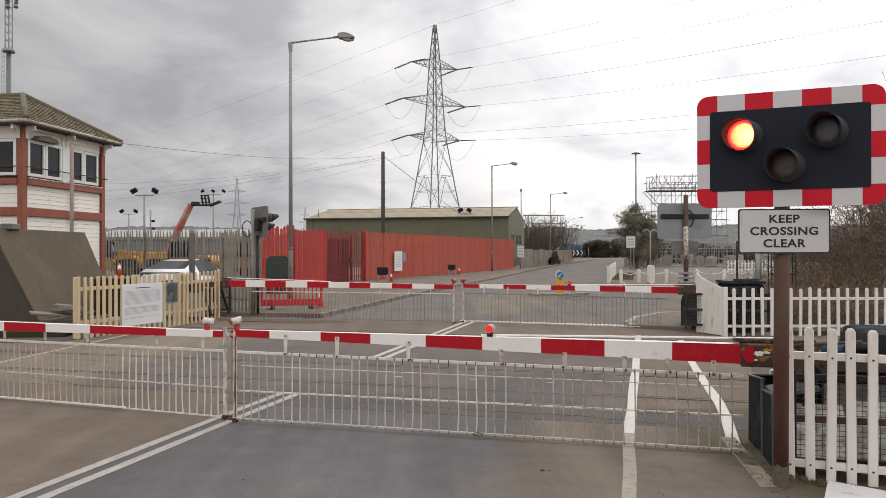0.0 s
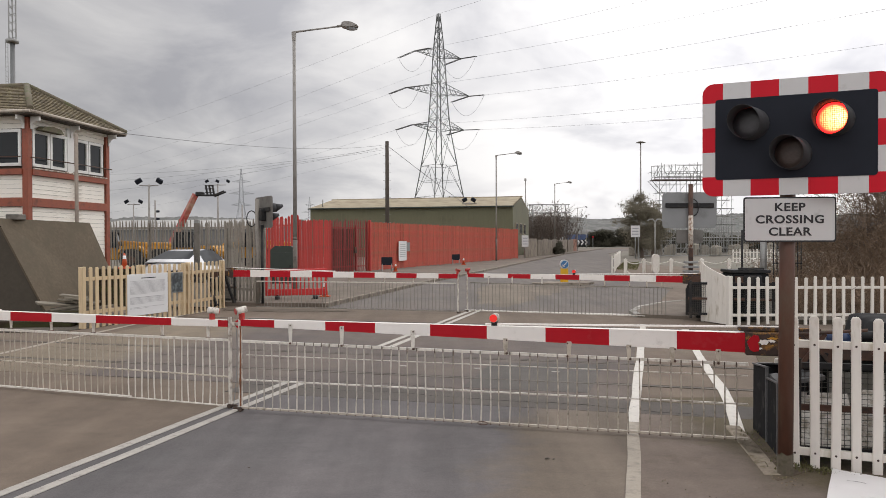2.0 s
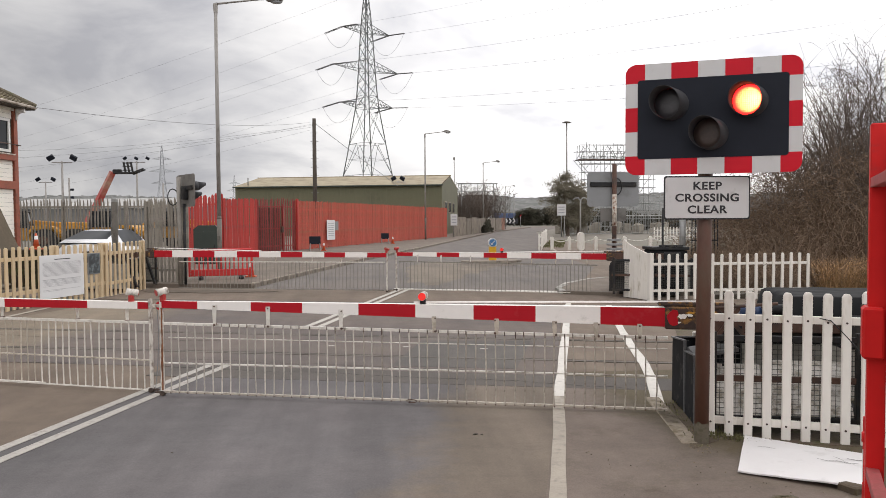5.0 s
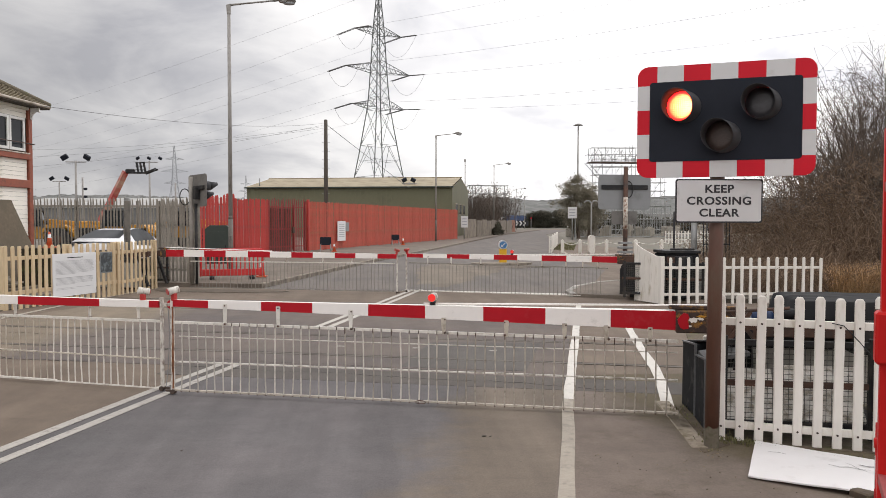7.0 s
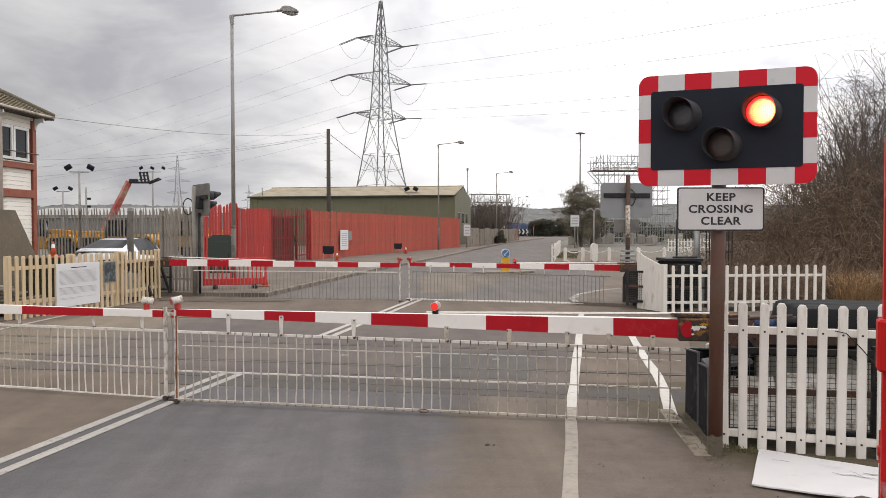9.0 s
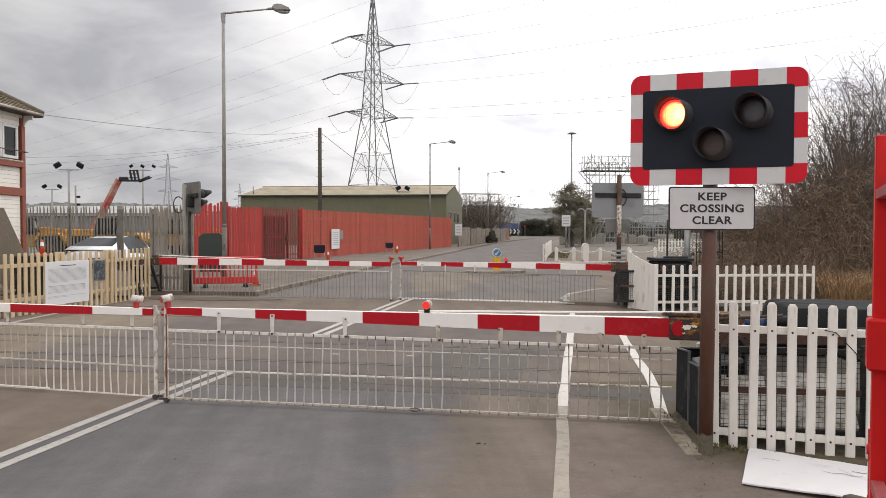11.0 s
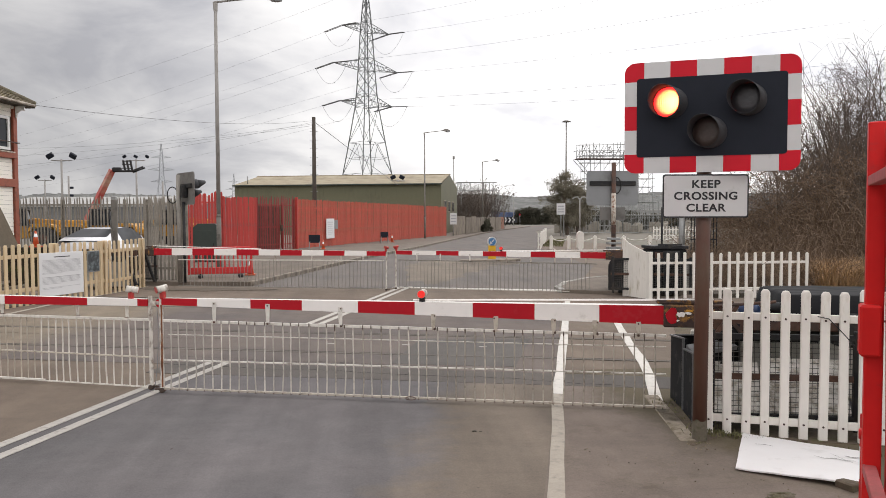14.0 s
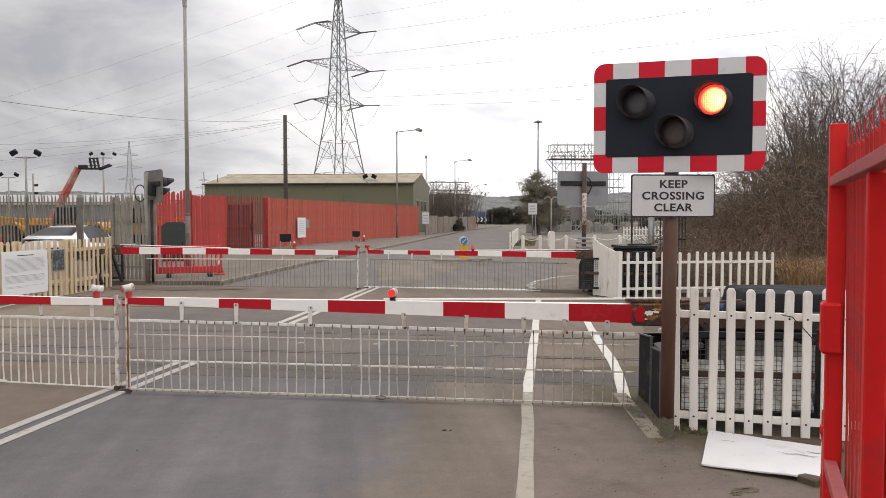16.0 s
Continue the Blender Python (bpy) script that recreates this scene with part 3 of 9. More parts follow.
def sagging(p, q, sag, steps=16):
    p, q = Vector(p), Vector(q)
    return [p.lerp(q, k / steps) - Vector((0, 0, 4 * sag * (k / steps) * (1 - k / steps))) for k in range(steps + 1)]


def round_rect(w, h, r, steps=6):
    pts = []
    for cx, cz, a0 in ((w / 2 - r, h / 2 - r, 0), (-w / 2 + r, h / 2 - r, 90), (-w / 2 + r, -h / 2 + r, 180), (w / 2 - r, -h / 2 + r, 270)):
        for k in range(steps + 1):
            a = radians(a0 + 90 * k / steps)
            pts.append((cx + r * math.cos(a), cz + r * math.sin(a)))
    return pts


def lettering(text, size, material, parent, m, name="lettering"):
    cu = bpy.data.curves.new(name, "FONT")
    cu.body, cu.size, cu.align_x, cu.align_y, cu.extrude, cu.offset = text, size, "CENTER", "CENTER", 0.0012, size * 0.026
    cu.space_character = 1.09
    cu.resolution_u = 4
    tmp = bpy.data.objects.new(name, cu)
    scene.collection.objects.link(tmp)
    me = bpy.data.meshes.new_from_object(tmp.evaluated_get(bpy.context.evaluated_depsgraph_get()))
    bpy.data.objects.remove(tmp)
    bpy.data.curves.remove(cu)
    me.materials.clear()
    me.materials.append(material)
    ob = new(name, me)
    ob.parent = parent
    ob.matrix_basis = m
    return ob


# ---- ground, roads and pavements ----
def centre_x(y):
    return -2.5 + 0.275 * (y - 5.7)


def edge_x(y):
    return 1.18 + 0.275 * (y - 4.86)


FOOT_LINE = [(2.43, 6.2), (2.55, 6.56), (2.74, 7.16), (2.94, 7.88), (3.18, 8.96), (3.52, 10.37), (4.3, 13.4)]
CRACK_NEAR = [(-2.4, 8.42), (-1.64, 8.17), (-1.14, 7.98), (-0.55, 7.87), (0.04, 7.65), (0.50, 7.48), (1.33, 7.26), (2.49, 6.72)]
PATCH_PLAN = [(0.60, 9.83), (2.03, 9.62), (1.50, 7.84), (0.85, 7.98), (0.16, 8.16)]

bm = bmesh.new()
bmesh.ops.create_circle(bm, cap_ends=True, segments=48, radius=3600, matrix=Matrix.Translation((0, 600, -0.03)))
single("ground", bm, EARTH, None, "grey-brown open ground reaching to the horizon", "ground", kind="structure")

bm = bmesh.new()
slab(bm, [(-30, -30), (30, -30), (40, 13), (16, 40.5), (12.5, 53), (20, 92), (36, 142), (40, 160), (34, 160), (26, 140), (12, 92), (3, 60), (-8, 40), (-30, 30)], -0.2, 0.0)
single("road", bm, ASPHALT, None, "worn grey-brown asphalt road over the level crossing", "road", kind="structure")

bm = bmesh.new()
slab(bm, [(centre_x(-20) - 0.10, -20), (edge_x(-20) - 0.02, -20), (edge_x(7.2) - 0.02, 7.2), (centre_x(8.3) - 0.10, 8.3)], 0.0, 0.004)
single("road_lane", bm, ASPHALT_DARK, None, "blue-grey resurfaced asphalt lane before the barrier", "road", kind="structure")

bm = bmesh.new()
slab(bm, [(-7.0, 9.6), (edge_x(7.4) - 0.05, 7.4), (edge_x(12.8) - 0.1, 12.8), (-5.6, 14.6)], 0.0, 0.004)
single("crossing_deck", bm, DECK, None, "dark asphalt deck between the barriers", "road", kind="structure")

bm = bmesh.new()
slab(bm, [(edge_x(-20) - 0.02, -20), (14, -20), (14, 4.2), (4.2, 4.6), (2.5, 5.15), (2.2, 4.95), (2.42, 6.05), (2.48, 6.2), (2.9, 6.3), (3.35, 7.6), (edge_x(7.6) - 0.02, 7.6)], 0.0, 0.005)
single("pavement_near", bm, FOOTWAY_NEAR, None, "brownish asphalt footway with moss and stains", "pavement", kind="structure")

bm = bmesh.new()
slab(bm, [(-16, 12.3), (-6.95, 13.3), (-5.9, 16.3), (-8.8, 17.2), (-16, 18.5)], 0.0, 0.012)
single("trackside_soil", bm, SOIL, None, "dark stony soil beside the track", "soil", kind="structure")

bm = bmesh.new()
slab(bm, [(2.2, 4.95), (2.5, 5.15), (4.2, 4.6), (14, 4.2), (14, 13.5), (5.3, 13.2), (3.35, 7.6), (2.9, 6.3), (2.48, 6.2), (2.42, 6.05)], 0.0, 0.008)
single("verge", bm, MOSS, None, "mossy soil verge under the barrier machine", "verge", kind="structure")

bm = bmesh.new()
slab(bm, [(-2.95, 18.1), (-0.5, 29.5), (2.4, 40.5), (6.25, 56.5), (15.05, 92), (30, 142), (36, 142), (20, 92), (12.2, 53), (8.9, 40.5), (7.2, 24), (5.4, 19.0), (4.55, 17.9), (3.95, 16.3), (-2.9, 17.9)], 0.0, 0.004)
single("road_far", bm, FAR_LANE, None, "dark blue-grey asphalt road beyond the far barrier", "road", kind="structure")

KERB_LEFT = [(-3.0, 18.1), (-0.54, 29.5), (2.34, 40.5), (6.2, 56.5), (15, 92), (30, 142)]
bm = bmesh.new()
slab(bm, KERB_LEFT + [(24, 143), (10, 92), (5, 68), (-4.3, 41.6), (-8, 36), (-12, 29), (-5.6, 18.6)], 0.0, 0.10)
single("pavement_far", bm, FOOTWAY, None, "brown-grey raised footway along the red fence", "pavement", kind="structure")

bm = bmesh.new()
slab(bm, [(4.0, 15.6), (4.1, 16.4), (4.65, 17.6), (5.4, 18.6), (6.2, 19.2), (9, 19.8), (26, 20.2), (26, 14.6), (5.3, 14.9)], 0.0, 0.07)
single("pavement_corner", bm, FOOTWAY, None, "rounded pavement corner beside the far barrier", "pavement", kind="structure")


bm = bmesh.new()
slab(bm, [(6.75, 14.22), (26, 14.22), (26, 25), (9.4, 25), (8.6, 20.2), (7.0, 17.0)], 0.0, 0.085)
single("thicket_soil", bm, SOIL, None, "dark bare soil under the thicket", "soil", kind="structure")


def kerb_run(points, z, parent_name, label, material=None):
    run = thing(parent_name, pose(*points[0], 0), label, "kerb", kind="structure")
    bm = bmesh.new()
    box(bm, (0.45, 0, -0.03), (0.885, 0.14, 0.26), bevel=0.012)
    me = mesh_of("kerbstone", bm, material or CONCRETE)
    base = Vector((*points[0], 0))
    for a, b in zip(points, points[1:]):
        n = max(1, round(flat(a, b) / 0.9))
        for k in range(n):
            f = k / n
            m = along((a[0] + (b[0] - a[0]) * f, a[1] + (b[1] - a[1]) * f, z), (b[0], b[1]))
            piece("kerbstone", me, run, Matrix.Translation(-base) @ m)


kerb_run([(-3.0, 18.1), (-0.54, 29.5), (2.34, 40.5), (6.2, 56.5)], 0.015, "kerb_left", "weathered concrete kerbstones in a row", KERB_DARK)
kerb_run([(4.0, 15.6), (4.1, 16.4), (4.65, 17.6), (5.4, 18.6), (6.2, 19.2), (9, 19.8)], -0.02, "kerb_right", "pale concrete kerbstones round the corner")
kerb_run([(2.235, 5.06), (2.32, 5.55), (2.42, 6.15)], -0.088, "kerb_verge", "worn concrete edging along the verge", surface("mossy_concrete_edging", (0.250, 0.208, 0.160), 0.9, grain=30, vary=0.25, stain=(0.13, 0.105, 0.062), stain_amount=0.5, stain_scale=5, bump=0.4, piece=0.03))


def marking(name, pts, w, material, label, z=0.008):
    """A painted line along plan points."""
    bm = bmesh.new()
    for a, b in zip(pts, pts[1:]):
        m = along((*a, 0), b)
        L = flat(a, b)
        c = m @ Vector((L / 2, 0, z))
        box(bm, c, (L + 0.01, w, 0.003), m.to_3x3().to_4x4())
    single(name, bm, material, None, label, "road marking", kind="structure")


def worn_line(name, pts, w, material, label, seed, z=0.008, step=0.12, wobble=0.010):
    """A hand-laid painted line: it wanders a little and its edges are uneven."""
    rows, total = [], 0.0
    for (ax, ay), (bx, by) in zip(pts, pts[1:]):
        n = max(1, int(flat((ax, ay), (bx, by)) / step))
        d = Vector((bx - ax, by - ay)).normalized()
        for k in range(n + ((bx, by) == pts[-1])):
            f = k / n
            drift = 0.010 * noise.noise((total * 0.45, seed, 0.3))
            c = Vector((ax + (bx - ax) * f - d.y * drift, ay + (by - ay) * f + d.x * drift))
            rows.append((c, Vector((-d.y, d.x)), w / 2 + wobble * noise.noise((total * 1.3, seed, 5.1)), w / 2 + wobble * noise.noise((total * 1.3, seed, 9.7))))
            total += step
    bm = bmesh.new()
    last = None
    for c, u, a, b in rows:
        p, q = c + u * a, c - u * b
        row = [bm.verts.new(v) for v in ((p.x, p.y, z - 0.002), (p.x, p.y, z + 0.0015), (q.x, q.y, z + 0.0015), (q.x, q.y, z - 0.002))]
        if last:
            for j in range(3):
                bm.faces.new((last[j], last[j + 1], row[j + 1], row[j]))
        last = row
    bmesh.ops.recalc_face_normals(bm, faces=bm.faces[:])
    single(name, bm, material, None, label, "road marking", kind="structure")


for off in (-0.10, 0.10):
    worn_line("road_line", [(centre_x(y) + off, y) for y in (-6, 3, 8.45)], 0.090, CENTRE_PAINT, "worn white double centre line", 7 + off, wobble=0.006)
    marking("road_line", [(centre_x(y) + off, y) for y in (11.3, 17.4)], 0.10, ROAD_PAINT, "worn white double centre line")
worn_line("road_line", [(-1.06, -4), (0.5, 2.05), (1.015, 4.07), (1.28, 5.1), (1.645, 6.55)], 0.098, ROAD_PAINT_FADED, "faded cream edge line of the carriageway", 3)
worn_line("road_line", [(edge_x(y), y) for y in (6.56, 10.0, 14.2)], 0.104, BRIGHT_PAINT, "white edge line over the crossing", 4)
worn_line("road_line", FOOT_LINE, 0.108, BRIGHT_PAINT, "white footway line over the crossing", 5)
marking("road_line", [(-6.5, 10.5), (-6.1, 14.7), (-5.45, 18.2)], 0.10, ROAD_PAINT_FADED, "faded white footway line over the crossing")
marking("stop_line", [(0.40, 17.28), (4.05, 16.10)], 0.22, BRIGHT_PAINT, "worn white stop line beyond the far barrier")
marking("road_line", [(4.02, 16.2), (4.55, 17.5), (5.3, 18.5), (6.1, 19.1), (9, 19.7)], 0.10, ROAD_PAINT, "white line round the pavement corner", z=0.075)
marking("road_line", [(9.0, 36.5), (11.5, 50)], 0.10, ROAD_PAINT_FADED, "faded white road edge line")


def rails():
    d = Vector((0.9695, -0.2454, 0))
    n = Vector((0.2454, 0.9695, 0))
    for off in (8.5, 9.94, 12.6, 14.04):
        bm = bmesh.new()
        c = n * off
        turn = pose(0, 0, 0, 0, 0, math.degrees(math.atan2(d.y, d.x)))
        box(bm, c + Vector((0, 0, -0.002)), (70, 0.062, 0.022), turn)
        box(bm, c + n * 0.052 + Vector((0, 0, -0.001)), (70, 0.042, 0.014), turn, mat=1)
        single("rail", bm, [RAIL, FLANGEWAY], None, "worn steel rail set flush in the crossing", "rail", "rails of the crossing", kind="structure")


rails()


def crack(pts, w, seed):
    """A thin wandering crack in the asphalt."""
    rng = random.Random(seed)
    bm, last = bmesh.new(), None
    for (ax, ay), (bx, by) in zip(pts, pts[1:]):
        n = max(2, int(flat((ax, ay), (bx, by)) / 0.09))
        for k in range(n):
            x, y = ax + (bx - ax) * k / n, ay + (by - ay) * k / n + rng.gauss(0, 0.012) + 0.05 * noise.noise((ax + k * 0.2, seed, 1.0))
            h = w * rng.uniform(0.15, 1.0)
            row = [bm.verts.new((x, y - h, 0.0075)), bm.verts.new((x, y + h, 0.0075))]
            if last:
                bm.faces.new((last[0], row[0], row[1], last[1]))
            last = row
    single("crack", bm, CRACK, None, "thin dark crack in the asphalt", "crack", "road cracks", kind="structure")


crack(CRACK_NEAR, 0.011, 1)
crack([(x, y + 0.47) for x, y in CRACK_NEAR], 0.006, 2)
crack([(-6.2, 11.4), (-3.9, 10.5), (-2.0, 10.1)], 0.010, 3)
crack([(-5.4, 9.6), (-4.3, 8.9), (-3.2, 8.7)], 0.008, 4)
bm = bmesh.new()
slab(bm, PATCH_PLAN, 0.0, 0.0062)
single("road_patch", bm, PATCH, None, "dark asphalt patch between the rails", "road", kind="structure")
bm = bmesh.new()
slab(bm, [(-2.4, 7.95), (3.2, 6.54), (3.32, 7.06), (-2.27, 8.50)], 0.0, 0.0065)
single("asphalt_joint", bm, JOINT, None, "dark strip of patched asphalt before the rails", "road", kind="structure")


for x, y in ((-0.572, 9.55), (0.38, 9.35), (1.326, 9.10)):
    bm = bmesh.new()
    slab(bm, [(-0.05, -0.022), (-0.02, -0.034), (0.04, -0.026), (0.052, 0.010), (0.02, 0.030), (-0.045, 0.022)], 0.0, 0.0095)
    single("paint_dab", bm, CENTRE_PAINT, pose(x, y, 0, 0, 0, -14 + 9 * x), "small worn dab of white paint on the deck", "road marking", "paint dabs", kind="structure")
rng = random.Random(88)
for x, y, size in ((0.735, 5.464, 0.020), (0.78, 5.45, 0.011), (-1.42, 5.25, 0.009)):
    bm = bmesh.new()
    bmesh.ops.create_icosphere(bm, subdivisions=1, radius=size)
    for v in bm.verts:
        v.co = Vector((v.co.x * rng.uniform(0.8, 1.4), v.co.y * rng.uniform(0.6, 1.1), v.co.z * 0.3))
    single("dead_leaf", bm, SOIL, pose(x, y, 0.009, 0, 0, 40 * y), "crumpled brown scrap lying on the lane", "litter", "scraps on the lane")


# ---- barriers ----
def boom(name, tip, butt, bands, first_red, depth0, depth1, lamp_at, label, skirt_len, leg=True, rods_from=0.07, tilt=0.0):
    """A striped lifting barrier with its hanging skirt; local x runs from the tip to the butt."""
    m = along(tip, butt) @ pose(0, 0, 0, 0, -tilt, 0)
    L = flat(tip, butt)
    t = thing(name, m, label, "level crossing barrier", "crossing barriers")
    near = name == "barrier_near"
    lone = near and tip[0] < -2.0
    top = 0.860 if lone else 0.885
    skirt = (SKIRT_ROD if tip[0] > -2.0 else SKIRT_WHITE) if near else SKIRT_FAR

    def under(s):
        return top - (depth0 + (depth1 - depth0) * s / 4.45)

    stops = [0.0] + bands
    for k, (a, b) in enumerate(zip(stops, stops[1:])):
        red = (k % 2 == 0) == first_red
        w0, w1 = 0.05 + 0.012 * a, 0.05 + 0.012 * b
        bm = bmesh.new()
        vs = [bm.verts.new(p) for p in ((a, -w0 / 2, under(a)), (a, w0 / 2, under(a)), (a, w0 / 2, top), (a, -w0 / 2, top),
                                        (b, -w1 / 2, under(b)), (b, w1 / 2, under(b)), (b, w1 / 2, top), (b, -w1 / 2, top))]
        for q in ((0, 1, 5, 4), (1, 2, 6, 5), (2, 3, 7, 6), (3, 0, 4, 7)):
            bm.faces.new([vs[i] for i in q])
        bm.faces.new([vs[i] for i in (3, 2, 1, 0)])
        bm.faces.new([vs[i] for i in (4, 5, 6, 7)])
        bmesh.ops.recalc_face_normals(bm, faces=bm.faces[:])
        for f in bm.faces:
            f.material_index = 1 if f.normal.z > 0.5 else 0
        part("red_band" if red else "white_band", bm, [BOOM_RED if red else BOOM_WHITE, BOOM_WHITE], t)
    # bolted butt of the arm
    bm = bmesh.new()
    s = bands[-1]
    box(bm, ((s + L) / 2, 0, (top + under(s)) / 2 - 0.005), (L - s, 0.13, top - under(s) + 0.03), bevel=0.01)
    box(bm, ((s + L) / 2, 0, top + 0.03), (L - s + 0.1, 0.10, 0.03), bevel=0.005)
    part("boom_butt", bm, RUST_FLAKE, t, "rusted peeling butt of the boom")
    if near:
        bm = bmesh.new()
        mid = (top + under(s)) / 2
        solid(bm, [(0.0, -0.02), (0.014, -0.052), (0.040, -0.068), (0.078, -0.060), (0.082, -0.022), (0.070, 0.004), (0.084, 0.030), (0.074, 0.060), (0.040, 0.066), (0.012, 0.040), (-0.008, 0.012)], 0.008, Matrix.Translation((s + 0.02, -0.070, mid)))
        part("red_end_patch", bm, BOOM_RED, t, "scuffed red patch on the butt")
        wob = random.Random(6)
        flakes = ((0.10, 0.165, 0.012, 0.050, BOOM_WHITE), (0.098, 0.125, -0.040, 0.016, BOOM_WHITE), (0.165, 0.215, 0.022, 0.026, BOOM_WHITE), (0.155, 0.235, 0.040, 0.018, YELLOW),
                  (0.235, 0.330, 0.045, 0.012, YELLOW), (0.330, 0.420, 0.034, 0.036, YELLOW), (0.345, 0.385, 0.050, 0.014, BOOM_WHITE), (0.30, 0.325, -0.044, 0.010, YELLOW), (0.19, 0.205, -0.012, 0.012, YELLOW))
        for x0, x1, z0, tall, mat2 in flakes:
            # a ragged scale of old paint
            bm = bmesh.new()
            pts = []
            for k in range(13):
                a = 2 * math.pi * k / 13
                r = wob.uniform(0.55, 1.25)
                pts.append(((x0 + x1) / 2 + (x1 - x0) * 0.5 * r * math.cos(a), z0 + tall * 0.5 * r * math.sin(a)))
            solid(bm, pts, 0.006, Matrix.Translation((s, -0.0685, mid)))
            part("paint_flake", bm, mat2, t, "peeling flake of old paint")
    # upper tie cable
    bm = bmesh.new()
    bar(bm, (L - 2.6, 0.0, top + 0.012), (L - 0.1, 0.0, top + 0.05), 0.008, seg=6)
    part("tie_rod", bm, BOOM_WHITE, t)
    # skirt frame
    z_top0, z_top1, z_low = (0.665, 0.645, 0.034) if lone else (0.675, 0.63, 0.045)
    for nm, z0, z1, w, h in (("top_bar", z_top0, z_top1, 0.022, 0.025 if near else 0.016), ("mid_bar", 0.31, 0.31, 0.012, 0.017 if near else 0.008), ("bottom_bar", z_low, z_low - 0.01, 0.016, 0.026)):
        if not near and nm == "mid_bar":
            continue
        bm = bmesh.new()
        if lone and nm == "bottom_bar":
            strip(bm, (0.0, 0, z0 - 0.006), (1.22, 0, z0 - 0.007), h * 0.5, w * 0.7)
        strip(bm, (1.2 if lone and nm == "bottom_bar" else 0.0 if near else 0.04, 0, z0), (skirt_len, 0, z1), h, w)
        part(nm, bm, BAR_FLAKED if near and not lone and nm == "mid_bar" else SKIRT_BUFF if near and (nm == "bottom_bar" and not lone or nm == "mid_bar" and lone) else SKIRT_WHITE if near or nm == "top_bar" and tip[0] < 0.3 or nm == "bottom_bar" and tip[0] > 0.3 else skirt, t)
    for z in (0.545,) if near and not lone else ():
        bm = bmesh.new()
        bar(bm, (0.04, 0.012, z), (skirt_len, 0.012, z - 0.01), 0.0045, seg=5)
        part("tie_wire", bm, SKIRT_WHITE, t)

    def hung_rod(material, r, bow, tip_len):
        """A thin rod, bent a little, with rust at its foot and, where tip_len is given, at its hooked head."""
        bm = bmesh.new()
        zs = (z_low - 0.004, z_low + 0.17, z_low + 0.40, z_top0 + 0.004)
        xs = (0.0, bow, bow * 0.5, 0.0)
        for j in range(3):
            bar(bm, (xs[j], -0.011, zs[j]), (xs[j + 1], -0.011, zs[j + 1]), r, seg=6, caps=j == 2)
        if near:
            bar(bm, (0, -0.0145, z_low - 0.013), (0, -0.0145, z_low + 0.001), 0.0046, seg=6, mat=1)
        if tip_len:
            bar(bm, (0, -0.0165, z_top0 - tip_len), (0, -0.0165, z_top0 + 0.016), 0.0042, seg=6, mat=1)
        me = mesh_of("rod", bm, material)
        me.materials.append(RUST)
        return me

    bows = (-0.007, -0.002, 0.003, 0.008)
    if lone:
        rods = {"white": [hung_rod(SKIRT_WHITE, 0.0068, b, 0) for b in bows], "buff": [hung_rod(SKIRT_BUFF, 0.0060, b, 0) for b in bows]}
    elif near:
        rods = {"white": [hung_rod(SKIRT_ROD, 0.0066, b, 0) for b in bows], "hooked": [hung_rod(SKIRT_ROD, 0.0064, b, 0.016) for b in bows],
                "rusty": [hung_rod(SKIRT_DULL, 0.0060, b, c) for b, c in zip(bows, (0.020, 0.030, 0.045, 0.024))]}
    else:
        rods = {"white": [hung_rod(SKIRT_FAR, 0.0056, b, 0) for b in bows]}
    n = int((skirt_len - rods_from) / 0.083)
    rng = random.Random(name + str(tip))
    for k in range(n):
        s = rods_from + 0.083 * k
        if lone:
            sort = "buff" if s > 1.25 else "white"
        elif near:
            sort = "rusty" if rng.random() < s / skirt_len * 2.2 - 0.6 else "hooked" if s > 0.55 and rng.random() < 0.85 else "white"
        else:
            sort = "white"
        m2 = pose(s, rng.gauss(0, 0.002), rng.gauss(0, 0.0015) - 0.011 * s / skirt_len, rng.gauss(0, 0.5), rng.gauss(0, 0.5), 0)
        piece("rod", rng.choice(rods[sort]), t, m2 @ Matrix.Diagonal((1, 1, 1 - 0.052 * s / skirt_len, 1)))
    if near and not lone:
        bm = bmesh.new()
        wire(bm, [(2.328 + 0.045 * math.cos(radians(30 * k)), -0.030, 0.040 + 0.015 * math.sin(radians(30 * k))) for k in range(13)], 0.004, 5)
        part("wire_loop", bm, RUST, t, "rusty wire loop on the bottom bar")
    for s in ((0.26, 0.816, 1.713, 2.3, 2.9, 3.5) if lone else (0.52, 1.03, 1.71, 2.545, 3.06, 3.57, 3.92, 4.25)):
        # a tapered tag bolted to the boom's face, and a pin through the top bar
        bm = bmesh.new()
        y = -0.032 - 0.006 * s
        drop = z_top0 + (z_top1 - z_top0) * s / skirt_len - 0.006
        lift = under(s) + (0.035 if s < 2.4 else 0.004)
        solid(bm, [(-0.021, lift), (-0.017, lift + 0.012), (0.017, lift + 0.012), (0.021, lift), (0.013, drop), (-0.013, drop)] if near else [(-0.015, lift), (0.015, lift), (0.010, drop), (-0.010, drop)], 0.006, pose(s, y, 0, 0, rng.gauss(0, 1.2), 0))
        bar(bm, (s, y - 0.010, lift - 0.004), (s, y, lift - 0.004), 0.007, seg=8, mat=1)
        bar(bm, (s, y - 0.012, drop + 0.012), (s, 0.0, drop + 0.012), 0.010, seg=8, mat=1)
        part("hanger", bm, [SKIRT_WHITE if s < 2.4 or lone else SKIRT_BUFF, RUST], t)
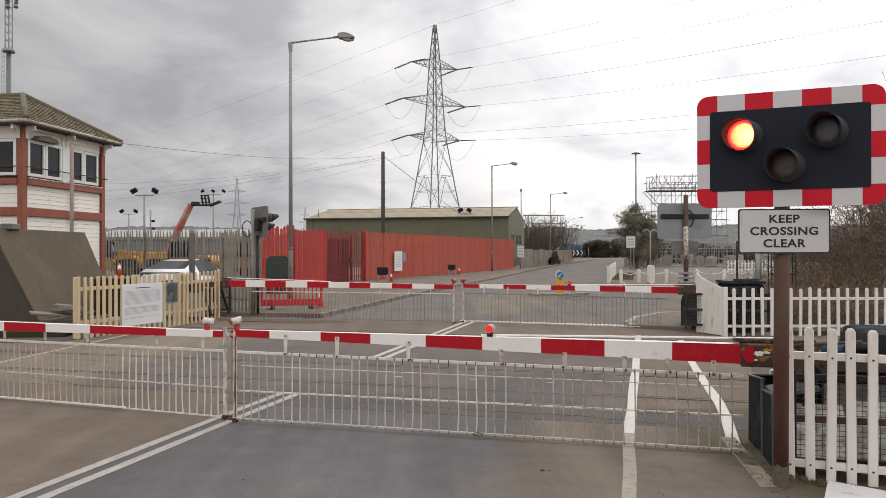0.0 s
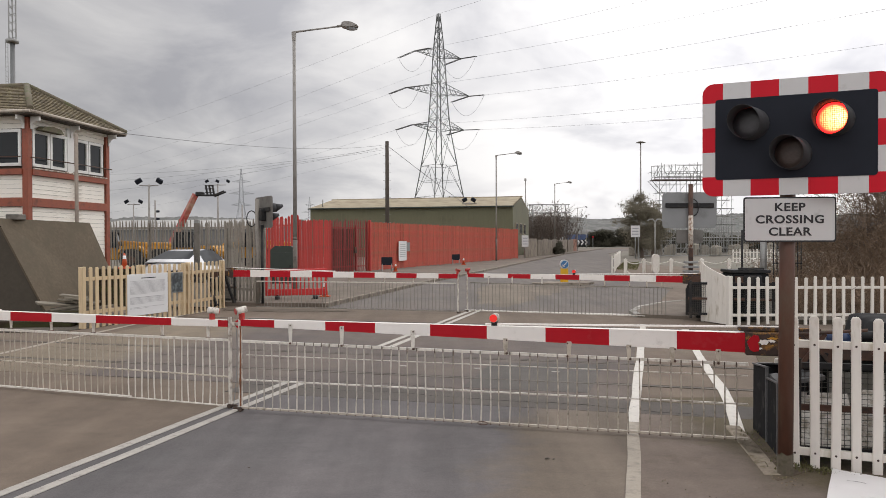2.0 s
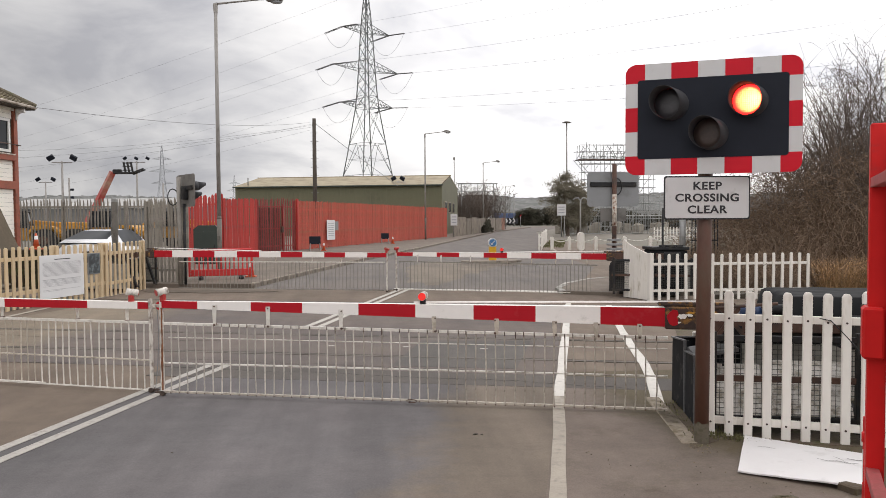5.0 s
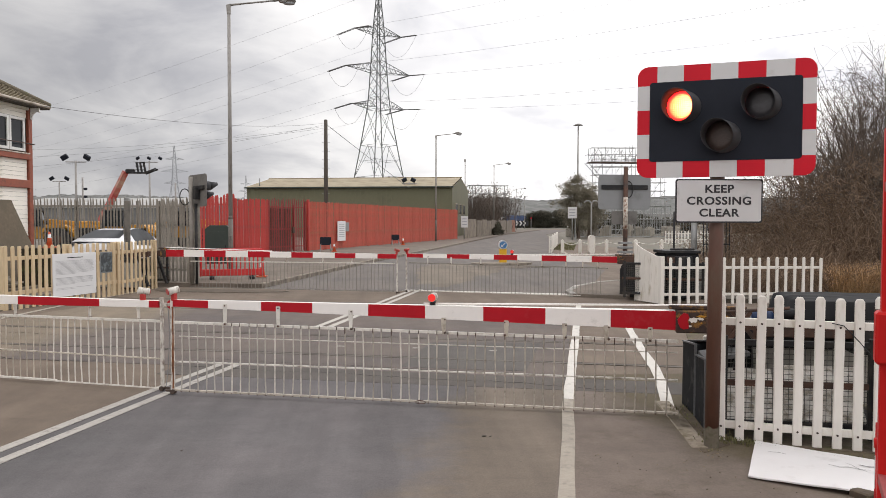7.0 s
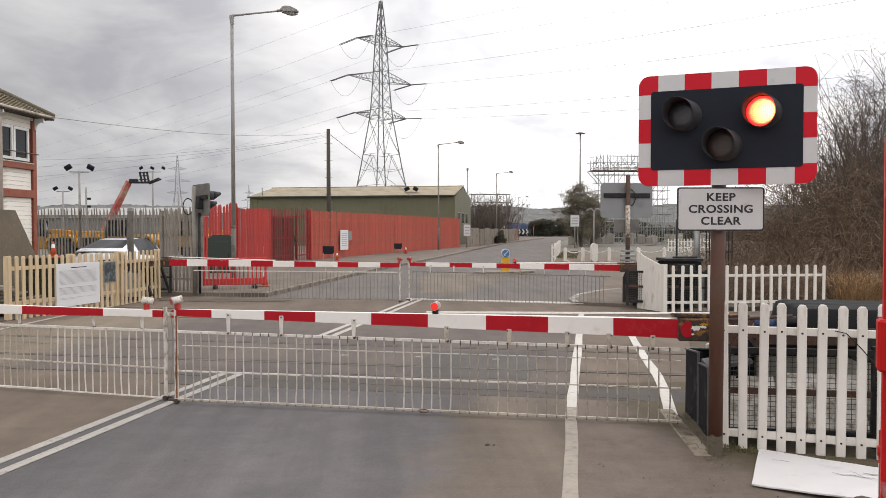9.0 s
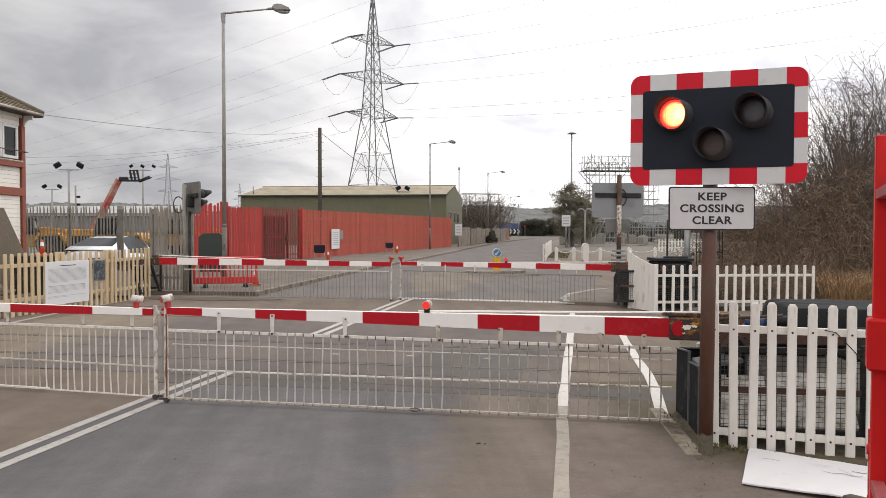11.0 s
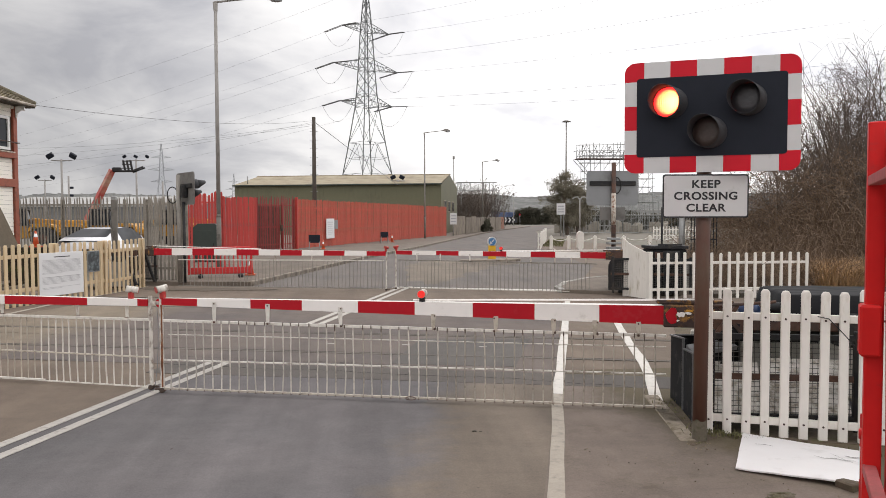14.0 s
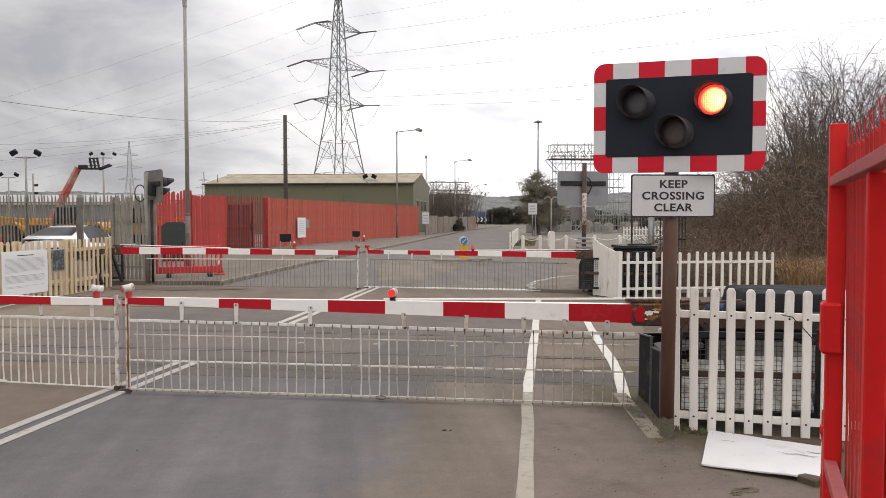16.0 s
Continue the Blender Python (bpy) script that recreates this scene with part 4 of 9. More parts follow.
    if lone:
        bm = bmesh.new()
        bar(bm, (-0.11, -0.018, top - 0.034), (-0.11, 0.0, top - 0.034), 0.040, seg=20)
        strip(bm, (-0.15, 0.003, top - 0.034), (0.0, 0.003, top - 0.034), 0.006, 0.03, mat=1)
        cable = bmesh.new()
        wire(cable, [(-0.075, -0.01, top - 0.02), (-0.088, -0.012, 0.62), (-0.082, -0.014, 0.40), (-0.068, -0.012, 0.20), (-0.055, 0, 0.05)], 0.0035, 5)
        part("tip_cable", cable, GREY_BACK, t, "thin grey cable hanging between the boom tips")
        part("tip_reflector", bm, [BOOM_RED, LEG_WHITE], t, "round red reflector at the boom tip")
    if leg:
        bm = bmesh.new()
        box(bm, (-0.017, 0, 0.465), (0.033, 0.027, 0.85), bevel=0.005)
        leg_ob = part("tip_leg", bm, LEG_WHITE, t, "chipped white leg at the boom tip")
        if near and not lone:
            bm = bmesh.new()
            lean_rng = random.Random(12)
            zs = [0.06 + 0.76 * k / 12 for k in range(13)]
            edge = [(-0.0145 + 0.008 * lean_rng.uniform(-0.6, 0.9) - 0.004 * (1 - z), z) for z in zs]
            solid(bm, edge + [(-0.0008, z) for z in zs[::-1]], 0.002, Matrix.Translation((0, -0.0142, 0)))
            part("rust_streak", bm, surface("orange_rust", (0.200, 0.075, 0.026), 0.85, grain=40, vary=0.35, stain=(0.075, 0.034, 0.020), stain_amount=0.5, stain_scale=6, bump=0.3), leg_ob, "orange rust along the edge of the leg")
        bm = bmesh.new()
        bar(bm, (-0.015, -0.024, 0.030), (-0.015, 0.024, 0.030), 0.023, seg=14)
        box(bm, (-0.055, 0, 0.036), (0.08, 0.016, 0.020), bevel=0.004)
        part("wheel", bm, WHEEL, t, "rusty rubber-tyred tip wheel")
    for s, lit in lamp_at:
        bm = bmesh.new()
        box(bm, (s, 0, top + 0.025), (0.05, 0.045, 0.075), bevel=0.01)
        stem = part("lamp_bracket", bm, RED_LAMP_DULL if not lit else BLACK, t)
        bm = bmesh.new()
        if lit:
            bar(bm, (s, -0.05, top + 0.068), (s, 0.06, top + 0.068), 0.036, seg=18)
        else:
            bar(bm, (s - 0.036, -0.046, top + 0.074), (s + 0.028, 0.030, top + 0.096), 0.035, 0.031, seg=18)
        part("lamp_housing", bm, LEG_WHITE if near else RED_LAMP_DULL, stem, "lamp housing")
        bm = bmesh.new()
        if lit:
            bar(bm, (s, -0.056, top + 0.068), (s, -0.0505, top + 0.068), 0.033, seg=18)
        else:
            bar(bm, (s - 0.0395, -0.0502, top + 0.0728), (s - 0.0362, -0.0462, top + 0.0740), 0.030, seg=18)
        part("lamp_lens", bm, RED_LAMP if lit else RED_LAMP_DULL, stem, "lit red lens" if lit else "dull red lens")
    return t


# bands of the booms, from the tip
BANDS = [0.352, 0.865, 1.348, 1.862, 2.37, 2.875, 3.40, 3.934, 4.45]
DN = Vector((0.9695, -0.2454))
near_butt = (-1.95 + DN.x * 4.95, 7.0 + DN.y * 4.95)
boom("barrier_near", (-1.95, 7.0), near_butt, BANDS, True, 0.063, 0.156, [(0.0, False), (2.43, True)],
     "lowered red and white barrier boom with white hanging skirt", 4.48)
boom("barrier_near", (-2.12, 7.15), (-2.12 - 0.941 * 5.6, 7.15 + 0.338 * 5.6), [0.106, 0.658, 1.618, 2.22, 2.81, 3.4, 3.95, 4.5], True, 0.064, 0.116, [(0.19, False)],
     "lowered red and white barrier boom with white hanging skirt", 4.5)
boom("barrier_far", (0.47, 16.8), (0.47 + 0.946 * 5.02, 16.8 - 0.325 * 5.02), [0.38, 0.936, 1.45, 2.0, 2.52, 3.05, 3.58, 4.11, 4.635], True, 0.085, 0.135, [(0.0, False), (2.4, True)],
     "far lowered red and white boom with thin skirt", 4.45)
boom("barrier_far", (0.215, 16.5), (0.215 - 0.986 * 5.44, 16.5 + 0.163 * 5.44), [0.97 * b + 0.085 for b in BANDS] + [4.88, 5.3], True, 0.10, 0.15, [(0.0, False)],
     "far lowered red and white boom with thin skirt", 4.75, tilt=0.8)


def barrier_machine(m, label, cover=True, bare=False):
    """The lifting gear: local x away from the road, y across, z up."""
    t = thing("barrier_machine", m, label, "barrier machine", "barrier machines")
    bm = bmesh.new()
    box(bm, (0.80, 0.10, 0.03), (1.2, 0.80, 0.06), bevel=0.01)
    part("plinth", bm, BLACK, t)
    for y in () if bare or cover else (-0.47, 0.47):
        bm = bmesh.new()
        solid(bm, [(0.0, 0.08), (0.30, 0.08), (0.42, 0.52), (0.30, 0.72), (0.10, 0.70), (0.0, 0.60)], 0.035, Matrix.Translation((0, y, 0)))
        part("side_plate", bm, BLACK, t, "black steel side plate")
    if bare:
        for y in (-0.45, 0.45):
            bm = bmesh.new()
            strip(bm, (0.05, y, 0.05), (0.30, y, 0.78), 0.06, 0.05)
            strip(bm, (0.62, y, 0.05), (0.30, y, 0.78), 0.06, 0.05)
            part("leg_frame", bm, BLACK, t)
        bm = bmesh.new()
        box(bm, (0.30, 0, 0.55), (0.20, 0.5, 0.28), bevel=0.02)
        part("motor", bm, BLACK, t)
    elif cover:
        bm = bmesh.new()
        strip(bm, (0.14, -0.30, 0.05), (0.34, -0.30, 0.78), 0.06, 0.06)
        part("arm_prop", bm, BLACK, t, "black slanting prop of the arm")
        bm = bmesh.new()
        box(bm, (0.62, 0.14, 0.72), (0.80, 0.60, 0.22), bevel=0.02)
        part("gear_cabinet", bm, BLACK, t)
        # pale leaning boards, added to stand in for the daylit ground behind the mesh
        for x0, x1, z0, z1 in ((0.06, 0.50, 0.13, 0.47), (0.52, 1.10, 0.15, 0.50)):
            bm = bmesh.new()
            box(bm, ((x0 + x1) / 2, -0.44, (z0 + z1) / 2), (x1 - x0, 0.02, (z1 - z0) * 1.3), Matrix.Rotation(radians(-38), 4, "X"), bevel=0.004)
            part("splash_board", bm, PALE_BOARD, t, "added pale board standing for lit ground behind the mesh")
        bm = bmesh.new()
        box(bm, (1.32, -0.66, 0.28), (0.34, 0.04, 0.48), bevel=0.01)
        part("side_board", bm, BLUE_BLACK, t, "blue-black plastic side board")
    else:
        bm = bmesh.new()
        solid(bm, [(0.10, 0.10), (0.14, 0.10), (0.14, 0.60), (0.10, 0.56)], 0.90)
        part("front_plate", bm, BLACK, t)
        bm = bmesh.new()
        box(bm, (0.75, 0.10, 0.66), (0.62, 0.56, 0.30), bevel=0.02)
        part("gear_cabinet", bm, BLACK, t)
    bm = bmesh.new()
    for y in (-0.30, 0.30):
        box(bm, (0.75, y, 0.79), (1.3, 0.05, 0.13), bevel=0.006)
    part("counterweight_arm", bm, RUST, t, "rusty counterweight arms")
    bm = bmesh.new()
    box(bm, (1.25, 0, 0.74), (0.34, 0.72, 0.26), bevel=0.015)
    part("counterweight", bm, BLACK, t)
    for x in (0.10, 0.62, 1.12, 1.6):
        bm = bmesh.new()
        box(bm, (x, -0.60, 0.40), (0.05, 0.04, 0.74), bevel=0.004)
        part("cage_post", bm, BLACK, t)
    for z in (0.12, 0.42, 0.72):
        bm = bmesh.new()
        box(bm, (0.85, -0.60, z), (1.6, 0.03, 0.045), bevel=0.003)
        part("cage_rail", bm, RUST if 0.2 < z < 0.6 else BLACK, t)
    bm = bmesh.new()
    for k in range(42):
        bar(bm, (0.08 + 0.037 * k, -0.585, 0.12), (0.08 + 0.037 * k, -0.585, 0.74), 0.0022, seg=4, caps=False)
    for k in range(17):
        bar(bm, (0.08, -0.585, 0.12 + 0.037 * k), (1.62, -0.585, 0.12 + 0.037 * k), 0.0022, seg=4, caps=False)
    part("wire_mesh", bm, MESH_WIRE, t, "galvanised wire mesh guard")
    bm = bmesh.new()
    box(bm, (0.95, 0.58, 0.31), (1.6, 0.05, 0.56), bevel=0.01)
    part("back_board", bm, CHAIN if cover else CONCRETE, t)
    if cover:
        bm = bmesh.new()
        bmesh.ops.create_grid(bm, x_segments=40, y_segments=24, size=0.5)
        for v in bm.verts:
            x, y = v.co.x, v.co.y
            edge = max(abs(x) * 2, abs(y) * 2) ** 40
            v.co = Vector((1.53 + x * 1.70, 0.12 + y * 0.9, 1.005 + 0.008 * noise.noise((x * 7, y * 7, 1)) - 0.17 * edge))
        geom = bmesh.ops.extrude_face_region(bm, geom=bm.faces[:])
        bmesh.ops.translate(bm, vec=(0, 0, -0.012), verts=[e for e in geom["geom"] if isinstance(e, bmesh.types.BMVert)])
        bmesh.ops.recalc_face_normals(bm, faces=bm.faces[:])
        for f in bm.faces:
            f.smooth = True
        part("cover", bm, COVER, t, "black plastic weather cover")
        bm = bmesh.new()
        bmesh.ops.create_uvsphere(bm, u_segments=14, v_segments=8, radius=0.08, matrix=Matrix.Translation((0.47, -0.18, 0.865)) @ Matrix.Diagonal((1.1, 0.9, 0.9, 1)))
        for f in bm.faces:
            f.smooth = True
        part("motor_cap", bm, BLUE, t, "blue motor cap")
        bm = bmesh.new()
        bar(bm, (0.56, -0.20, 0.90), (0.78, -0.20, 0.88), 0.045, seg=14)
        part("motor_body", bm, BLACK, t, "black motor casing")
        bm = bmesh.new()
        for p, q in (((0.16, -0.34, 0.66), (0.34, -0.34, 0.92)), ((0.20, -0.34, 0.92), (0.38, -0.34, 0.70))):
            strip(bm, p, q, 0.035, 0.03)
        bar(bm, (0.10, -0.36, 0.91), (0.62, -0.36, 0.955), 0.012, seg=8)
        part("link_arm", bm, RUST, t, "rusty crossed link arms")
    return t


def guard_panels():
    """Black weather panels leaning on the machine's road side."""
    t = thing("guard_panels", pose(0, 0, 0), "black plastic weather panels round the near barrier machine", "guard")
    dull = surface("dull_blue_black_panel", (0.015, 0.016, 0.018), 0.75, grain=10, vary=0.25, stain=(0.07, 0.068, 0.062), stain_amount=0.22, stain_scale=3, bump=0.2, spec=0.15)
    edge = surface("scuffed_panel_edge", (0.12, 0.12, 0.12), 0.6, grain=30, vary=0.3, bump=0.1)
    for a, b, h0, h1 in (((2.62, 6.32), (2.545, 5.86), 0.56, 0.60), ((2.54, 5.85), (2.455, 5.46), 0.52, 0.55), ((2.62, 6.33), (3.2, 6.24), 0.56, 0.56)):
        m = along((*a, 0.01), b)
        L = flat(a, b)
        bm = bmesh.new()
        solid(bm, [(0, 0), (L, 0), (L - 0.01, h1), (0.015, h0)], 0.03, m)
        part("panel", bm, dull, t)
        bm = bmesh.new()
        strip(bm, m @ Vector((L, -0.018, 0.01)), m @ Vector((L - 0.01, -0.018, h1)), 0.022, 0.012)
        strip(bm, m @ Vector((0.015, -0.018, h0)), m @ Vector((L - 0.01, -0.018, h1)), 0.020, 0.012)
        part("edge_strip", bm, edge, t)
    bm = bmesh.new()
    solid(bm, [(-0.02, 0.0), (0.30, 0.06), (0.30, 0.09), (-0.02, 0.03)], 0.36, pose(2.52, 5.68, 0.53, 0, 0, -14))
    part("lid", bm, edge, t, "scuffed tilted lid")


guard_panels()
machine = barrier_machine(pose(2.56, 5.93, 0.0, 0, 0, -14.2), "black steel barrier machine with rusty arms and mesh guard")
barrier_machine(pose(4.92, 15.28, 0.05, 0, 0, -19), "black steel barrier machine beside the far boom", cover=False)
barrier_machine(pose(-5.35, 17.95, 0.05, 0, 0, 170), "black steel barrier machine beside the cream fence", cover=False, bare=True)


# ---- crossing signals ----
AIM = -17  # the lamps look a little more towards the road than the board does


LAMP_L, LAMP_R = -0.262, 0.252


def lamp_unit(parent, x, z, hood_len=0.17):
    """A hooded lamp on the panel: local y points out of the panel's back."""
    bm = bmesh.new()
    n, r = 28, 0.112
    ring = []
    for k in range(n + 1):
        a = 2 * math.pi * k / n
        s = 0.5 + 0.5 * math.sin(a)
        out = 0.05 + hood_len * (0.35 + 0.65 * s ** 0.8)
        ring.append((a, out))
    for a, out in ring[:-1]:
        c, s = math.cos(a), math.sin(a)
        for rr, yy in ((r, 0.03), (r * 0.96, -out), (r * 0.942, -out), (r * 0.97, 0.03)):
            bm.verts.new((rr * c, yy, rr * s))
    bm.verts.ensure_lookup_table()
    for k in range(n):
        p, q = 4 * k, 4 * ((k + 1) % n)
        for j in range(3):
            bm.faces.new((bm.verts[p + j], bm.verts[q + j], bm.verts[q + j + 1], bm.verts[p + j + 1])).smooth = True
    bmesh.ops.recalc_face_normals(bm, faces=bm.faces[:])
    hood = part("lamp_hood", bm, HOOD, parent, "dark grey lamp hood")
    hood.matrix_basis = pose(x, -0.012, z, 0, 0, AIM)
    bm = bmesh.new()
    ring = [[bm.verts.new((rr * math.cos(2 * math.pi * k / n), -0.058, rr * math.sin(2 * math.pi * k / n))) for k in range(n)] for rr in (0.1060, 0.1032)]
    for k in range(n):
        bm.faces.new((ring[0][k], ring[0][(k + 1) % n], ring[1][(k + 1) % n], ring[1][k]))
    part("bezel", bm, HOOD, hood)
    return hood


def lens_disc(name, x, z, mats, parent, label):
    """A slightly domed disc with a front and a back face; its origin is its own centre."""
    bm = bmesh.new()
    edge = []
    rings, n = ((0.1025, 0.0), (0.06, 0.004), (0.03, 0.006)), 28
    for sign, mi in ((-1, 0), (1, 1)):
        prev = None
        for r, d in rings:
            row = [bm.verts.new((r * math.cos(2 * math.pi * k / n), sign * (0.003 + d), r * math.sin(2 * math.pi * k / n))) for k in range(n)]
            if prev:
                for k in range(n):
                    f = bm.faces.new((prev[k], prev[(k + 1) % n], row[(k + 1) % n], row[k]))
                    f.material_index, f.smooth = mi, True
            else:
                edge.append(row)
            prev = row
        f = bm.faces.new(prev)
        f.material_index = mi
    for k in range(n):
        f = bm.faces.new((edge[0][k], edge[0][(k + 1) % n], edge[1][(k + 1) % n], edge[1][k]))
        f.material_index = 1
    bmesh.ops.recalc_face_normals(bm, faces=bm.faces[:])
    ob = part(name, bm, mats, parent, label)
    ob.matrix_basis = pose(x - 0.017, -0.067, z, 0, 0, AIM)
    return ob


def striped_border(parent, w, h, border, corner):
    """Red and white blocks round the panel; the corner blocks are red and rounded."""
    y, d = -0.012, 0.006
    bw = (w - 2 * 0.135) / 5
    bh = (h - 2 * 0.135) / 3
    for sx in (-1, 1):
        for sz in (-1, 1):
            cx, cz = sx * (w / 2 - corner), sz * (h / 2 - corner)
            pts = [(sx * (w / 2 - 0.135), sz * h / 2), (sx * (w / 2 - 0.135), sz * (h / 2 - border)), (sx * (w / 2 - border), sz * (h / 2 - border)), (sx * (w / 2 - border), sz * (h / 2 - 0.135)), (sx * w / 2, sz * (h / 2 - 0.135))]
            for k in range(7):
                a = radians(90 * k / 6)
                pts.append((cx + sx * corner * math.cos(a), cz + sz * corner * math.sin(a)))
            bm = bmesh.new()
            solid(bm, pts, d, Matrix.Translation((0, y, 0)))
            part("border_block", bm, SIGN_RED, parent)
    for sz in (-1, 1):
        for k in range(5):
            bm = bmesh.new()
            box(bm, (-w / 2 + 0.135 + bw * (k + 0.5), y, sz * (h / 2 - border / 2)), (bw, d, border))
            part("border_block", bm, SIGN_WHITE if k % 2 == 0 else SIGN_RED, parent)
    for sx in (-1, 1):
        for k in range(3):
            bm = bmesh.new()
            box(bm, (sx * (w / 2 - border / 2), y, -h / 2 + 0.135 + bh * (k + 0.5)), (border, d, bh))
            part("border_block", bm, SIGN_WHITE if k % 2 == 0 else SIGN_RED, parent)


signal = thing("crossing_signal", pose(2.335, 5.10, 0), "tall crossing signal with red-white border and flashing red lamps", "traffic signal", "crossing signals")
bm = bmesh.new()
bar(bm, (-0.012, 0, 0.0), (0.006, 0, 2.5), 0.050, seg=20)
part("post", bm, POST_BROWN, signal, "brown weathered steel post")
bm = bmesh.new()
n = 20
for k in range(n):
    a, b = 2 * math.pi * k / n, 2 * math.pi * (k + 1) / n
    za, zb = (0.15 + 0.05 * noise.noise((2.2 * math.cos(w), 2.2 * math.sin(w), 3)) for w in (a, b))
    bm.faces.new([bm.verts.new((-0.011 + 0.0512 * math.cos(w), 0.0512 * math.sin(w), z)) for w, z in ((a, 0.0), (b, 0.0), (b, zb), (a, za))])
bmesh.ops.remove_doubles(bm, verts=bm.verts[:], dist=0.0005)
part("bare_base", bm, surface("weathered_grey_green_base", (0.125, 0.105, 0.075), 0.85, grain=20, vary=0.25, stain=(0.075, 0.070, 0.040), stain_amount=0.5, stain_scale=8, bump=0.2), signal, "weathered grey-green base of the post")
PW, PH = 1.16, 0.785
head = part("signal_head", bmesh.new(), SIGNAL_BLACK, signal)
head.matrix_basis = pose(0.005, -0.075, 2.317, 0, 0, -22.8)
bm = bmesh.new()
solid(bm, round_rect(PW, PH, 0.075), 0.018)
part("back_plate", bm, GREY_BACK, head)
bm = bmesh.new()
box(bm, (0, 0.035, 0.1), (0.9, 0.05, 0.05), bevel=0.005)
box(bm, (0, 0.035, -0.2), (0.9, 0.05, 0.05), bevel=0.005)
part("rear_channel", bm, GALV, head)
bm = bmesh.new()
solid(bm, round_rect(PW - 0.17, PH - 0.226, 0.02, 3), 0.016, Matrix.Translation((0, -0.0105, 0)))
part("black_panel", bm, SIGNAL_BLACK, head)
striped_border(head, PW, PH, 0.115, 0.075)
lamp_unit(head, LAMP_L, 0.098)
lamp_unit(head, LAMP_R, 0.098)
lamp_unit(head, 0.0, -0.118)
lens_left = lens_disc("lens", LAMP_L, 0.098, [LED_LIT, LENS_RED_OFF], head, "flashing red lens")
lens_right = lens_disc("lens", LAMP_R, 0.098, [LED_LIT, LENS_RED_OFF], head, "flashing red lens")
lens_disc("lens", 0.0, -0.118, [LENS_AMBER_OFF, LENS_AMBER_OFF], head, "unlit amber lens")

plate = thing("warning_plate", pose(2.318, 5.033, 1.757, 0, 0, -5), "white plate with black capitals fixed to the signal post", "sign")
bm = bmesh.new()
solid(bm, round_rect(0.605, 0.305, 0.018, 4), 0.006)
part("plate_rim", bm, INK, plate)
bm = bmesh.new()
solid(bm, round_rect(0.585, 0.285, 0.014, 4), 0.006, Matrix.Translation((0, -0.002, 0)))
part("plate_face", bm, SIGN_WHITE, plate, "dirty white plate face")
for text, z in (("KEEP", 0.081), ("CROSSING", -0.002), ("CLEAR", -0.085)):
    lettering(text, 0.0690, INK, plate, pose(0, -0.0062, z, 90, 0, 0) @ Matrix.Diagonal((1.27, 1.10, 1, 1)))
bm = bmesh.new()
box(bm, (0, 0.012, 0.06), (0.14, 0.02, 0.03))
box(bm, (0, 0.012, -0.08), (0.14, 0.02, 0.03))
part("clip", bm, GALV, plate)


def rear_signal(m, label):
    """A signal for the other approach, seen from behind; local -y is its face."""
    t = thing("crossing_signal", m, label, "traffic signal", "crossing signals")
    bm = bmesh.new()
    bar(bm, (0, 0, 0), (0, 0, 2.82), 0.05, seg=12)
    part("post", bm, RUST, t, "rusty peeling steel post")
    bm = bmesh.new()
    bar(bm, (0, 0, 1.45), (0, 0, 2.15), 0.0515, seg=12)
    part("paint_patch", bm, LEG_RUST, t, "peeling white paint on the post")
    bm = bmesh.new()
    solid(bm, round_rect(1.19, 0.755, 0.075), 0.02, Matrix.Translation((0, -0.08, 2.26)))
    part("back_plate", bm, GREY_BACK, t, "plain grey back of the signal board")
    bm = bmesh.new()
    box(bm, (0, -0.055, 2.37), (1.06, 0.05, 0.10), bevel=0.008)
    part("rear_channel", bm, BLACK, t, "black mounting channel")
    bm = bmesh.new()
    box(bm, (0, -0.07, 1.70), (0.59, 0.015, 0.29), bevel=0.004)
    part("lower_plate", bm, SIDE_GREY, t)
    bm = bmesh.new()
    for k in range(14):
        a, b = (radians(180 * j / 13 - 90) for j in (k, k + 1)) if k < 13 else (radians(90), radians(95))
        bar(bm, (-0.06 - 0.12 * math.cos(a), -0.03, 2.32 + 0.18 * math.sin(a)), (-0.06 - 0.12 * math.cos(b), -0.03, 2.32 + 0.18 * math.sin(b)), 0.012, seg=6)
    part("cable_loop", bm, RUBBER, t)
    bm = bmesh.new()
    for z in (0.95, 1.05, 1.15):
        box(bm, (0, 0.0, z), (0.30 - 0.04 * (z > 1.1), 0.16, 0.05), bevel=0.006)
    part("bell_bracket", bm, GALV, t)
    return t


rear_signal(pose(5.22, 15.9, 0.0, 0, 0, 184), "rusty crossing signal seen from behind with grey board")

side_signal = thing("crossing_signal", pose(-4.64, 18.45, 0.08, 0, 0, 124), "crossing signal turned side-on beside the red fence", "traffic signal", "crossing signals")
bm = bmesh.new()
bar(bm, (0, 0.1, 0), (0, 0.1, 2.6), 0.052, seg=12)
part("post", bm, surface("buff_grey_post", (0.225, 0.205, 0.178), 0.7, grain=14, vary=0.2, bump=0.1), side_signal, "grey steel post")
bm = bmesh.new()
bar(bm, (-0.06, 0.0, 0), (-0.06, 0.0, 1.95), 0.036, seg=12)
part("post_sleeve", bm, BLACK, side_signal, "dark rusty sleeve on the post")
bm = bmesh.new()
solid(bm, round_rect(1.15, 0.78, 0.075), 0.02, Matrix.Translation((-0.05, -0.055, 2.27)))
part("back_plate", bm, SIDE_GREY, side_signal)
bm = bmesh.new()
box(bm, (-0.05, -0.02, 2.33), (0.95, 0.06, 0.10), bevel=0.006)
box(bm, (-0.16, 0.02, 2.20), (0.16, 0.14, 0.30), bevel=0.02)
part("rear_channel", bm, BLACK, side_signal, "black mounting channel and box")
bm = bmesh.new()
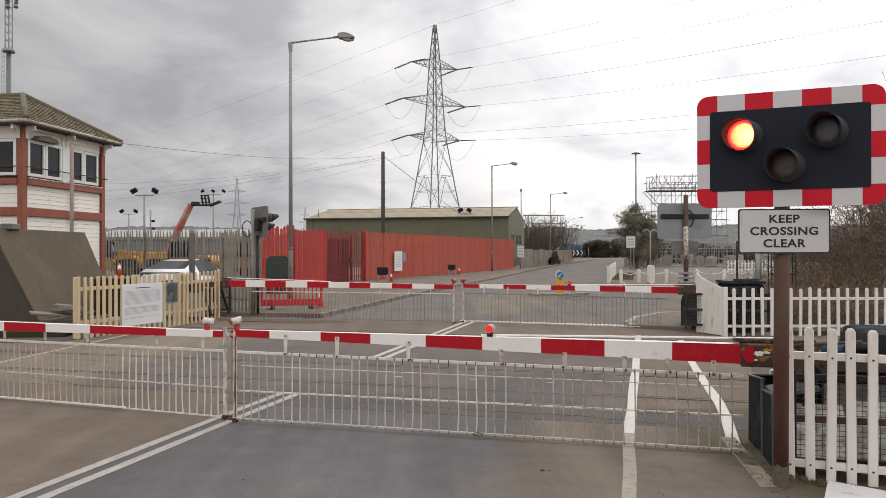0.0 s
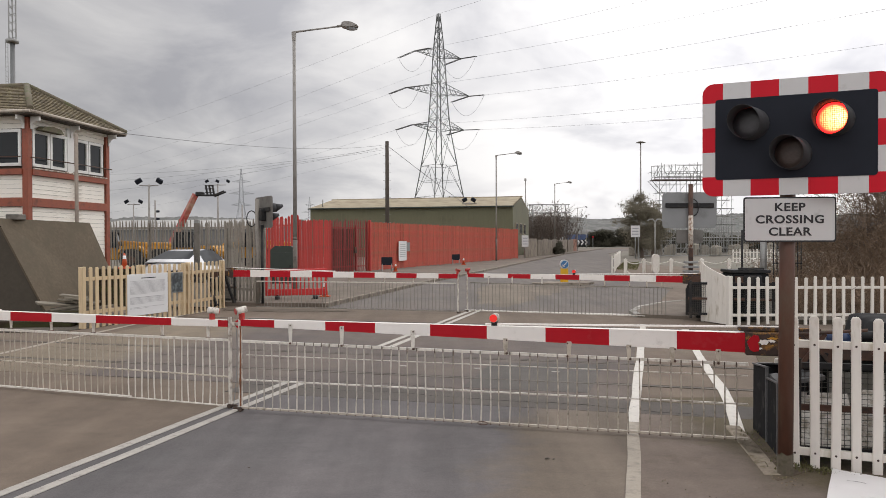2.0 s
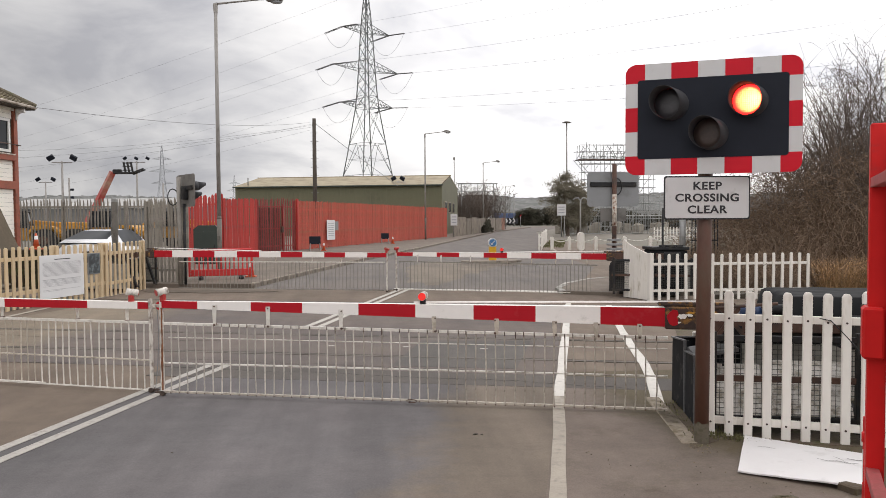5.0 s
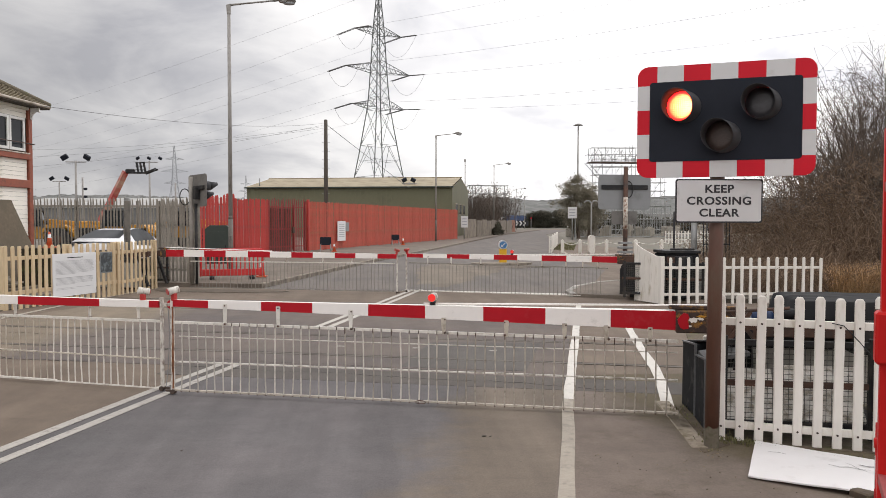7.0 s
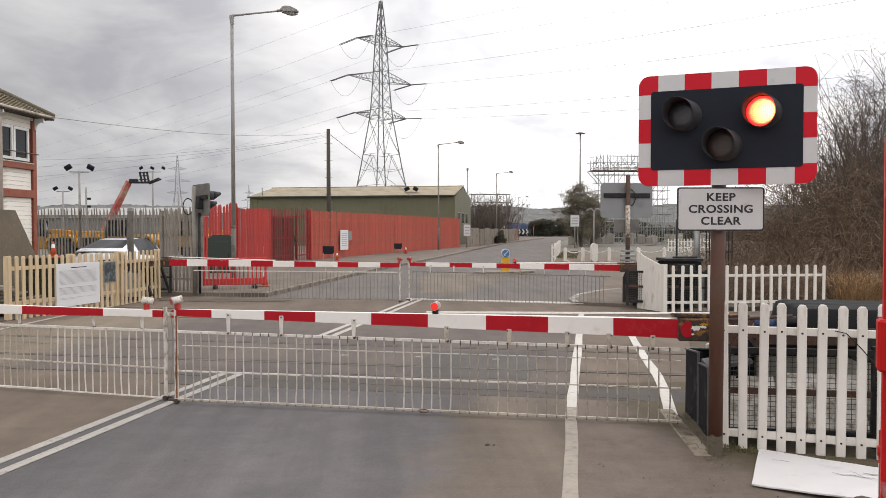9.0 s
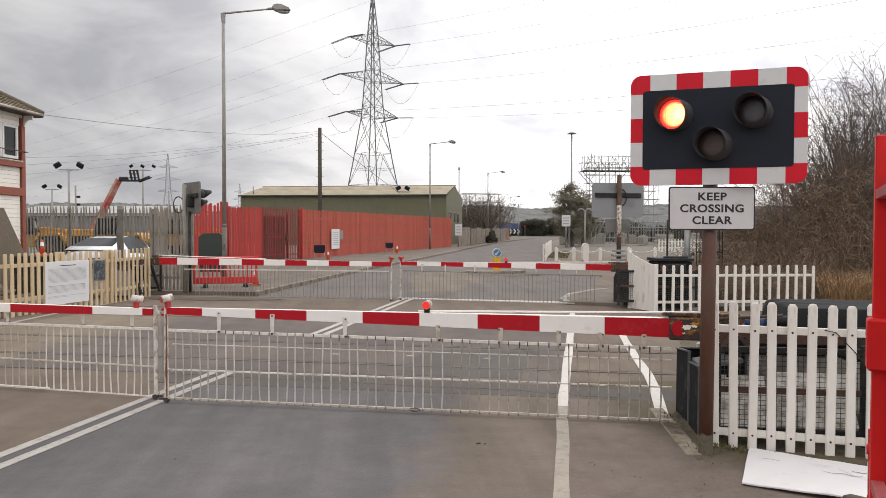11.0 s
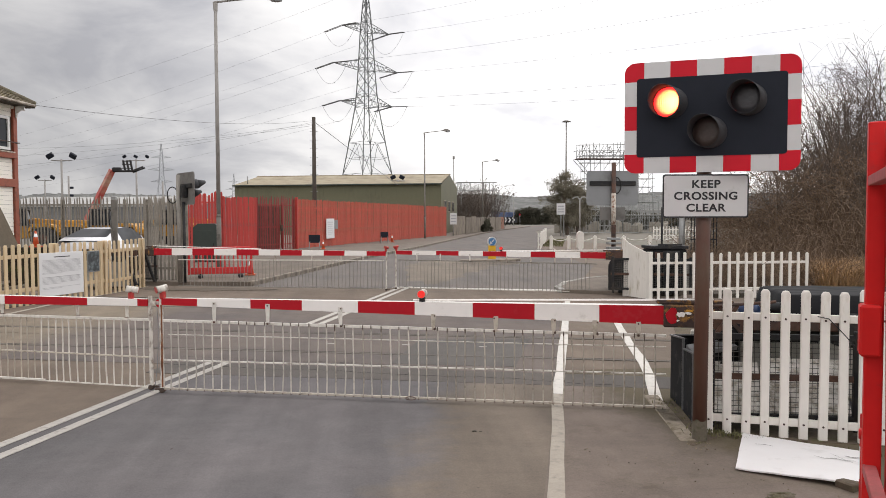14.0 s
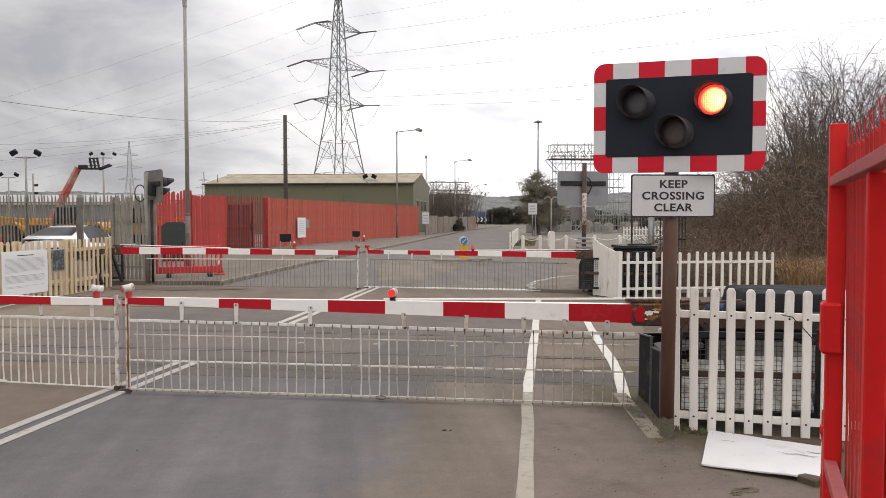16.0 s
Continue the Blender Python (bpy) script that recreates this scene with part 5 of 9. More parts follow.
box(bm, (-0.05, -0.08, 2.27), (0.95, 0.03, 0.5))
part("black_panel", bm, SIGNAL_BLACK, side_signal)
for x, z in ((-0.26, 2.37), (0.29, 2.37), (0.0, 2.15)):
    bm = bmesh.new()
    bar(bm, (x - 0.05, -0.095, z), (x - 0.05, -0.24, z + 0.01), 0.122, 0.112, seg=18)
    bar(bm, (x - 0.05, -0.24, z + 0.01), (x - 0.05, -0.44, z + 0.065), 0.112, 0.035, seg=18)
    part("lamp_hood", bm, HOOD, side_signal)
bm = bmesh.new()
for k in range(12):
    a, b = radians(30 * k), radians(30 * (k + 1))
    bar(bm, (0.3 + 0.02 * math.cos(a), 0.14 + 0.12 * math.cos(a), 2.12 + 0.2 * math.sin(a)), (0.3 + 0.02 * math.cos(b), 0.14 + 0.12 * math.cos(b), 2.12 + 0.2 * math.sin(b)), 0.012, seg=6)
part("cable_loop", bm, RUBBER, side_signal)


# ---- fences near the crossing ----
def paling_mesh(name, w, d, h, material, pointed=0.03):
    bm = bmesh.new()
    solid(bm, [(-w / 2, 0), (w / 2, 0), (w / 2, h - pointed * 0.8), (w * 0.30, h - pointed * 0.08), (w * 0.12, h), (-w * 0.12, h), (-w * 0.30, h - pointed * 0.08), (-w / 2, h - pointed * 0.8)], d * 1.25)
    front = [e for e in bm.edges if all(v.co.y < 0 for v in e.verts) and all(v.co.z > 0.001 for v in e.verts) or (all(v.co.y < 0 for v in e.verts) and abs(e.verts[0].co.x - e.verts[1].co.x) < 1e-5)]
    bmesh.ops.bevel(bm, geom=front, offset=0.007, segments=1, affect="EDGES")
    return mesh_of(name, bm, material)


def paling_fence(name, a, b, count, w, h, material, label, rails_z, rail_h, z=0.0, bolt=True, posts=(), first=0.0):
    t = thing(name, along((*a, z), b), label, "fence")
    L = flat(a, b)
    for rz in rails_z:
        bm = bmesh.new()
        box(bm, (L / 2, 0.028, rz), (L + w * 0.8, 0.035, rail_h), bevel=0.004)
        part("rail", bm, material, t)
    me = paling_mesh("paling", w, 0.020, h, material)
    rng = random.Random(name + label)
    bm = bmesh.new()
    bar(bm, (0, -0.016, 0), (0, -0.009, 0), 0.008, seg=8)
    bolts = mesh_of("bolt", bm, RUST)
    for k in range(count):
        s = first + (L - first) * k / (count - 1)
        m = pose(s, rng.gauss(0, 0.002), rng.gauss(0, 0.006), 0, rng.gauss(0, 0.35), 0)
        piece("paling", me, t, m)
        if bolt:
            for rz in rails_z:
                piece("bolt", bolts, t, m @ pose(0, 0, rz))
    for s in posts:
        bm = bmesh.new()
        box(bm, (s * L, 0.09, h * 0.5), (0.09, 0.09, h * 1.0), bevel=0.008)
        part("post", bm, material, t)
    return t


paling_fence("picket_fence", (2.47, 5.27), (3.78, 4.74), 12, 0.062, 1.09, WHITE_WOOD, "white-painted paling fence with rusty bolts beside the signal", (0.12, 0.885), 0.055, z=-0.005, posts=(0.98,))
paling_fence("picket_fence", (5.33, 14.0), (8.55, 14.0), 19, 0.058, 0.90, WHITE_WOOD, "white-painted low paling fence beyond the tracks", (0.18, 0.70), 0.05, z=0.02, bolt=False)
wing = thing("wing_board", along((5.05, 14.75, 0.0), (5.32, 14.02)), "white boarded fence wing with sloping top", "fence")
for k in range(5):
    s0, s1 = 0.155 * k, 0.155 * (k + 1) - 0.004
    bm = bmesh.new()
    solid(bm, [(s0, 0.02), (s1, 0.02), (s1, 1.2 - 0.34 * s1 ** 0.7), (s0, 1.2 - 0.34 * s0 ** 0.7)], 0.02)
    part("board", bm, WHITE_WOOD, wing)
bm = bmesh.new()
box(bm, (0.0, 0.03, 0.62), (0.05, 0.05, 1.24), bevel=0.004)
part("post", bm, WHITE_WOOD, wing)
bm = bmesh.new()
box(bm, (0.76, 0.03, 0.47), (0.09, 0.09, 0.94), bevel=0.006)
part("post", bm, WHITE_WOOD, wing)

case = thing("equipment_case", pose(6.02, 15.0, 0.10, 0, 0, -4), "black plastic equipment case behind the white fence", "case")
bm = bmesh.new()
box(bm, (0, 0, 0.43), (0.70, 0.7, 0.86), bevel=0.02)
part("body", bm, COVER, case)
bm = bmesh.new()
box(bm, (0, 0, 0.90), (0.76, 0.74, 0.06), bevel=0.008)
box(bm, (0, -0.36, 0.955), (0.5, 0.05, 0.04), bevel=0.01)
part("lid", bm, BLACK, case, "black lid with a moulded handle")
bm = bmesh.new()
bar(bm, (0, 0, 0), (0, 0, 2.1), 0.085, seg=14)
single("steel_post", bm, GALV, pose(8.52, 20.0, 0.05), "stout grey galvanised post beyond the white fence", "post")
bm = bmesh.new()
bar(bm, (0, 0, 0), (0, 0, 1.85), 0.03, seg=8)
single("slim_post", bm, BLACK, pose(7.95, 20.0, 0.05), "slim dark post beyond the white fence", "post")
cage = thing("mesh_cage", pose(8.75, 19.9, 0.05, 0, 0, -3), "dark steel mesh cage beyond the white fence", "cage")
for k in range(9):
    bm = bmesh.new()
    bar(bm, (0.09 * k, 0, 0), (0.09 * k, 0, 1.75), 0.014, seg=6)
    part("bar", bm, BLACK, cage)
for z in (0.2, 0.95, 1.7):
    bm = bmesh.new()
    bar(bm, (-0.02, 0, z), (0.74, 0, z), 0.016, seg=6)
    part("rail", bm, BLACK, cage)

bm = bmesh.new()
box(bm, (0, 0, 1.05), (0.135, 0.12, 2.1), bevel=0.01)
solid(bm, [(-0.09, 1.55), (-0.02, 1.25), (0.06, 0.9), (-0.05, 0.9)], 0.05, Matrix.Translation((0, -0.08, 0)))
single("gate_post", bm, GATE_GREY, pose(-6.40, 18.9, 0, 0, 0, 12), "dark grey square steel gate post behind the cream fence", "post")

cream = paling_fence("picket_fence", (-6.74, 13.7), (-5.76, 16.45), 20, 0.075, 1.15, CREAM_WOOD, "cream wooden picket fence with a notice board", (0.30, 0.93), 0.07, bolt=False, posts=(0.01, 0.52, 0.98))
cgate = paling_fence("picket_gate", (-5.72, 16.58), (-5.46, 18.05), 9, 0.075, 1.16, CREAM_WOOD, "cream wooden picket gate, closed", (0.28, 0.93), 0.07, bolt=False, posts=(-0.03, 1.03))
bm = bmesh.new()
box(bm, (0.06, -0.03, 0.80), (0.05, 0.03, 0.16), bevel=0.004)
part("latch", bm, BLACK, cgate, "black gate latch")

notice = thing("notice_board", along((-6.74, 13.7, 0), (-5.76, 16.45)) @ pose(1.62, -0.03, 0.55), "white notice with lines of small black print", "notice")
bm = bmesh.new()
box(bm, (0, 0, 0), (1.16, 0.012, 0.84), bevel=0.003)
part("notice_panel", bm, PAPER, notice)
rng = random.Random(5)
bm = bmesh.new()
box(bm, (0, -0.0075, 0.335), (0.42, 0.002, 0.016))
part("heading_bar", bm, INK, notice)
for k in range(22):
    # two paragraphs of fine print, then a short foot line
    z = 0.275 - 0.0215 * k - 0.05 * (k > 12) - 0.05 * (k > 19)
    w = 1.02 * (0.94 + 0.06 * rng.random()) if k not in (12, 19, 21) else 0.5
    bm = bmesh.new()
    box(bm, (-0.51 + w / 2, -0.0075, z), (w, 0.002, 0.0045 if k != 13 else 0.008))
    part("print_bar", bm, INK_GREY, notice)
poster = thing("poster", along((-6.74, 13.7, 0), (-5.76, 16.45)) @ pose(2.50, -0.03, 0.74), "small dark poster in a pale frame on the fence", "poster")
bm = bmesh.new()
box(bm, (0, 0, 0), (0.36, 0.012, 0.44), bevel=0.003)
part("frame", bm, GREY_BACK, poster)
bm = bmesh.new()
box(bm, (0, -0.007, 0), (0.32, 0.004, 0.40))
bmesh.ops.create_cone(bm, cap_ends=True, segments=20, radius1=0.1, radius2=0.1, depth=0.003, matrix=Matrix.Translation((0.02, -0.0095, -0.02)) @ Matrix.Rotation(radians(90), 4, "X"))
part("picture", bm, surface("dark_poster_print", (0.05, 0.06, 0.065), 0.4, grain=14, vary=0.6, stain=(0.20, 0.24, 0.25), stain_amount=0.4, stain_scale=3, bump=0), poster)


# ---- signal box ----
def signal_box():
    """Local x runs along the wall that faces the road, y along the front over the tracks."""
    t = thing("signal_box", pose(-11.35, 20.0, 0, 0, 0, 82), "white weatherboarded signal box with red-brown posts and mossy roof", "signal box")
    W, L, H = 3.75, 6.2, 5.02
    bm = bmesh.new()
    box(bm, (W / 2, L / 2, H / 2), (W - 0.16, L - 0.16, H))
    part("core", bm, TARP_END, t, "dark interior behind the windows")
    board = bmesh.new()
    solid(board, [(0, 0), (1, 0), (1, 0.128), (0, 0.128)], 0.02)
    for v in board.verts:
        if v.co.z > 0.1 and v.co.y < 0:
            v.co.y += 0.012
    me = mesh_of("board", board, WHITE_BOARDING)

    def boarding(x0, x1, z0, z1, front):
        n = round((z1 - z0) / 0.133)
        for k in range(n):
            z = z0 + (z1 - z0) * k / n
            m = pose(x0, 0.062, z) if front else pose(0.062, x1, z, 0, 0, -90)
            piece("board", me, t, m @ Matrix.Diagonal((x1 - x0, 1, (z1 - z0) / n / 0.133, 1)))

    for front, span in ((True, W), (False, L)):
        a = 0.18
        boarding(a, span - 0.2, 0.1, 2.60, front)
        boarding(a, span - 0.2, 2.84, 3.46, front)
        boarding(a, span - 0.2, 4.72, 5.0, front)

    def member(name, x0, x1, y0, y1, z0, z1, mat=BROWN_TRIM):
        bm = bmesh.new()
        box(bm, ((x0 + x1) / 2, (y0 + y1) / 2, (z0 + z1) / 2), (x1 - x0, y1 - y0, z1 - z0), bevel=0.008)
        return part(name, bm, mat, t)

    for x, y in ((0.08, 0.08), (W - 0.09, 0.08), (0.08, L - 0.08)):
        member("corner_post", x - 0.088, x + 0.088, y - 0.088, y + 0.088, 0, H)
    for z0, z1, d in ((2.60, 2.84, 0.012), (3.46, 3.62, 0.05)):
        member("beam", 0.15, W - 0.15, -d, 0.09, z0, z1)
        member("beam", -d, 0.09, 0.15, L - 0.15, z0, z1)
    member("sill", 0.2, W - 0.2, -0.07, 0.0, 3.62, 3.66, LEG_RUST)
    member("frieze", 0.15, W - 0.15, -0.01, 0.05, 4.96, 5.05, WHITE_BOARDING)
    member("frieze", -0.01, 0.05, 0.15, L - 0.15, 4.96, 5.05, WHITE_BOARDING)

    def window(x0, x1, front, panes=2):
        z0, z1, f = 3.70, 4.70, 0.084
        w = part("window", bmesh.new(), WHITE_FRAME, t)
        m = Matrix() if front else pose(0, 0, 0, 0, 0, -90) @ Matrix.Diagonal((-1, 1, 1, 1))
        step = (x1 - x0) / panes
        for k in range(panes):
            a, b = x0 + step * k + 0.01, x0 + step * (k + 1) - 0.01
            for c, s in ((((a + b) / 2, 0.03, z0 + f / 2), (b - a, 0.06, f)), (((a + b) / 2, 0.03, z1 - f / 2), (b - a, 0.06, f)),
                         ((a + f / 2, 0.03, (z0 + z1) / 2), (f, 0.058, z1 - z0 - 2 * f)), ((b - f / 2, 0.03, (z0 + z1) / 2), (f, 0.058, z1 - z0 - 2 * f))):
                bm = bmesh.new()
                if front:
                    box(bm, c, s, bevel=0.005)
                else:
                    box(bm, (c[1], c[0], c[2]), (s[1], s[0], s[2]), bevel=0.005)
                part("sash_bar", bm, WHITE_FRAME, w)
            bm = bmesh.new()
            c, s = ((a + b) / 2, 0.05, (z0 + z1) / 2), (b - a - 2 * f, 0.012, z1 - z0 - 2 * f)
            box(bm, c if front else (c[1], c[0], c[2]), s if front else (s[1], s[0], s[2]))
            part("pane", bm, GLASS_DARK, w)

    window(0.20, 1.66, True)
    window(1.93, 3.42, True)
    window(0.20, 2.0, False, 2)
    window(2.2, 4.0, False, 2)
    window(4.2, 6.0, False, 2)
    member("mullion", 1.66, 1.93, -0.01, 0.09, 3.62, 4.96, WHITE_FRAME)
    bm = bmesh.new()
    bar(bm, (0.1, -0.14, 3.93), (W - 0.1, -0.14, 3.93), 0.015, seg=8)
    bar(bm, (-0.14, 0.1, 3.93), (-0.14, L - 0.1, 3.93), 0.015, seg=8)
    for x in (0.1, W - 0.1):
        bar(bm, (x, -0.14, 3.93), (x, 0.0, 3.93), 0.012, seg=6)
    part("window_bar", bm, RUST, t)
    # scrolled brackets under the eaves, in pairs at the near corner
    curl = [(0, 4.70), (0.035, 4.70)] + [(0.035 + 0.20 * (1 - math.cos(radians(10 * k))), 4.73 + 0.20 * math.sin(radians(10 * k))) for k in range(1, 9)] + [(0.255, 4.90), (0.285, 4.93), (0.275, 5.05), (0, 5.05)]
    for m in (pose(0.10, -0.02, 0, 0, 0, -90), pose(1.8, -0.02, 0, 0, 0, -90), pose(W - 0.08, -0.02, 0, 0, 0, -90), pose(-0.02, 0.10, 0, 0, 0, 180), pose(-0.02, 2.1, 0, 0, 0, 180), pose(-0.02, 4.1, 0, 0, 0, 180)):
        bm = bmesh.new()
        solid(bm, curl, 0.06, m)
        part("eaves_bracket", bm, WHITE_FRAME, t)
    bm = bmesh.new()
    solid(bm, [(0.30, 4.70), (1.25, 4.70), (1.12, 4.82), (0.8, 4.86), (0.45, 4.82)], 0.20, Matrix.Translation((0, -0.10, 0)))
    part("window_hood", bm, RIDGE_TILE, t, "mossy grey window hood")
    # hipped roof in courses of slates
    o = 0.36
    e = [(-o, -o), (W + o, -o), (W + o, L + o), (-o, L + o)]
    ap = [(W / 2, 1.45), (W / 2, L - 1.45)]
    z0, z1 = 5.13, 6.27
    roof = part("roof", bmesh.new(), SLATE, t)
    # dark brown puts the shadow under the eaves into the soffit's colour
    bm = bmesh.new()
    slab(bm, e, z0 - 0.09, z0 - 0.02)
    part("soffit", bm, TARP_END, roof)
    bm = bmesh.new()
    pts = [Vector((x, y, z0 + 0.02)) for x, y in e] + [Vector((x, y, z1)) for x, y in ap]
    for q in ((0, 1, 4), (1, 2, 5, 4), (2, 3, 5), (3, 0, 4, 5), (3, 2, 1, 0)):
        bm.faces.new([bm.verts.new(pts[i]) for i in q])
    part("roof_deck", bm, SLATE, roof)
    rng = random.Random(3)
    sides = ((0, 1, 4, 4), (3, 0, 4, 5), (1, 2, 5, 4))
    rest, laid = bmesh.new(), 0
    for i, j, p, q in sides:
        a, b = pts[i], pts[j]
        c, d = (pts[p], pts[q]) if (i, j) != (1, 2) else (pts[4], pts[5])
        if (i, j) == (3, 0):
            c, d = pts[5], pts[4]
        n = 15
        normal = (b - a).cross(c - a).normalized()
        if normal.z < 0:
            normal = -normal
        for k in range(n):
            f0, f1 = k / n, min(1, (k + 1.15) / n)
            p0, p1 = a.lerp(c, f0), b.lerp(d, f0)
            p2, p3 = b.lerp(d, f1), a.lerp(c, f1)
            m = max(1, int((p1 - p0).length / 0.3))
            for s in range(m):
                single_slate = laid < 300 and (i, j) != (1, 2)
                bm = bmesh.new() if single_slate else rest
                g0, g1 = s / m + 0.012 / m, (s + 1) / m - 0.012 / m
                lift0, lift1 = normal * (0.030 + rng.random() * 0.010), normal * 0.008
                vs = [bm.verts.new(v) for v in (p0.lerp(p1, g0) + lift0, p0.lerp(p1, g1) + lift0, p3.lerp(p2, g1) + lift1, p3.lerp(p2, g0) + lift1,
                                                p0.lerp(p1, g0), p0.lerp(p1, g1))]
                bm.faces.new(vs[:4])
                bm.faces.new((vs[4], vs[5], vs[1], vs[0]))
                if single_slate:
                    part("slate", bm, SLATE, roof)
                    laid += 1
    tagged(part("slates", rest, SLATE, roof), kind="stuff")
    for i, j in ((0, 4), (1, 4), (4, 5), (2, 5), (3, 5)):
        bm = bmesh.new()
        bar(bm, pts[i] + Vector((0, 0, 0.02)), pts[j] + Vector((0, 0, 0.03)), 0.085, seg=8)
        part("ridge_tile", bm, RIDGE_TILE, roof, "grey mossy ridge tiles")
    for a, b in ((0, 1), (3, 0)):
        bm = bmesh.new()
        bar(bm, pts[a] + Vector((0, 0, -0.03)), pts[b] + Vector((0, 0, -0.03)), 0.045, seg=8)
        part("gutter", bm, surface("dirty_white_gutter", (0.50, 0.44, 0.37), 0.6, grain=10, vary=0.15, stain=(0.25, 0.2, 0.15), stain_amount=0.4, stain_scale=1.5, bump=0.05), roof)
    bm = bmesh.new()
    box(bm, (1.2, 3.4, 6.55), (0.3, 0.3, 0.5), bevel=0.01)
    part("flue", bm, GALV, roof)
    return t


signal_box()

bm = bmesh.new()
bar(bm, (0, 0, 0), (0, 0, 4.60), 0.050, seg=12)
single("grey_post", bm, surface("buff_weathered_post", (0.25, 0.205, 0.165), 0.7, grain=12, vary=0.15, bump=0.1), pose(-10.18, 20.3, 0), "plain buff-grey steel post before the signal box", "post")

# sheeted wedge over the cable stair
wedge = thing("sloping_cover", pose(0, 0, 0), "brown sloping sheet cover over a low wedge-shaped store", "cover")
A, B = Vector((-10.42, 17.0, 2.16)), Vector((-9.72, 20.0, 2.12))
C, D = Vector((-9.3, 17.0, 0.02)), Vector((-8.82, 20.0, 0.02))
E1, F1 = Vector((-13.5, 17.0, 0.02)), Vector((-11.5, 20.0, 0.02))
bm = bmesh.new()
n = (B - A).cross(C - A).normalized()
n = n if n.x > 0 else -n
vs = [bm.verts.new(p) for p in (A, B, D, C, A + n * 0.05, B + n * 0.05, D + n * 0.05, C + n * 0.05)]
for q in ((0, 1, 2, 3), (4, 5, 6, 7), (0, 1, 5, 4), (1, 2, 6, 5), (2, 3, 7, 6), (3, 0, 4, 7)):
    bm.faces.new([vs[i] for i in q])
bmesh.ops.recalc_face_normals(bm, faces=bm.faces[:])
part("slope_sheet", bm, TARP, wedge, "brown weathered sloping sheet")
bm = bmesh.new()
vs = [bm.verts.new(p) for p in (A + Vector((0, 0.03, -0.02)), C + Vector((-0.03, 0.03, 0)), E1 + Vector((0, 0.03, 0)), B + Vector((0, -0.03, -0.02)), D + Vector((-0.03, -0.03, 0)), F1)]
for q in ((0, 1, 2), (3, 4, 5), (0, 2, 5, 3), (1, 2, 5, 4)):
    bm.faces.new([vs[i] for i in q])
bmesh.ops.recalc_face_normals(bm, faces=bm.faces[:])
part("end_boarding", bm, TARP_END, wedge, "dark end boarding")
bm = bmesh.new()
box(bm, (-10.28, 17.6, 2.22), (0.28, 0.4, 0.14), bevel=0.02)
part("cap_box", bm, GATE_GREY, wedge)
for k, (x, y, z, a) in enumerate(((-7.5, 15.0, 0.46, 8), (-7.6, 15.5, 0.34, -22), (-7.95, 15.0, 0.36, 40), (-7.3, 15.2, 0.26, 18), (-7.75, 15.3, 0.50, 12), (-7.6, 15.2, 0.42, -38), (-7.65, 15.25, 0.40, 33), (-7.65, 15.1, 0.30, 25), (-7.8, 15.4, 0.22, -6), (-7.8, 15.2, 0.14, 14), (-7.75, 15.3, 0.06, -15))):
    bm = bmesh.new()
    box(bm, (0, 0, 0), (0.50 + 0.12 * (k % 4), 0.17 + 0.05 * (k % 3), 0.045), bevel=0.008)
    single("plank", bm, WEATHERED_WOOD, pose(x, y, z, 6 * (k % 3 - 1), 7 * (-1) ** k, a), "grey weathered plank in a loose pile", "plank", "pile of planks")
bm = bmesh.new()
box(bm, (0, 0, 0.065), (2.3, 0.25, 0.13), bevel=0.012)
baulk = mesh_of("old_sleeper", bm, SLEEPER)
for k, (dx, dy, z, turn) in enumerate(((0, -0.32, 0, 6), (0.06, 0.0, 0, 9), (-0.04, 0.31, 0, 8), (0.10, -0.16, 0.13, 4), (-0.08, 0.17, 0.13, 11))):
    ob = new("old_sleeper", baulk)
    ob.matrix_world = pose(-8.3 + dx, 14.3 + dy, z, 0, 0, turn)
    tagged(ob, "dark old timber sleeper in a low pile", "sleeper", "pile of sleepers")


# ---- palisades ----
def palisade(name, a, b, h, spacing, w, material, label, group="", rails_z=(0.35, 2.0), z=0.0, ragged=0.03, pointed=True, posts=3, tip=0.16):
    t = thing(name, along((*a, z), b), label, "fence", group)
    L = flat(a, b)
    for rz in rails_z:
        bm = bmesh.new()
        box(bm, (L / 2, 0.04, rz), (L, 0.04, 0.06), bevel=0.004)
        part("rail", bm, material, t)
    bm = bmesh.new()
    if pointed:
        outline = [(-w / 2, 0.05), (w / 2, 0.05), (w / 2, h - tip), (w * 0.42, h - tip * 0.62), (w * 0.10, h), (0, h - tip * 0.3), (-w * 0.10, h), (-w * 0.42, h - tip * 0.62), (-w / 2, h - tip)]
    else:
        outline = [(-w / 2, 0.05), (w / 2, 0.05), (w / 2, h), (-w / 2, h)]
    solid(bm, outline, 0.012)
    for v in bm.verts:
        v.co.y += 0.02 * (abs(v.co.x) / (w / 2)) ** 2
    me = mesh_of("pale", bm, material)
    rng = random.Random(name + str(a))
    n = int(L / spacing)
    for k in range(n + 1):
        piece("pale", me, t, pose(k * spacing, 0, rng.gauss(0, ragged), 0, rng.gauss(0, 0.5), 0))
    for k in range(posts):
        bm = bmesh.new()
        box(bm, (L * k / max(1, posts - 1), 0.09, h * 0.48), (0.10, 0.06, h * 0.96), bevel=0.005)
        part("post", bm, material, t)
    return t


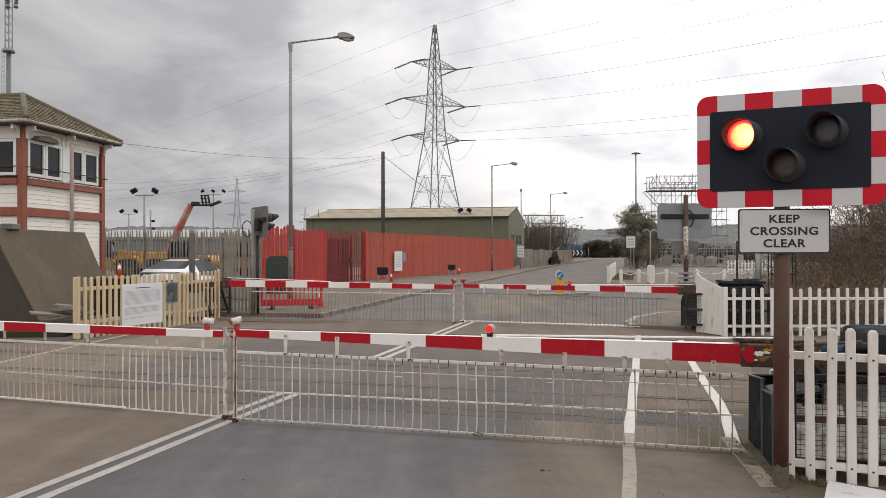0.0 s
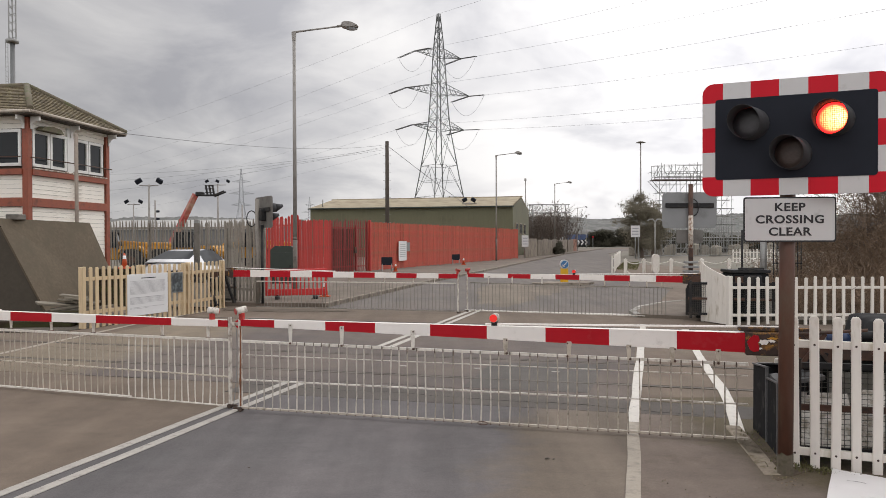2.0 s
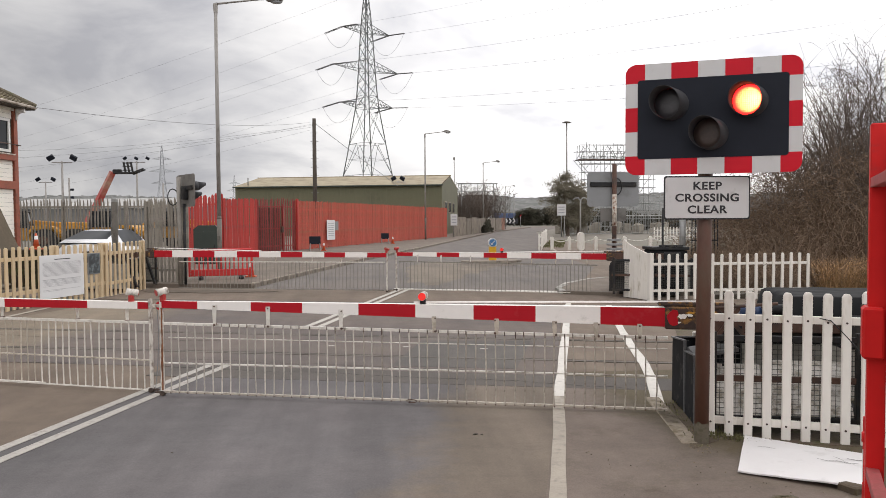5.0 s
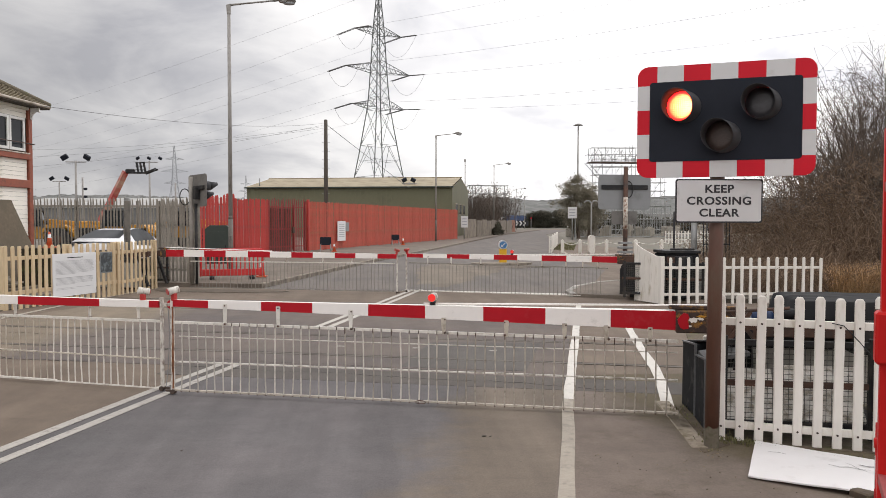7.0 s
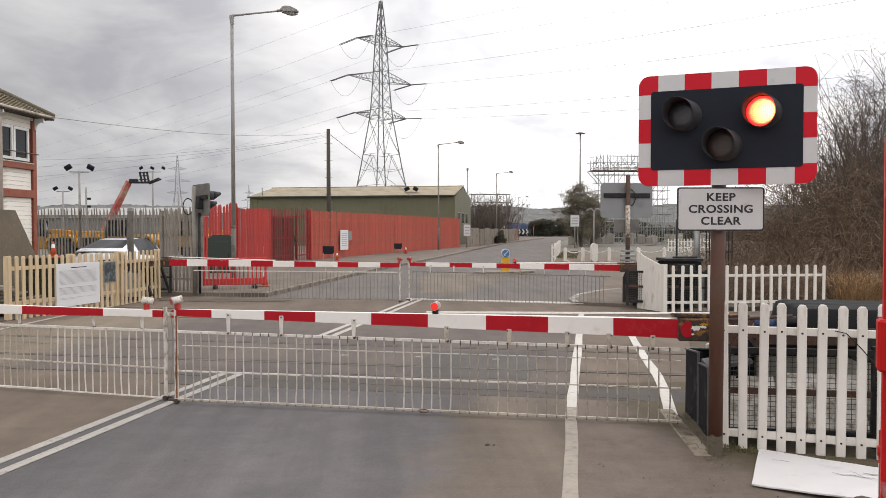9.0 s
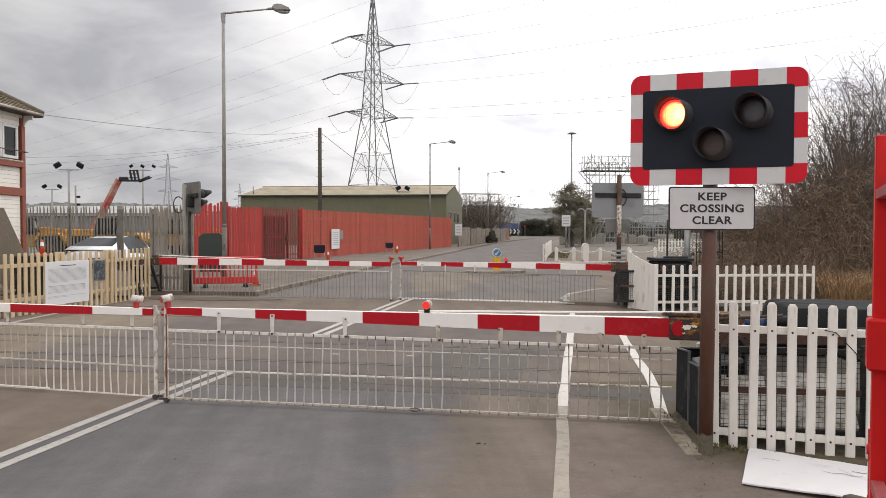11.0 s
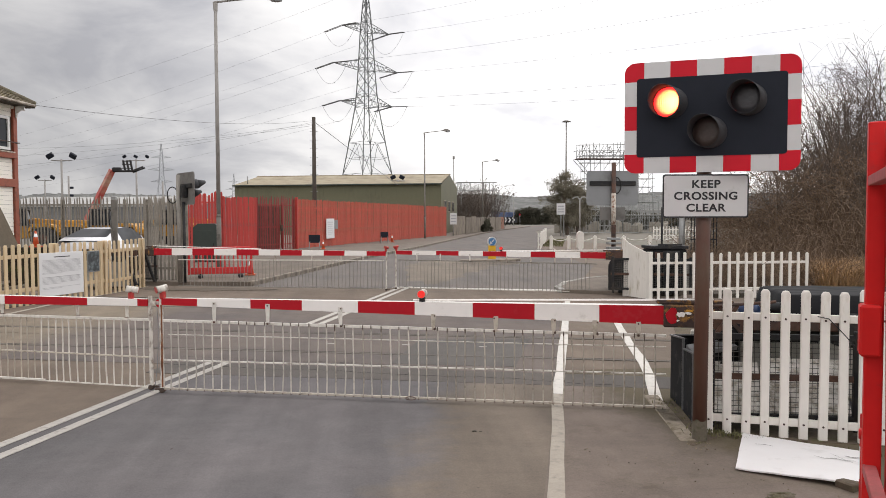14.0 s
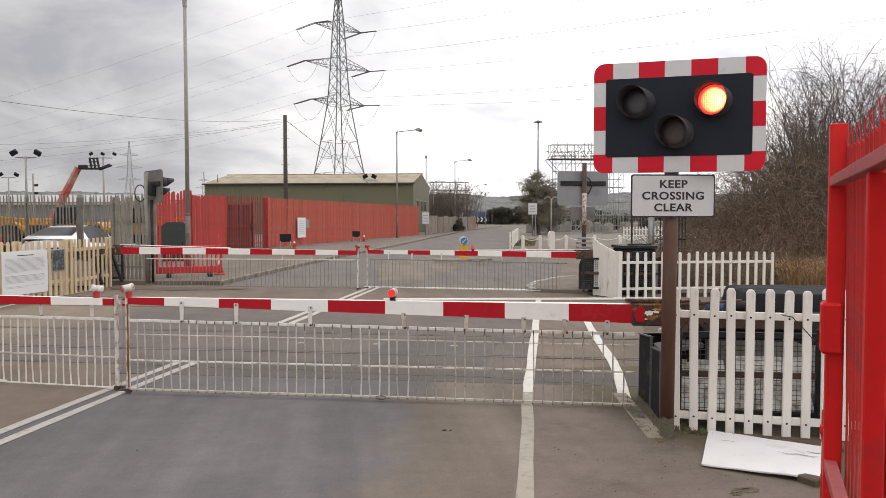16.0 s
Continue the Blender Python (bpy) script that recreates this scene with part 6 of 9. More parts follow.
palisade("palisade_fence", (-14.2, 29.6), (-7.15, 28.8), 2.48, 0.128, 0.056, GALV_PALE, "grey galvanised palisade fence before the yard", posts=4, rails_z=(0.4, 2.18))
palisade("palisade_fence", (-5.72, 19.05), (-4.80, 18.80), 2.2, 0.102, 0.060, GALV_PALE, "short grey galvanised palisade beside the barrier", posts=2, rails_z=(0.4, 2.0))
palisade("palisade_fence", (-8.45, 34.0), (-6.98, 34.72), 2.72, 0.132, 0.118, RED_FENCE, "red-painted steel palisade fence with ragged tops", "red fence", posts=2, rails_z=(0.4, 2.3), z=0.08, ragged=0.035, tip=0.10)
palisade("palisade_fence", (-6.88, 34.70), (-5.58, 35.38), 2.58, 0.132, 0.127, RED_FENCE, "red-painted steel palisade panel leaning a little, beside the gate", "red fence", posts=2, rails_z=(0.4, 2.18), z=0.08, ragged=0.02, tip=0.09)
gate = palisade("palisade_gate", (-5.50, 35.6), (-4.06, 37.85), 2.62, 0.165, 0.078, surface("dark_red_gate_bars", (0.24, 0.032, 0.028), 0.55, grain=10, vary=0.15, bump=0.05, piece=0.1), "dark red barred gate in the red fence, closed", posts=2, rails_z=(0.3, 1.15, 2.21), z=0.08)
bm = bmesh.new()
box(bm, (1.72, -0.03, 1.2), (0.12, 0.08, 2.3), bevel=0.01)
part("meeting_stile", bm, gate.children[0].data.materials[0], gate)
bm = bmesh.new()
box(bm, (1.60, -0.06, 1.1), (0.16, 0.08, 0.3), bevel=0.01)
part("lock_box", bm, RUST, gate)
bm = bmesh.new()
box(bm, (0.88, 0.13, 1.1), (1.62, 0.02, 2.1))
part("backing_sheet", bm, surface("maroon_backing_sheet", (0.13, 0.058, 0.045), 0.8, grain=6, vary=0.25, stain=(0.07, 0.050, 0.036), stain_amount=0.5, stain_scale=1.5, bump=0.1), gate, "dark maroon sheet behind the bars")

fa, fb = (-4.0, 38.0), (6.2, 64.5)
fm = along((*fa, 0.08), fb)
red_fence = palisade("palisade_fence", fa, fb, 2.56, 0.145, 0.118, RED_FENCE_FADED, "faded red steel palisade fence along the footway", "red fence", posts=15, rails_z=(0.4, 2.1), z=0.08, ragged=0.018, tip=0.08)
bm = bmesh.new()
box(bm, (0.0, -0.03, 1.32), (0.12, 0.12, 2.62), bevel=0.01)
part("end_post", bm, RED_FENCE, red_fence)


def fence_board(s, z, w, h, material, name, label, proud=0.10):
    t = thing(name, fm @ pose(s, -proud, z), label, "sign")
    bm = bmesh.new()
    box(bm, (0, 0, 0), (w, 0.02, h), bevel=0.003)
    part("panel", bm, material, t)
    return t


n1 = fence_board(3.9, 1.00, 1.05, 1.1, PAPER, "fence_notice", "white notice fixed to the red fence")
bm = bmesh.new()
for k in range(7):
    box(bm, (0, -0.012, 0.35 - 0.11 * k), (0.7, 0.003, 0.025))
part("print_bars", bm, INK_GREY, n1)
fence_board(4.68, 1.22, 0.45, 0.5, GREY_BACK, "fence_plate", "small grey plate fixed to the red fence")


def folding_board(x, y, w, h, label):
    t = thing("standing_sign", pose(x, y, 0.10, 0, 0, 10), label, "sign", "dark standing signs")
    bm = bmesh.new()
    box(bm, (0, 0, 0.32 + h / 2), (w, 0.05, h), bevel=0.01)
    part("panel", bm, SIGNAL_BLACK, t)
    for sx in (-1, 1):
        for sy in (-1, 1):
            bm = bmesh.new()
            bar(bm, (sx * w * 0.42, 0, 0.4), (sx * w * 0.45, sy * 0.2, 0.0), 0.02, seg=6)
            part("leg", bm, GALV, t)
    return t


folding_board(-3.05, 37.4, 0.56, 0.40, "black-faced temporary sign standing by the red fence")
folding_board(0.55, 47.0, 0.50, 0.36, "black-faced temporary sign standing by the red fence")


def traffic_cone(m, label, h=0.55):
    t = thing("traffic_cone", m, label, "traffic cone", "traffic cones")
    bm = bmesh.new()
    box(bm, (0, 0, 0.02), (h * 0.6, h * 0.6, 0.04), bevel=0.01)
    part("base", bm, ORANGE_PLASTIC, t)
    bm = bmesh.new()
    bar(bm, (0, 0, 0.04), (0, 0, h), h * 0.2, h * 0.05, seg=16)
    part("cone", bm, ORANGE_PLASTIC, t)
    bm = bmesh.new()
    bar(bm, (0, 0, 0.36 * h), (0, 0, 0.84 * h), h * 0.150, h * 0.082, seg=16)
    part("sleeve", bm, PAPER, t, "white reflective sleeve")
    return t


traffic_cone(pose(-2.6, 37.2, 0.10), "small orange and white cone by the red fence", 0.44)
traffic_cone(pose(1.05, 47.6, 0.10), "small orange and white cone by the red fence", 0.5)
traffic_cone(pose(-3.36, 20.3, 0.10), "orange and white cone at the end of the red barrier", 0.45)
traffic_cone(pose(-8.22, 18.8, 0.94), "orange and white cone on a low ledge behind the fence", 0.40)
bm = bmesh.new()
box(bm, (0, 0, 0.47), (0.9, 0.5, 0.94), bevel=0.02)
single("low_ledge", bm, SLEEPER, pose(-8.35, 18.85, 0), "low dark timber ledge behind the cream fence", "ledge")


def plastic_barrier(m):
    t = thing("plastic_barrier", m, "bright red plastic pedestrian barrier on dark feet", "barrier", "plastic barriers")
    for z, h in ((0.95, 0.09), (0.22, 0.22)):
        bm = bmesh.new()
        box(bm, (0.8, 0, z), (1.6, 0.045, h), bevel=0.015)
        part("rail", bm, RED_PLASTIC, t)
    bm = bmesh.new()
    box(bm, (0, 0, 0.6), (0.035, 0.03, 0.62), bevel=0.006)
    me = mesh_of("slat", bm, RED_PLASTIC)
    for k in range(15):
        piece("slat", me, t, pose(0.04 + 1.52 * k / 14, 0, 0))
    for x in (0.02, 1.58):
        bm = bmesh.new()
        box(bm, (x, 0, 0.55), (0.05, 0.05, 0.9), bevel=0.01)
        part("end_post", bm, RED_PLASTIC, t)
    for x in (0.3, 1.3):
        bm = bmesh.new()
        box(bm, (x, 0, 0.05), (0.12, 0.55, 0.10), bevel=0.02)
        box(bm, (x, 0, 0.16), (0.04, 0.04, 0.14))
        part("foot", bm, RUBBER, t)
    return t


plastic_barrier(pose(-4.80, 19.5, 0.1, 0, 0, 12) @ Matrix.Diagonal((1, 1, 0.80, 1)))

cab = thing("street_cabinet", pose(-5.98, 27.0, 0.1, 0, 0, 8), "dark green steel street cabinet by the lamp post", "cabinet")
bm = bmesh.new()
solid(bm, [(-0.45, 0), (0.45, 0), (0.45, 1.22), (0.28, 1.36), (-0.28, 1.36), (-0.45, 1.22)], 0.5)
part("body", bm, GREEN_CABINET, cab)
bm = bmesh.new()
box(bm, (0, -0.256, 0.58), (0.8, 0.012, 1.1), bevel=0.004)
part("door", bm, GREEN_CABINET, cab)
bm = bmesh.new()
box(bm, (0.25, -0.268, 0.62), (0.03, 0.02, 0.12))
part("handle", bm, BLACK, cab)

bm = bmesh.new()
box(bm, (0, 0, 1.19), (0.16, 0.16, 2.38), bevel=0.015)
single("gate_post", bm, GALV, pose(-8.6, 25.4, 0), "stout grey steel gate post", "post")
bm = bmesh.new()
solid(bm, [(-0.08, 0), (0.08, 0), (0.03, 1.9), (-0.12, 1.6)], 0.08)
single("stay_plate", bm, GALV, pose(-8.42, 24.9, 0), "grey slanting stay plate beside the gate post", "stay")


# ---- street lamps ----
def street_lamp(m, h=8.05, reach=1.95, label="tall grey street lamp with a single outreach arm"):
    t = thing("street_lamp", m, label, "street lamp", "street lamps")
    bm = bmesh.new()
    bar(bm, (0, 0, 0), (0, 0, 1.65), 0.072, seg=16)
    bar(bm, (0, 0, 1.65), (0, 0, 1.75), 0.072, 0.060, seg=16)
    part("base", bm, GATE_GREY, t, "thicker weathered base section of the column")
    bm = bmesh.new()
    box(bm, (0, -0.09, 0.9), (0.09, 0.02, 0.5), bevel=0.004)
    part("access_door", bm, GATE_GREY, t)
    bm = bmesh.new()
    bar(bm, (0, 0, 1.7), (0, 0, h), 0.062, 0.048, seg=14)
    part("column", bm, TRAFFIC_GREY, t)
    bm = bmesh.new()
    bar(bm, (-0.04, 0, h - 0.02), (0.35, 0, h + 0.03), 0.032, seg=10)
    bar(bm, (0.35, 0, h + 0.03), (reach - 0.45, 0, h + 0.17), 0.026, seg=10)
    part("arm", bm, TRAFFIC_GREY, t)
    bm = bmesh.new()
    # a short angular canopy on a spigot, with the bowl hanging under it
    solid(bm, [(reach - 0.50, h + 0.13), (reach - 0.50, h + 0.24), (reach - 0.40, h + 0.30), (reach - 0.22, h + 0.29), (reach + 0.02, h + 0.18), (reach + 0.04, h + 0.12), (reach - 0.36, h + 0.09)], 0.24)
    bmesh.ops.bevel(bm, geom=bm.edges[:], offset=0.03, segments=2, affect="EDGES")
    bar(bm, (reach - 0.62, 0, h + 0.155), (reach - 0.46, 0, h + 0.175), 0.040, seg=10)
    head = part("lantern", bm, TRAFFIC_GREY, t, "grey lantern")
    bm = bmesh.new()
    bmesh.ops.create_uvsphere(bm, u_segments=14, v_segments=8, radius=0.5, matrix=Matrix.Translation((reach - 0.17, 0, h + 0.075)) @ Matrix.Diagonal((0.36, 0.18, 0.10, 1)))
    part("bowl", bm, surface("clouded_lamp_bowl", (0.33, 0.34, 0.35), 0.25, grain=5, vary=0.1, bump=0), head)
    bm = bmesh.new()
    solid(bm, [(-0.05, h - 0.28), (0.05, h - 0.28), (0.06, h + 0.02), (-0.07, h - 0.02)], 0.10)
    part("arm_bracket", bm, TRAFFIC_GREY, t)
    return t


lamp = street_lamp(pose(-4.69, 22.8, 0.02))
copy_thing(lamp, pose(3.75, 56.5, 0.1))
copy_thing(lamp, pose(12.35, 85.0, 0.1))
copy_thing(lamp, pose(25.5, 145, 0.0))
copy_thing(lamp, pose(33.0, 190, 0.0))


# ---- green shed ----
def shed():
    m = along((6.56, 74.0, 0), (-14.6, 79.0))
    t = thing("industrial_shed", m, "long olive-green clad shed with a cream sheet roof", "shed")
    L, W, H, R = flat((6.56, 74), (-14.6, 79)), -12.85, 5.1, 6.3
    # local x along the long wall to the west, local -y away
    bm = bmesh.new()
    vs = [bm.verts.new(p) for p in ((0, 0, 0), (L, 0, 0), (L, W, 0), (0, W, 0), (0, 0, H), (L, 0, H), (L, W, H), (0, W, H), (0, W / 2, R), (L, W / 2, R))]
    for q in ((0, 1, 5, 4), (2, 3, 7, 6), (0, 4, 8, 7, 3), (1, 2, 6, 9, 5)):
        bm.faces.new([vs[i] for i in q])
    bmesh.ops.recalc_face_normals(bm, faces=bm.faces[:])
    part("wall", bm, GREEN_CLAD, t)
    rib = bmesh.new()
    box(rib, (0, 0, H / 2), (0.12, 0.025, H - 0.05))
    me = mesh_of("cladding_rib", rib, GREEN_CLAD)
    for k in range(40):
        piece("cladding_rib", me, t, pose(0.25 + (L - 0.5) * k / 39, 0.02, 0))
    slope = math.hypot(W / 2, R - H)
    bm = bmesh.new()
    box(bm, (0, 0, 0), (L / 9 - 0.008, slope + 0.5, 0.08), bevel=0.01)
    me = mesh_of("roof_sheet", bm, CREAM_ROOF)
    tilt = math.degrees(math.atan2(R - H, -W / 2))
    for side in (0, 1):
        y = W * (0.25 + 0.5 * side) + (0.12 if side == 0 else -0.12)
        for k in range(9):
            piece("roof_sheet", me, t, pose(L * (k + 0.5) / 9, y, (H + R) / 2 + 0.06, -tilt if side == 0 else tilt, 0, 0))
    bm = bmesh.new()
    box(bm, (L / 2, 0.32, H - 0.02), (L + 0.3, 0.14, 0.14), bevel=0.02)
    part("gutter", bm, GREEN_CABINET, t)
    bm = bmesh.new()
    box(bm, (L / 2, W / 2, R + 0.12), (L + 0.2, 0.5, 0.08), bevel=0.01)
    part("ridge_cap", bm, CREAM_ROOF, t)
    for y0 in (-2.5, -5.5, -8.5):
        bm = bmesh.new()
        box(bm, (-0.03, y0, 2.9), (0.10, 1.6, 1.2), bevel=0.02)
        w = part("window", bm, SHED_FRAME, t)
        bm = bmesh.new()
        box(bm, (-0.09, y0, 2.9), (0.02, 1.4, 1.0))
        part("pane", bm, GLASS_DARK, w)
    bm = bmesh.new()
    bar(bm, (L - 1.2, -0.5, 5.2), (L - 1.2, -0.5, 6.1), 0.07, seg=8)
    part("vent_pipe", bm, GALV, t)
    return t


shed()

pole = thing("telegraph_pole", pose(-4.42, 54.7, 0), "dark wooden telegraph pole with climbing steps", "telegraph pole")
bm = bmesh.new()
bar(bm, (0, 0, 0), (0, 0, 9.0), 0.17, 0.13, seg=14)
part("pole", bm, POLE_WOOD, pole)
bm = bmesh.new()
bar(bm, (-0.28, 0, 0), (0.28, 0, 0), 0.014, seg=6)
me = mesh_of("step", bm, GALV)
for k in range(9):
    piece("step", me, pole, pose(0, 0, 3.0 + 0.62 * k))
for k, (q, sag) in enumerate((((-10.4, 23.6, 5.1), 0.4), ((-30.0, 56, 5.2), 0.5), ((-34.0, 62, 7.3), 0.6), ((-36, 60, 6.2), 0.5))):
    bm = bmesh.new()
    wire(bm, sagging((-4.42, 54.6, 8.75 - 0.12 * k), q, sag, 20), 0.008, 4)
    single("overhead_cable", bm, WIRE, None, "thin black overhead cable from the wooden pole", "cable", "overhead cables")
bm = bmesh.new()
wire(bm, sagging((-4.42, 54.7, 8.7), (2.0, 66, 4.6), 0.05, 6), 0.02, 5)
single("stay_wire", bm, WIRE, None, "taut steel stay wire of the wooden pole", "wire")


# ---- lattice pylons and lines ----
def pylon(m, label, thick=1.0, steel=None):
    """A square lattice tower with three pairs of arms; local x along the arms."""
    t = thing("pylon", m, label, "pylon", "pylons")
    prof = [(0.0, 4.6), (5.2, 3.75), (9.1, 3.15), (12.6, 2.6), (20.4, 1.5), (23.4, 1.25), (26.4, 1.08), (29.6, 0.92), (32.8, 0.77), (36.5, 0.5), (40.2, 0.18)]
    prof = [(z, w * 0.94) for z, w in prof]
    r = 0.085 * thick

    def hw(z):
        for (z0, w0), (z1, w1) in zip(prof, prof[1:]):
            if z <= z1:
                return w0 + (w1 - w0) * (z - z0) / (z1 - z0)
        return prof[-1][1]

    corner = ((-1, -1), (1, -1), (1, 1), (-1, 1))
    for sx, sy in corner:
        bm = bmesh.new()
        e, last = 0.10 * thick, None
        for z0, w0 in prof:
            row = [bm.verts.new((sx * w0 + a, sy * w0 + b, z0)) for a, b in ((-e, -e), (e, -e), (e, e), (-e, e))]
            if last:
                for k in range(4):
                    bm.faces.new((last[k], last[(k + 1) % 4], row[(k + 1) % 4], row[k]))
            last = row
        part("leg", bm, steel or PYLON, t)
    bm = bmesh.new()
    levels = [0.0, 4.6, 9.1, 14.4, 20.4, 22.4, 24.4, 26.4, 28.5, 30.6, 32.8, 34.6, 36.4, 38.2, 40.0]
    for z0, z1 in zip(levels, levels[1:]):
        w0, w1 = hw(z0), hw(z1)
        for k in range(4):
            a, b = corner[k], corner[(k + 1) % 4]
            p0, q0 = Vector((a[0] * w0, a[1] * w0, z0)), Vector((b[0] * w0, b[1] * w0, z0))
            p1, q1 = Vector((a[0] * w1, a[1] * w1, z1)), Vector((b[0] * w1, b[1] * w1, z1))
            if z1 < 15:
                # wide lower panels: two diagonals up to the middle of the belt, with a secondary belt
                mid = (p1 + q1) / 2
                strip(bm, p0, mid, r, r)
                strip(bm, q0, mid, r, r)
                strip(bm, p0.lerp(mid, 0.5), p0.lerp(p1, 0.56), r * 0.7, r * 0.7)
                strip(bm, q0.lerp(mid, 0.5), q0.lerp(q1, 0.56), r * 0.7, r * 0.7)
                strip(bm, p0.lerp(mid, 0.5), q0.lerp(mid, 0.5), r * 0.8, r * 0.8)
                strip(bm, p1, q1, r, r)
            else:
                strip(bm, p0, q1, r, r)
                strip(bm, q0, p1, r, r)
                if z1 in (20.4, 22.4, 26.4, 28.5, 32.8, 34.6):
                    strip(bm, p1, q1, r, r)
    part("bracing", bm, steel or PYLON, t, "criss-cross lattice bracing")
    tips = []
    for z, reach, rise in ((20.6, 5.3, 1.3), (26.6, 6.5, 1.6), (32.9, 4.7, 1.3)):
        w = hw(z)
        for s in (-1, 1):
            bm = bmesh.new()
            tip = Vector((s * reach, 0, z + 0.35))
            for sy in (-1, 1):
                a, b = Vector((s * w, sy * w, z)), Vector((s * w * 0.95, sy * w * 0.95, z + rise))
                strip(bm, a, tip, 0.12 * thick, 0.12 * thick)
                strip(bm, b, tip, 0.12 * thick, 0.12 * thick)
                for k in range(1, 5):
                    strip(bm, a.lerp(tip, k / 5), b.lerp(tip, (k - 0.5) / 5), r * 0.8, r * 0.8)
                    strip(bm, a.lerp(tip, k / 5), b.lerp(tip, (k + 0.5) / 5), r * 0.8, r * 0.8)
            for k in range(1, 5):
                p = Vector((s * w, w, z)).lerp(tip, k / 5)
                strip(bm, p, (p.x, -p.y, p.z), r * 0.8, r * 0.8)
            part("arm", bm, steel or PYLON, t)
            tips.append(tip)
    return t, tips


main_at = pose(-1.35, 126, 0, 0, 0, 35.5)
tower, tips = pylon(main_at, "tall grey lattice pylon with three pairs of arms", 0.66)
line_a, line_b = Vector((0.58, -0.815, 0)), Vector((-0.72, 0.69, 0))
INSUL = surface("brown_insulator", (0.105, 0.10, 0.10), 0.4, bump=0)
for tip in tips:
    p = main_at @ tip
    ends = []
    for way, span, sag in ((line_a, 320, 8.5), (line_b, 420, 10.5)):
        q = p + way * 4.2 + Vector((0, 0, -0.45))
        bm = bmesh.new()
        for side in (-0.16, 0.16):
            off = Vector((-way.y, way.x, 0)) * side
            bar(bm, main_at.inverted() @ (p + off), main_at.inverted() @ (q + off), 0.065, seg=6)
        part("insulator", bm, INSUL, tower, "dark tension insulator string")
        ends.append(q)
        bm = bmesh.new()
        wire(bm, sagging(q, p + way * span, sag, 30), 0.014, 4)
        single("power_line", bm, WIRE, None, "thin sagging high-voltage conductor cable", "power line", "power lines")
    bm = bmesh.new()
    wire(bm, [main_at.inverted() @ v for v in sagging(ends[0], ends[1], 3.0, 14)], 0.024, 4)
    part("jumper_loop", bm, WIRE, tower)
bm = bmesh.new()
wire(bm, sagging(main_at @ Vector((0, 0, 40.2)), (-1.35 + 0.58 * 320, 126 - 0.815 * 320, 40), 6, 26), 0.018, 4)
single("power_line", bm, WIRE, None, "thin earth wire from the pylon top", "power line", "power lines")
bm = bmesh.new()
wire(bm, sagging(main_at @ Vector((0, 0, 40.2)), (-1.35 - 0.72 * 420, 126 + 0.69 * 420, 40), 8, 26), 0.018, 4)
single("power_line", bm, WIRE, None, "thin earth wire from the pylon top", "power line", "power lines")
pylon(pose(-108.5, 390, 0, 0, 0, 8), "distant pale grey lattice pylon", 0.85, HAZE_PALE_STEEL)
pylon(pose(-119, 640, 0, 0, 0, 8), "far-off pale grey lattice pylon", 1.2, HAZE_PALE_STEEL)


# ---- yard behind the palisade ----
def antenna_mast():
    t = thing("antenna_mast", pose(-26.4, 45, 0), "grey antenna mast with tubular antennas", "mast")
    bm = bmesh.new()
    bar(bm, (0, 0, 0), (0, 0, 13.9), 0.15, 0.135, seg=14)
    part("pole", bm, PYLON, t)
    bm = bmesh.new()
    for a in range(3):
        x, y = 0.22 * math.cos(a * 2.1), 0.22 * math.sin(a * 2.1)
        bar(bm, (x, y, 13.9), (x, y, 20.5), 0.035, seg=6)
        for k in range(14):
            x2, y2 = 0.22 * math.cos((a + 1) * 2.1), 0.22 * math.sin((a + 1) * 2.1)
            bar(bm, (x, y, 13.9 + 0.48 * k), (x2, y2, 13.9 + 0.48 * k + 0.24), 0.018, seg=5)
    bar(bm, (0, 0, 13.75), (0, 0, 13.95), 0.34, seg=14)
    part("lattice_head", bm, GALV, t)
    for x, lean in ((-0.62, -0.05), (0.55, 0.05), (0.05, 0.0)):
        bm = bmesh.new()
        bar(bm, (x, -0.2, 16.6), (x + lean * 6, -0.2, 19.2), 0.10, seg=12)
        bar(bm, (x, -0.2, 16.4), (x, -0.2, 16.6), 0.13, seg=12)
        bar(bm, (0, 0, 17.2), (x, -0.2, 17.2), 0.02, seg=5)
        part("antenna", bm, GREY_BACK, t)
    bm = bmesh.new()
    for s in (-0.42, -0.28):
        bar(bm, (s, 0, 2), (s, 0, 14), 0.018, seg=5)
    for k in range(40):
        bar(bm, (-0.42, 0, 2.1 + 0.3 * k), (-0.28, 0, 2.1 + 0.3 * k), 0.012, seg=4)
    part("ladder", bm, GALV, t)


antenna_mast()


def flood_pole(x, y, h, heads, label):
    t = thing("floodlight_pole", pose(x, y, 0), label, "floodlight", "yard floodlights")
    bm = bmesh.new()
    bar(bm, (0, 0, 0), (0, 0, h), 0.11, 0.07, seg=10)
    bar(bm, (-0.75, 0, h - 0.1), (0.75, 0, h - 0.1), 0.04, seg=8)
    part("pole", bm, TRAFFIC_GREY, t)
    for x0 in heads:
        bm = bmesh.new()
        box(bm, (x0, -0.1, h + 0.25), ((0.52, 0.22, 0.38) if len(heads) == 2 else (0.34, 0.16, 0.24)), Matrix.Rotation(radians(-30 if x0 < 0 else 30), 4, "Y") @ Matrix.Rotation(radians(25), 4, "X"), bevel=0.03)
        part("floodlight", bm, SIGNAL_BLACK, t)


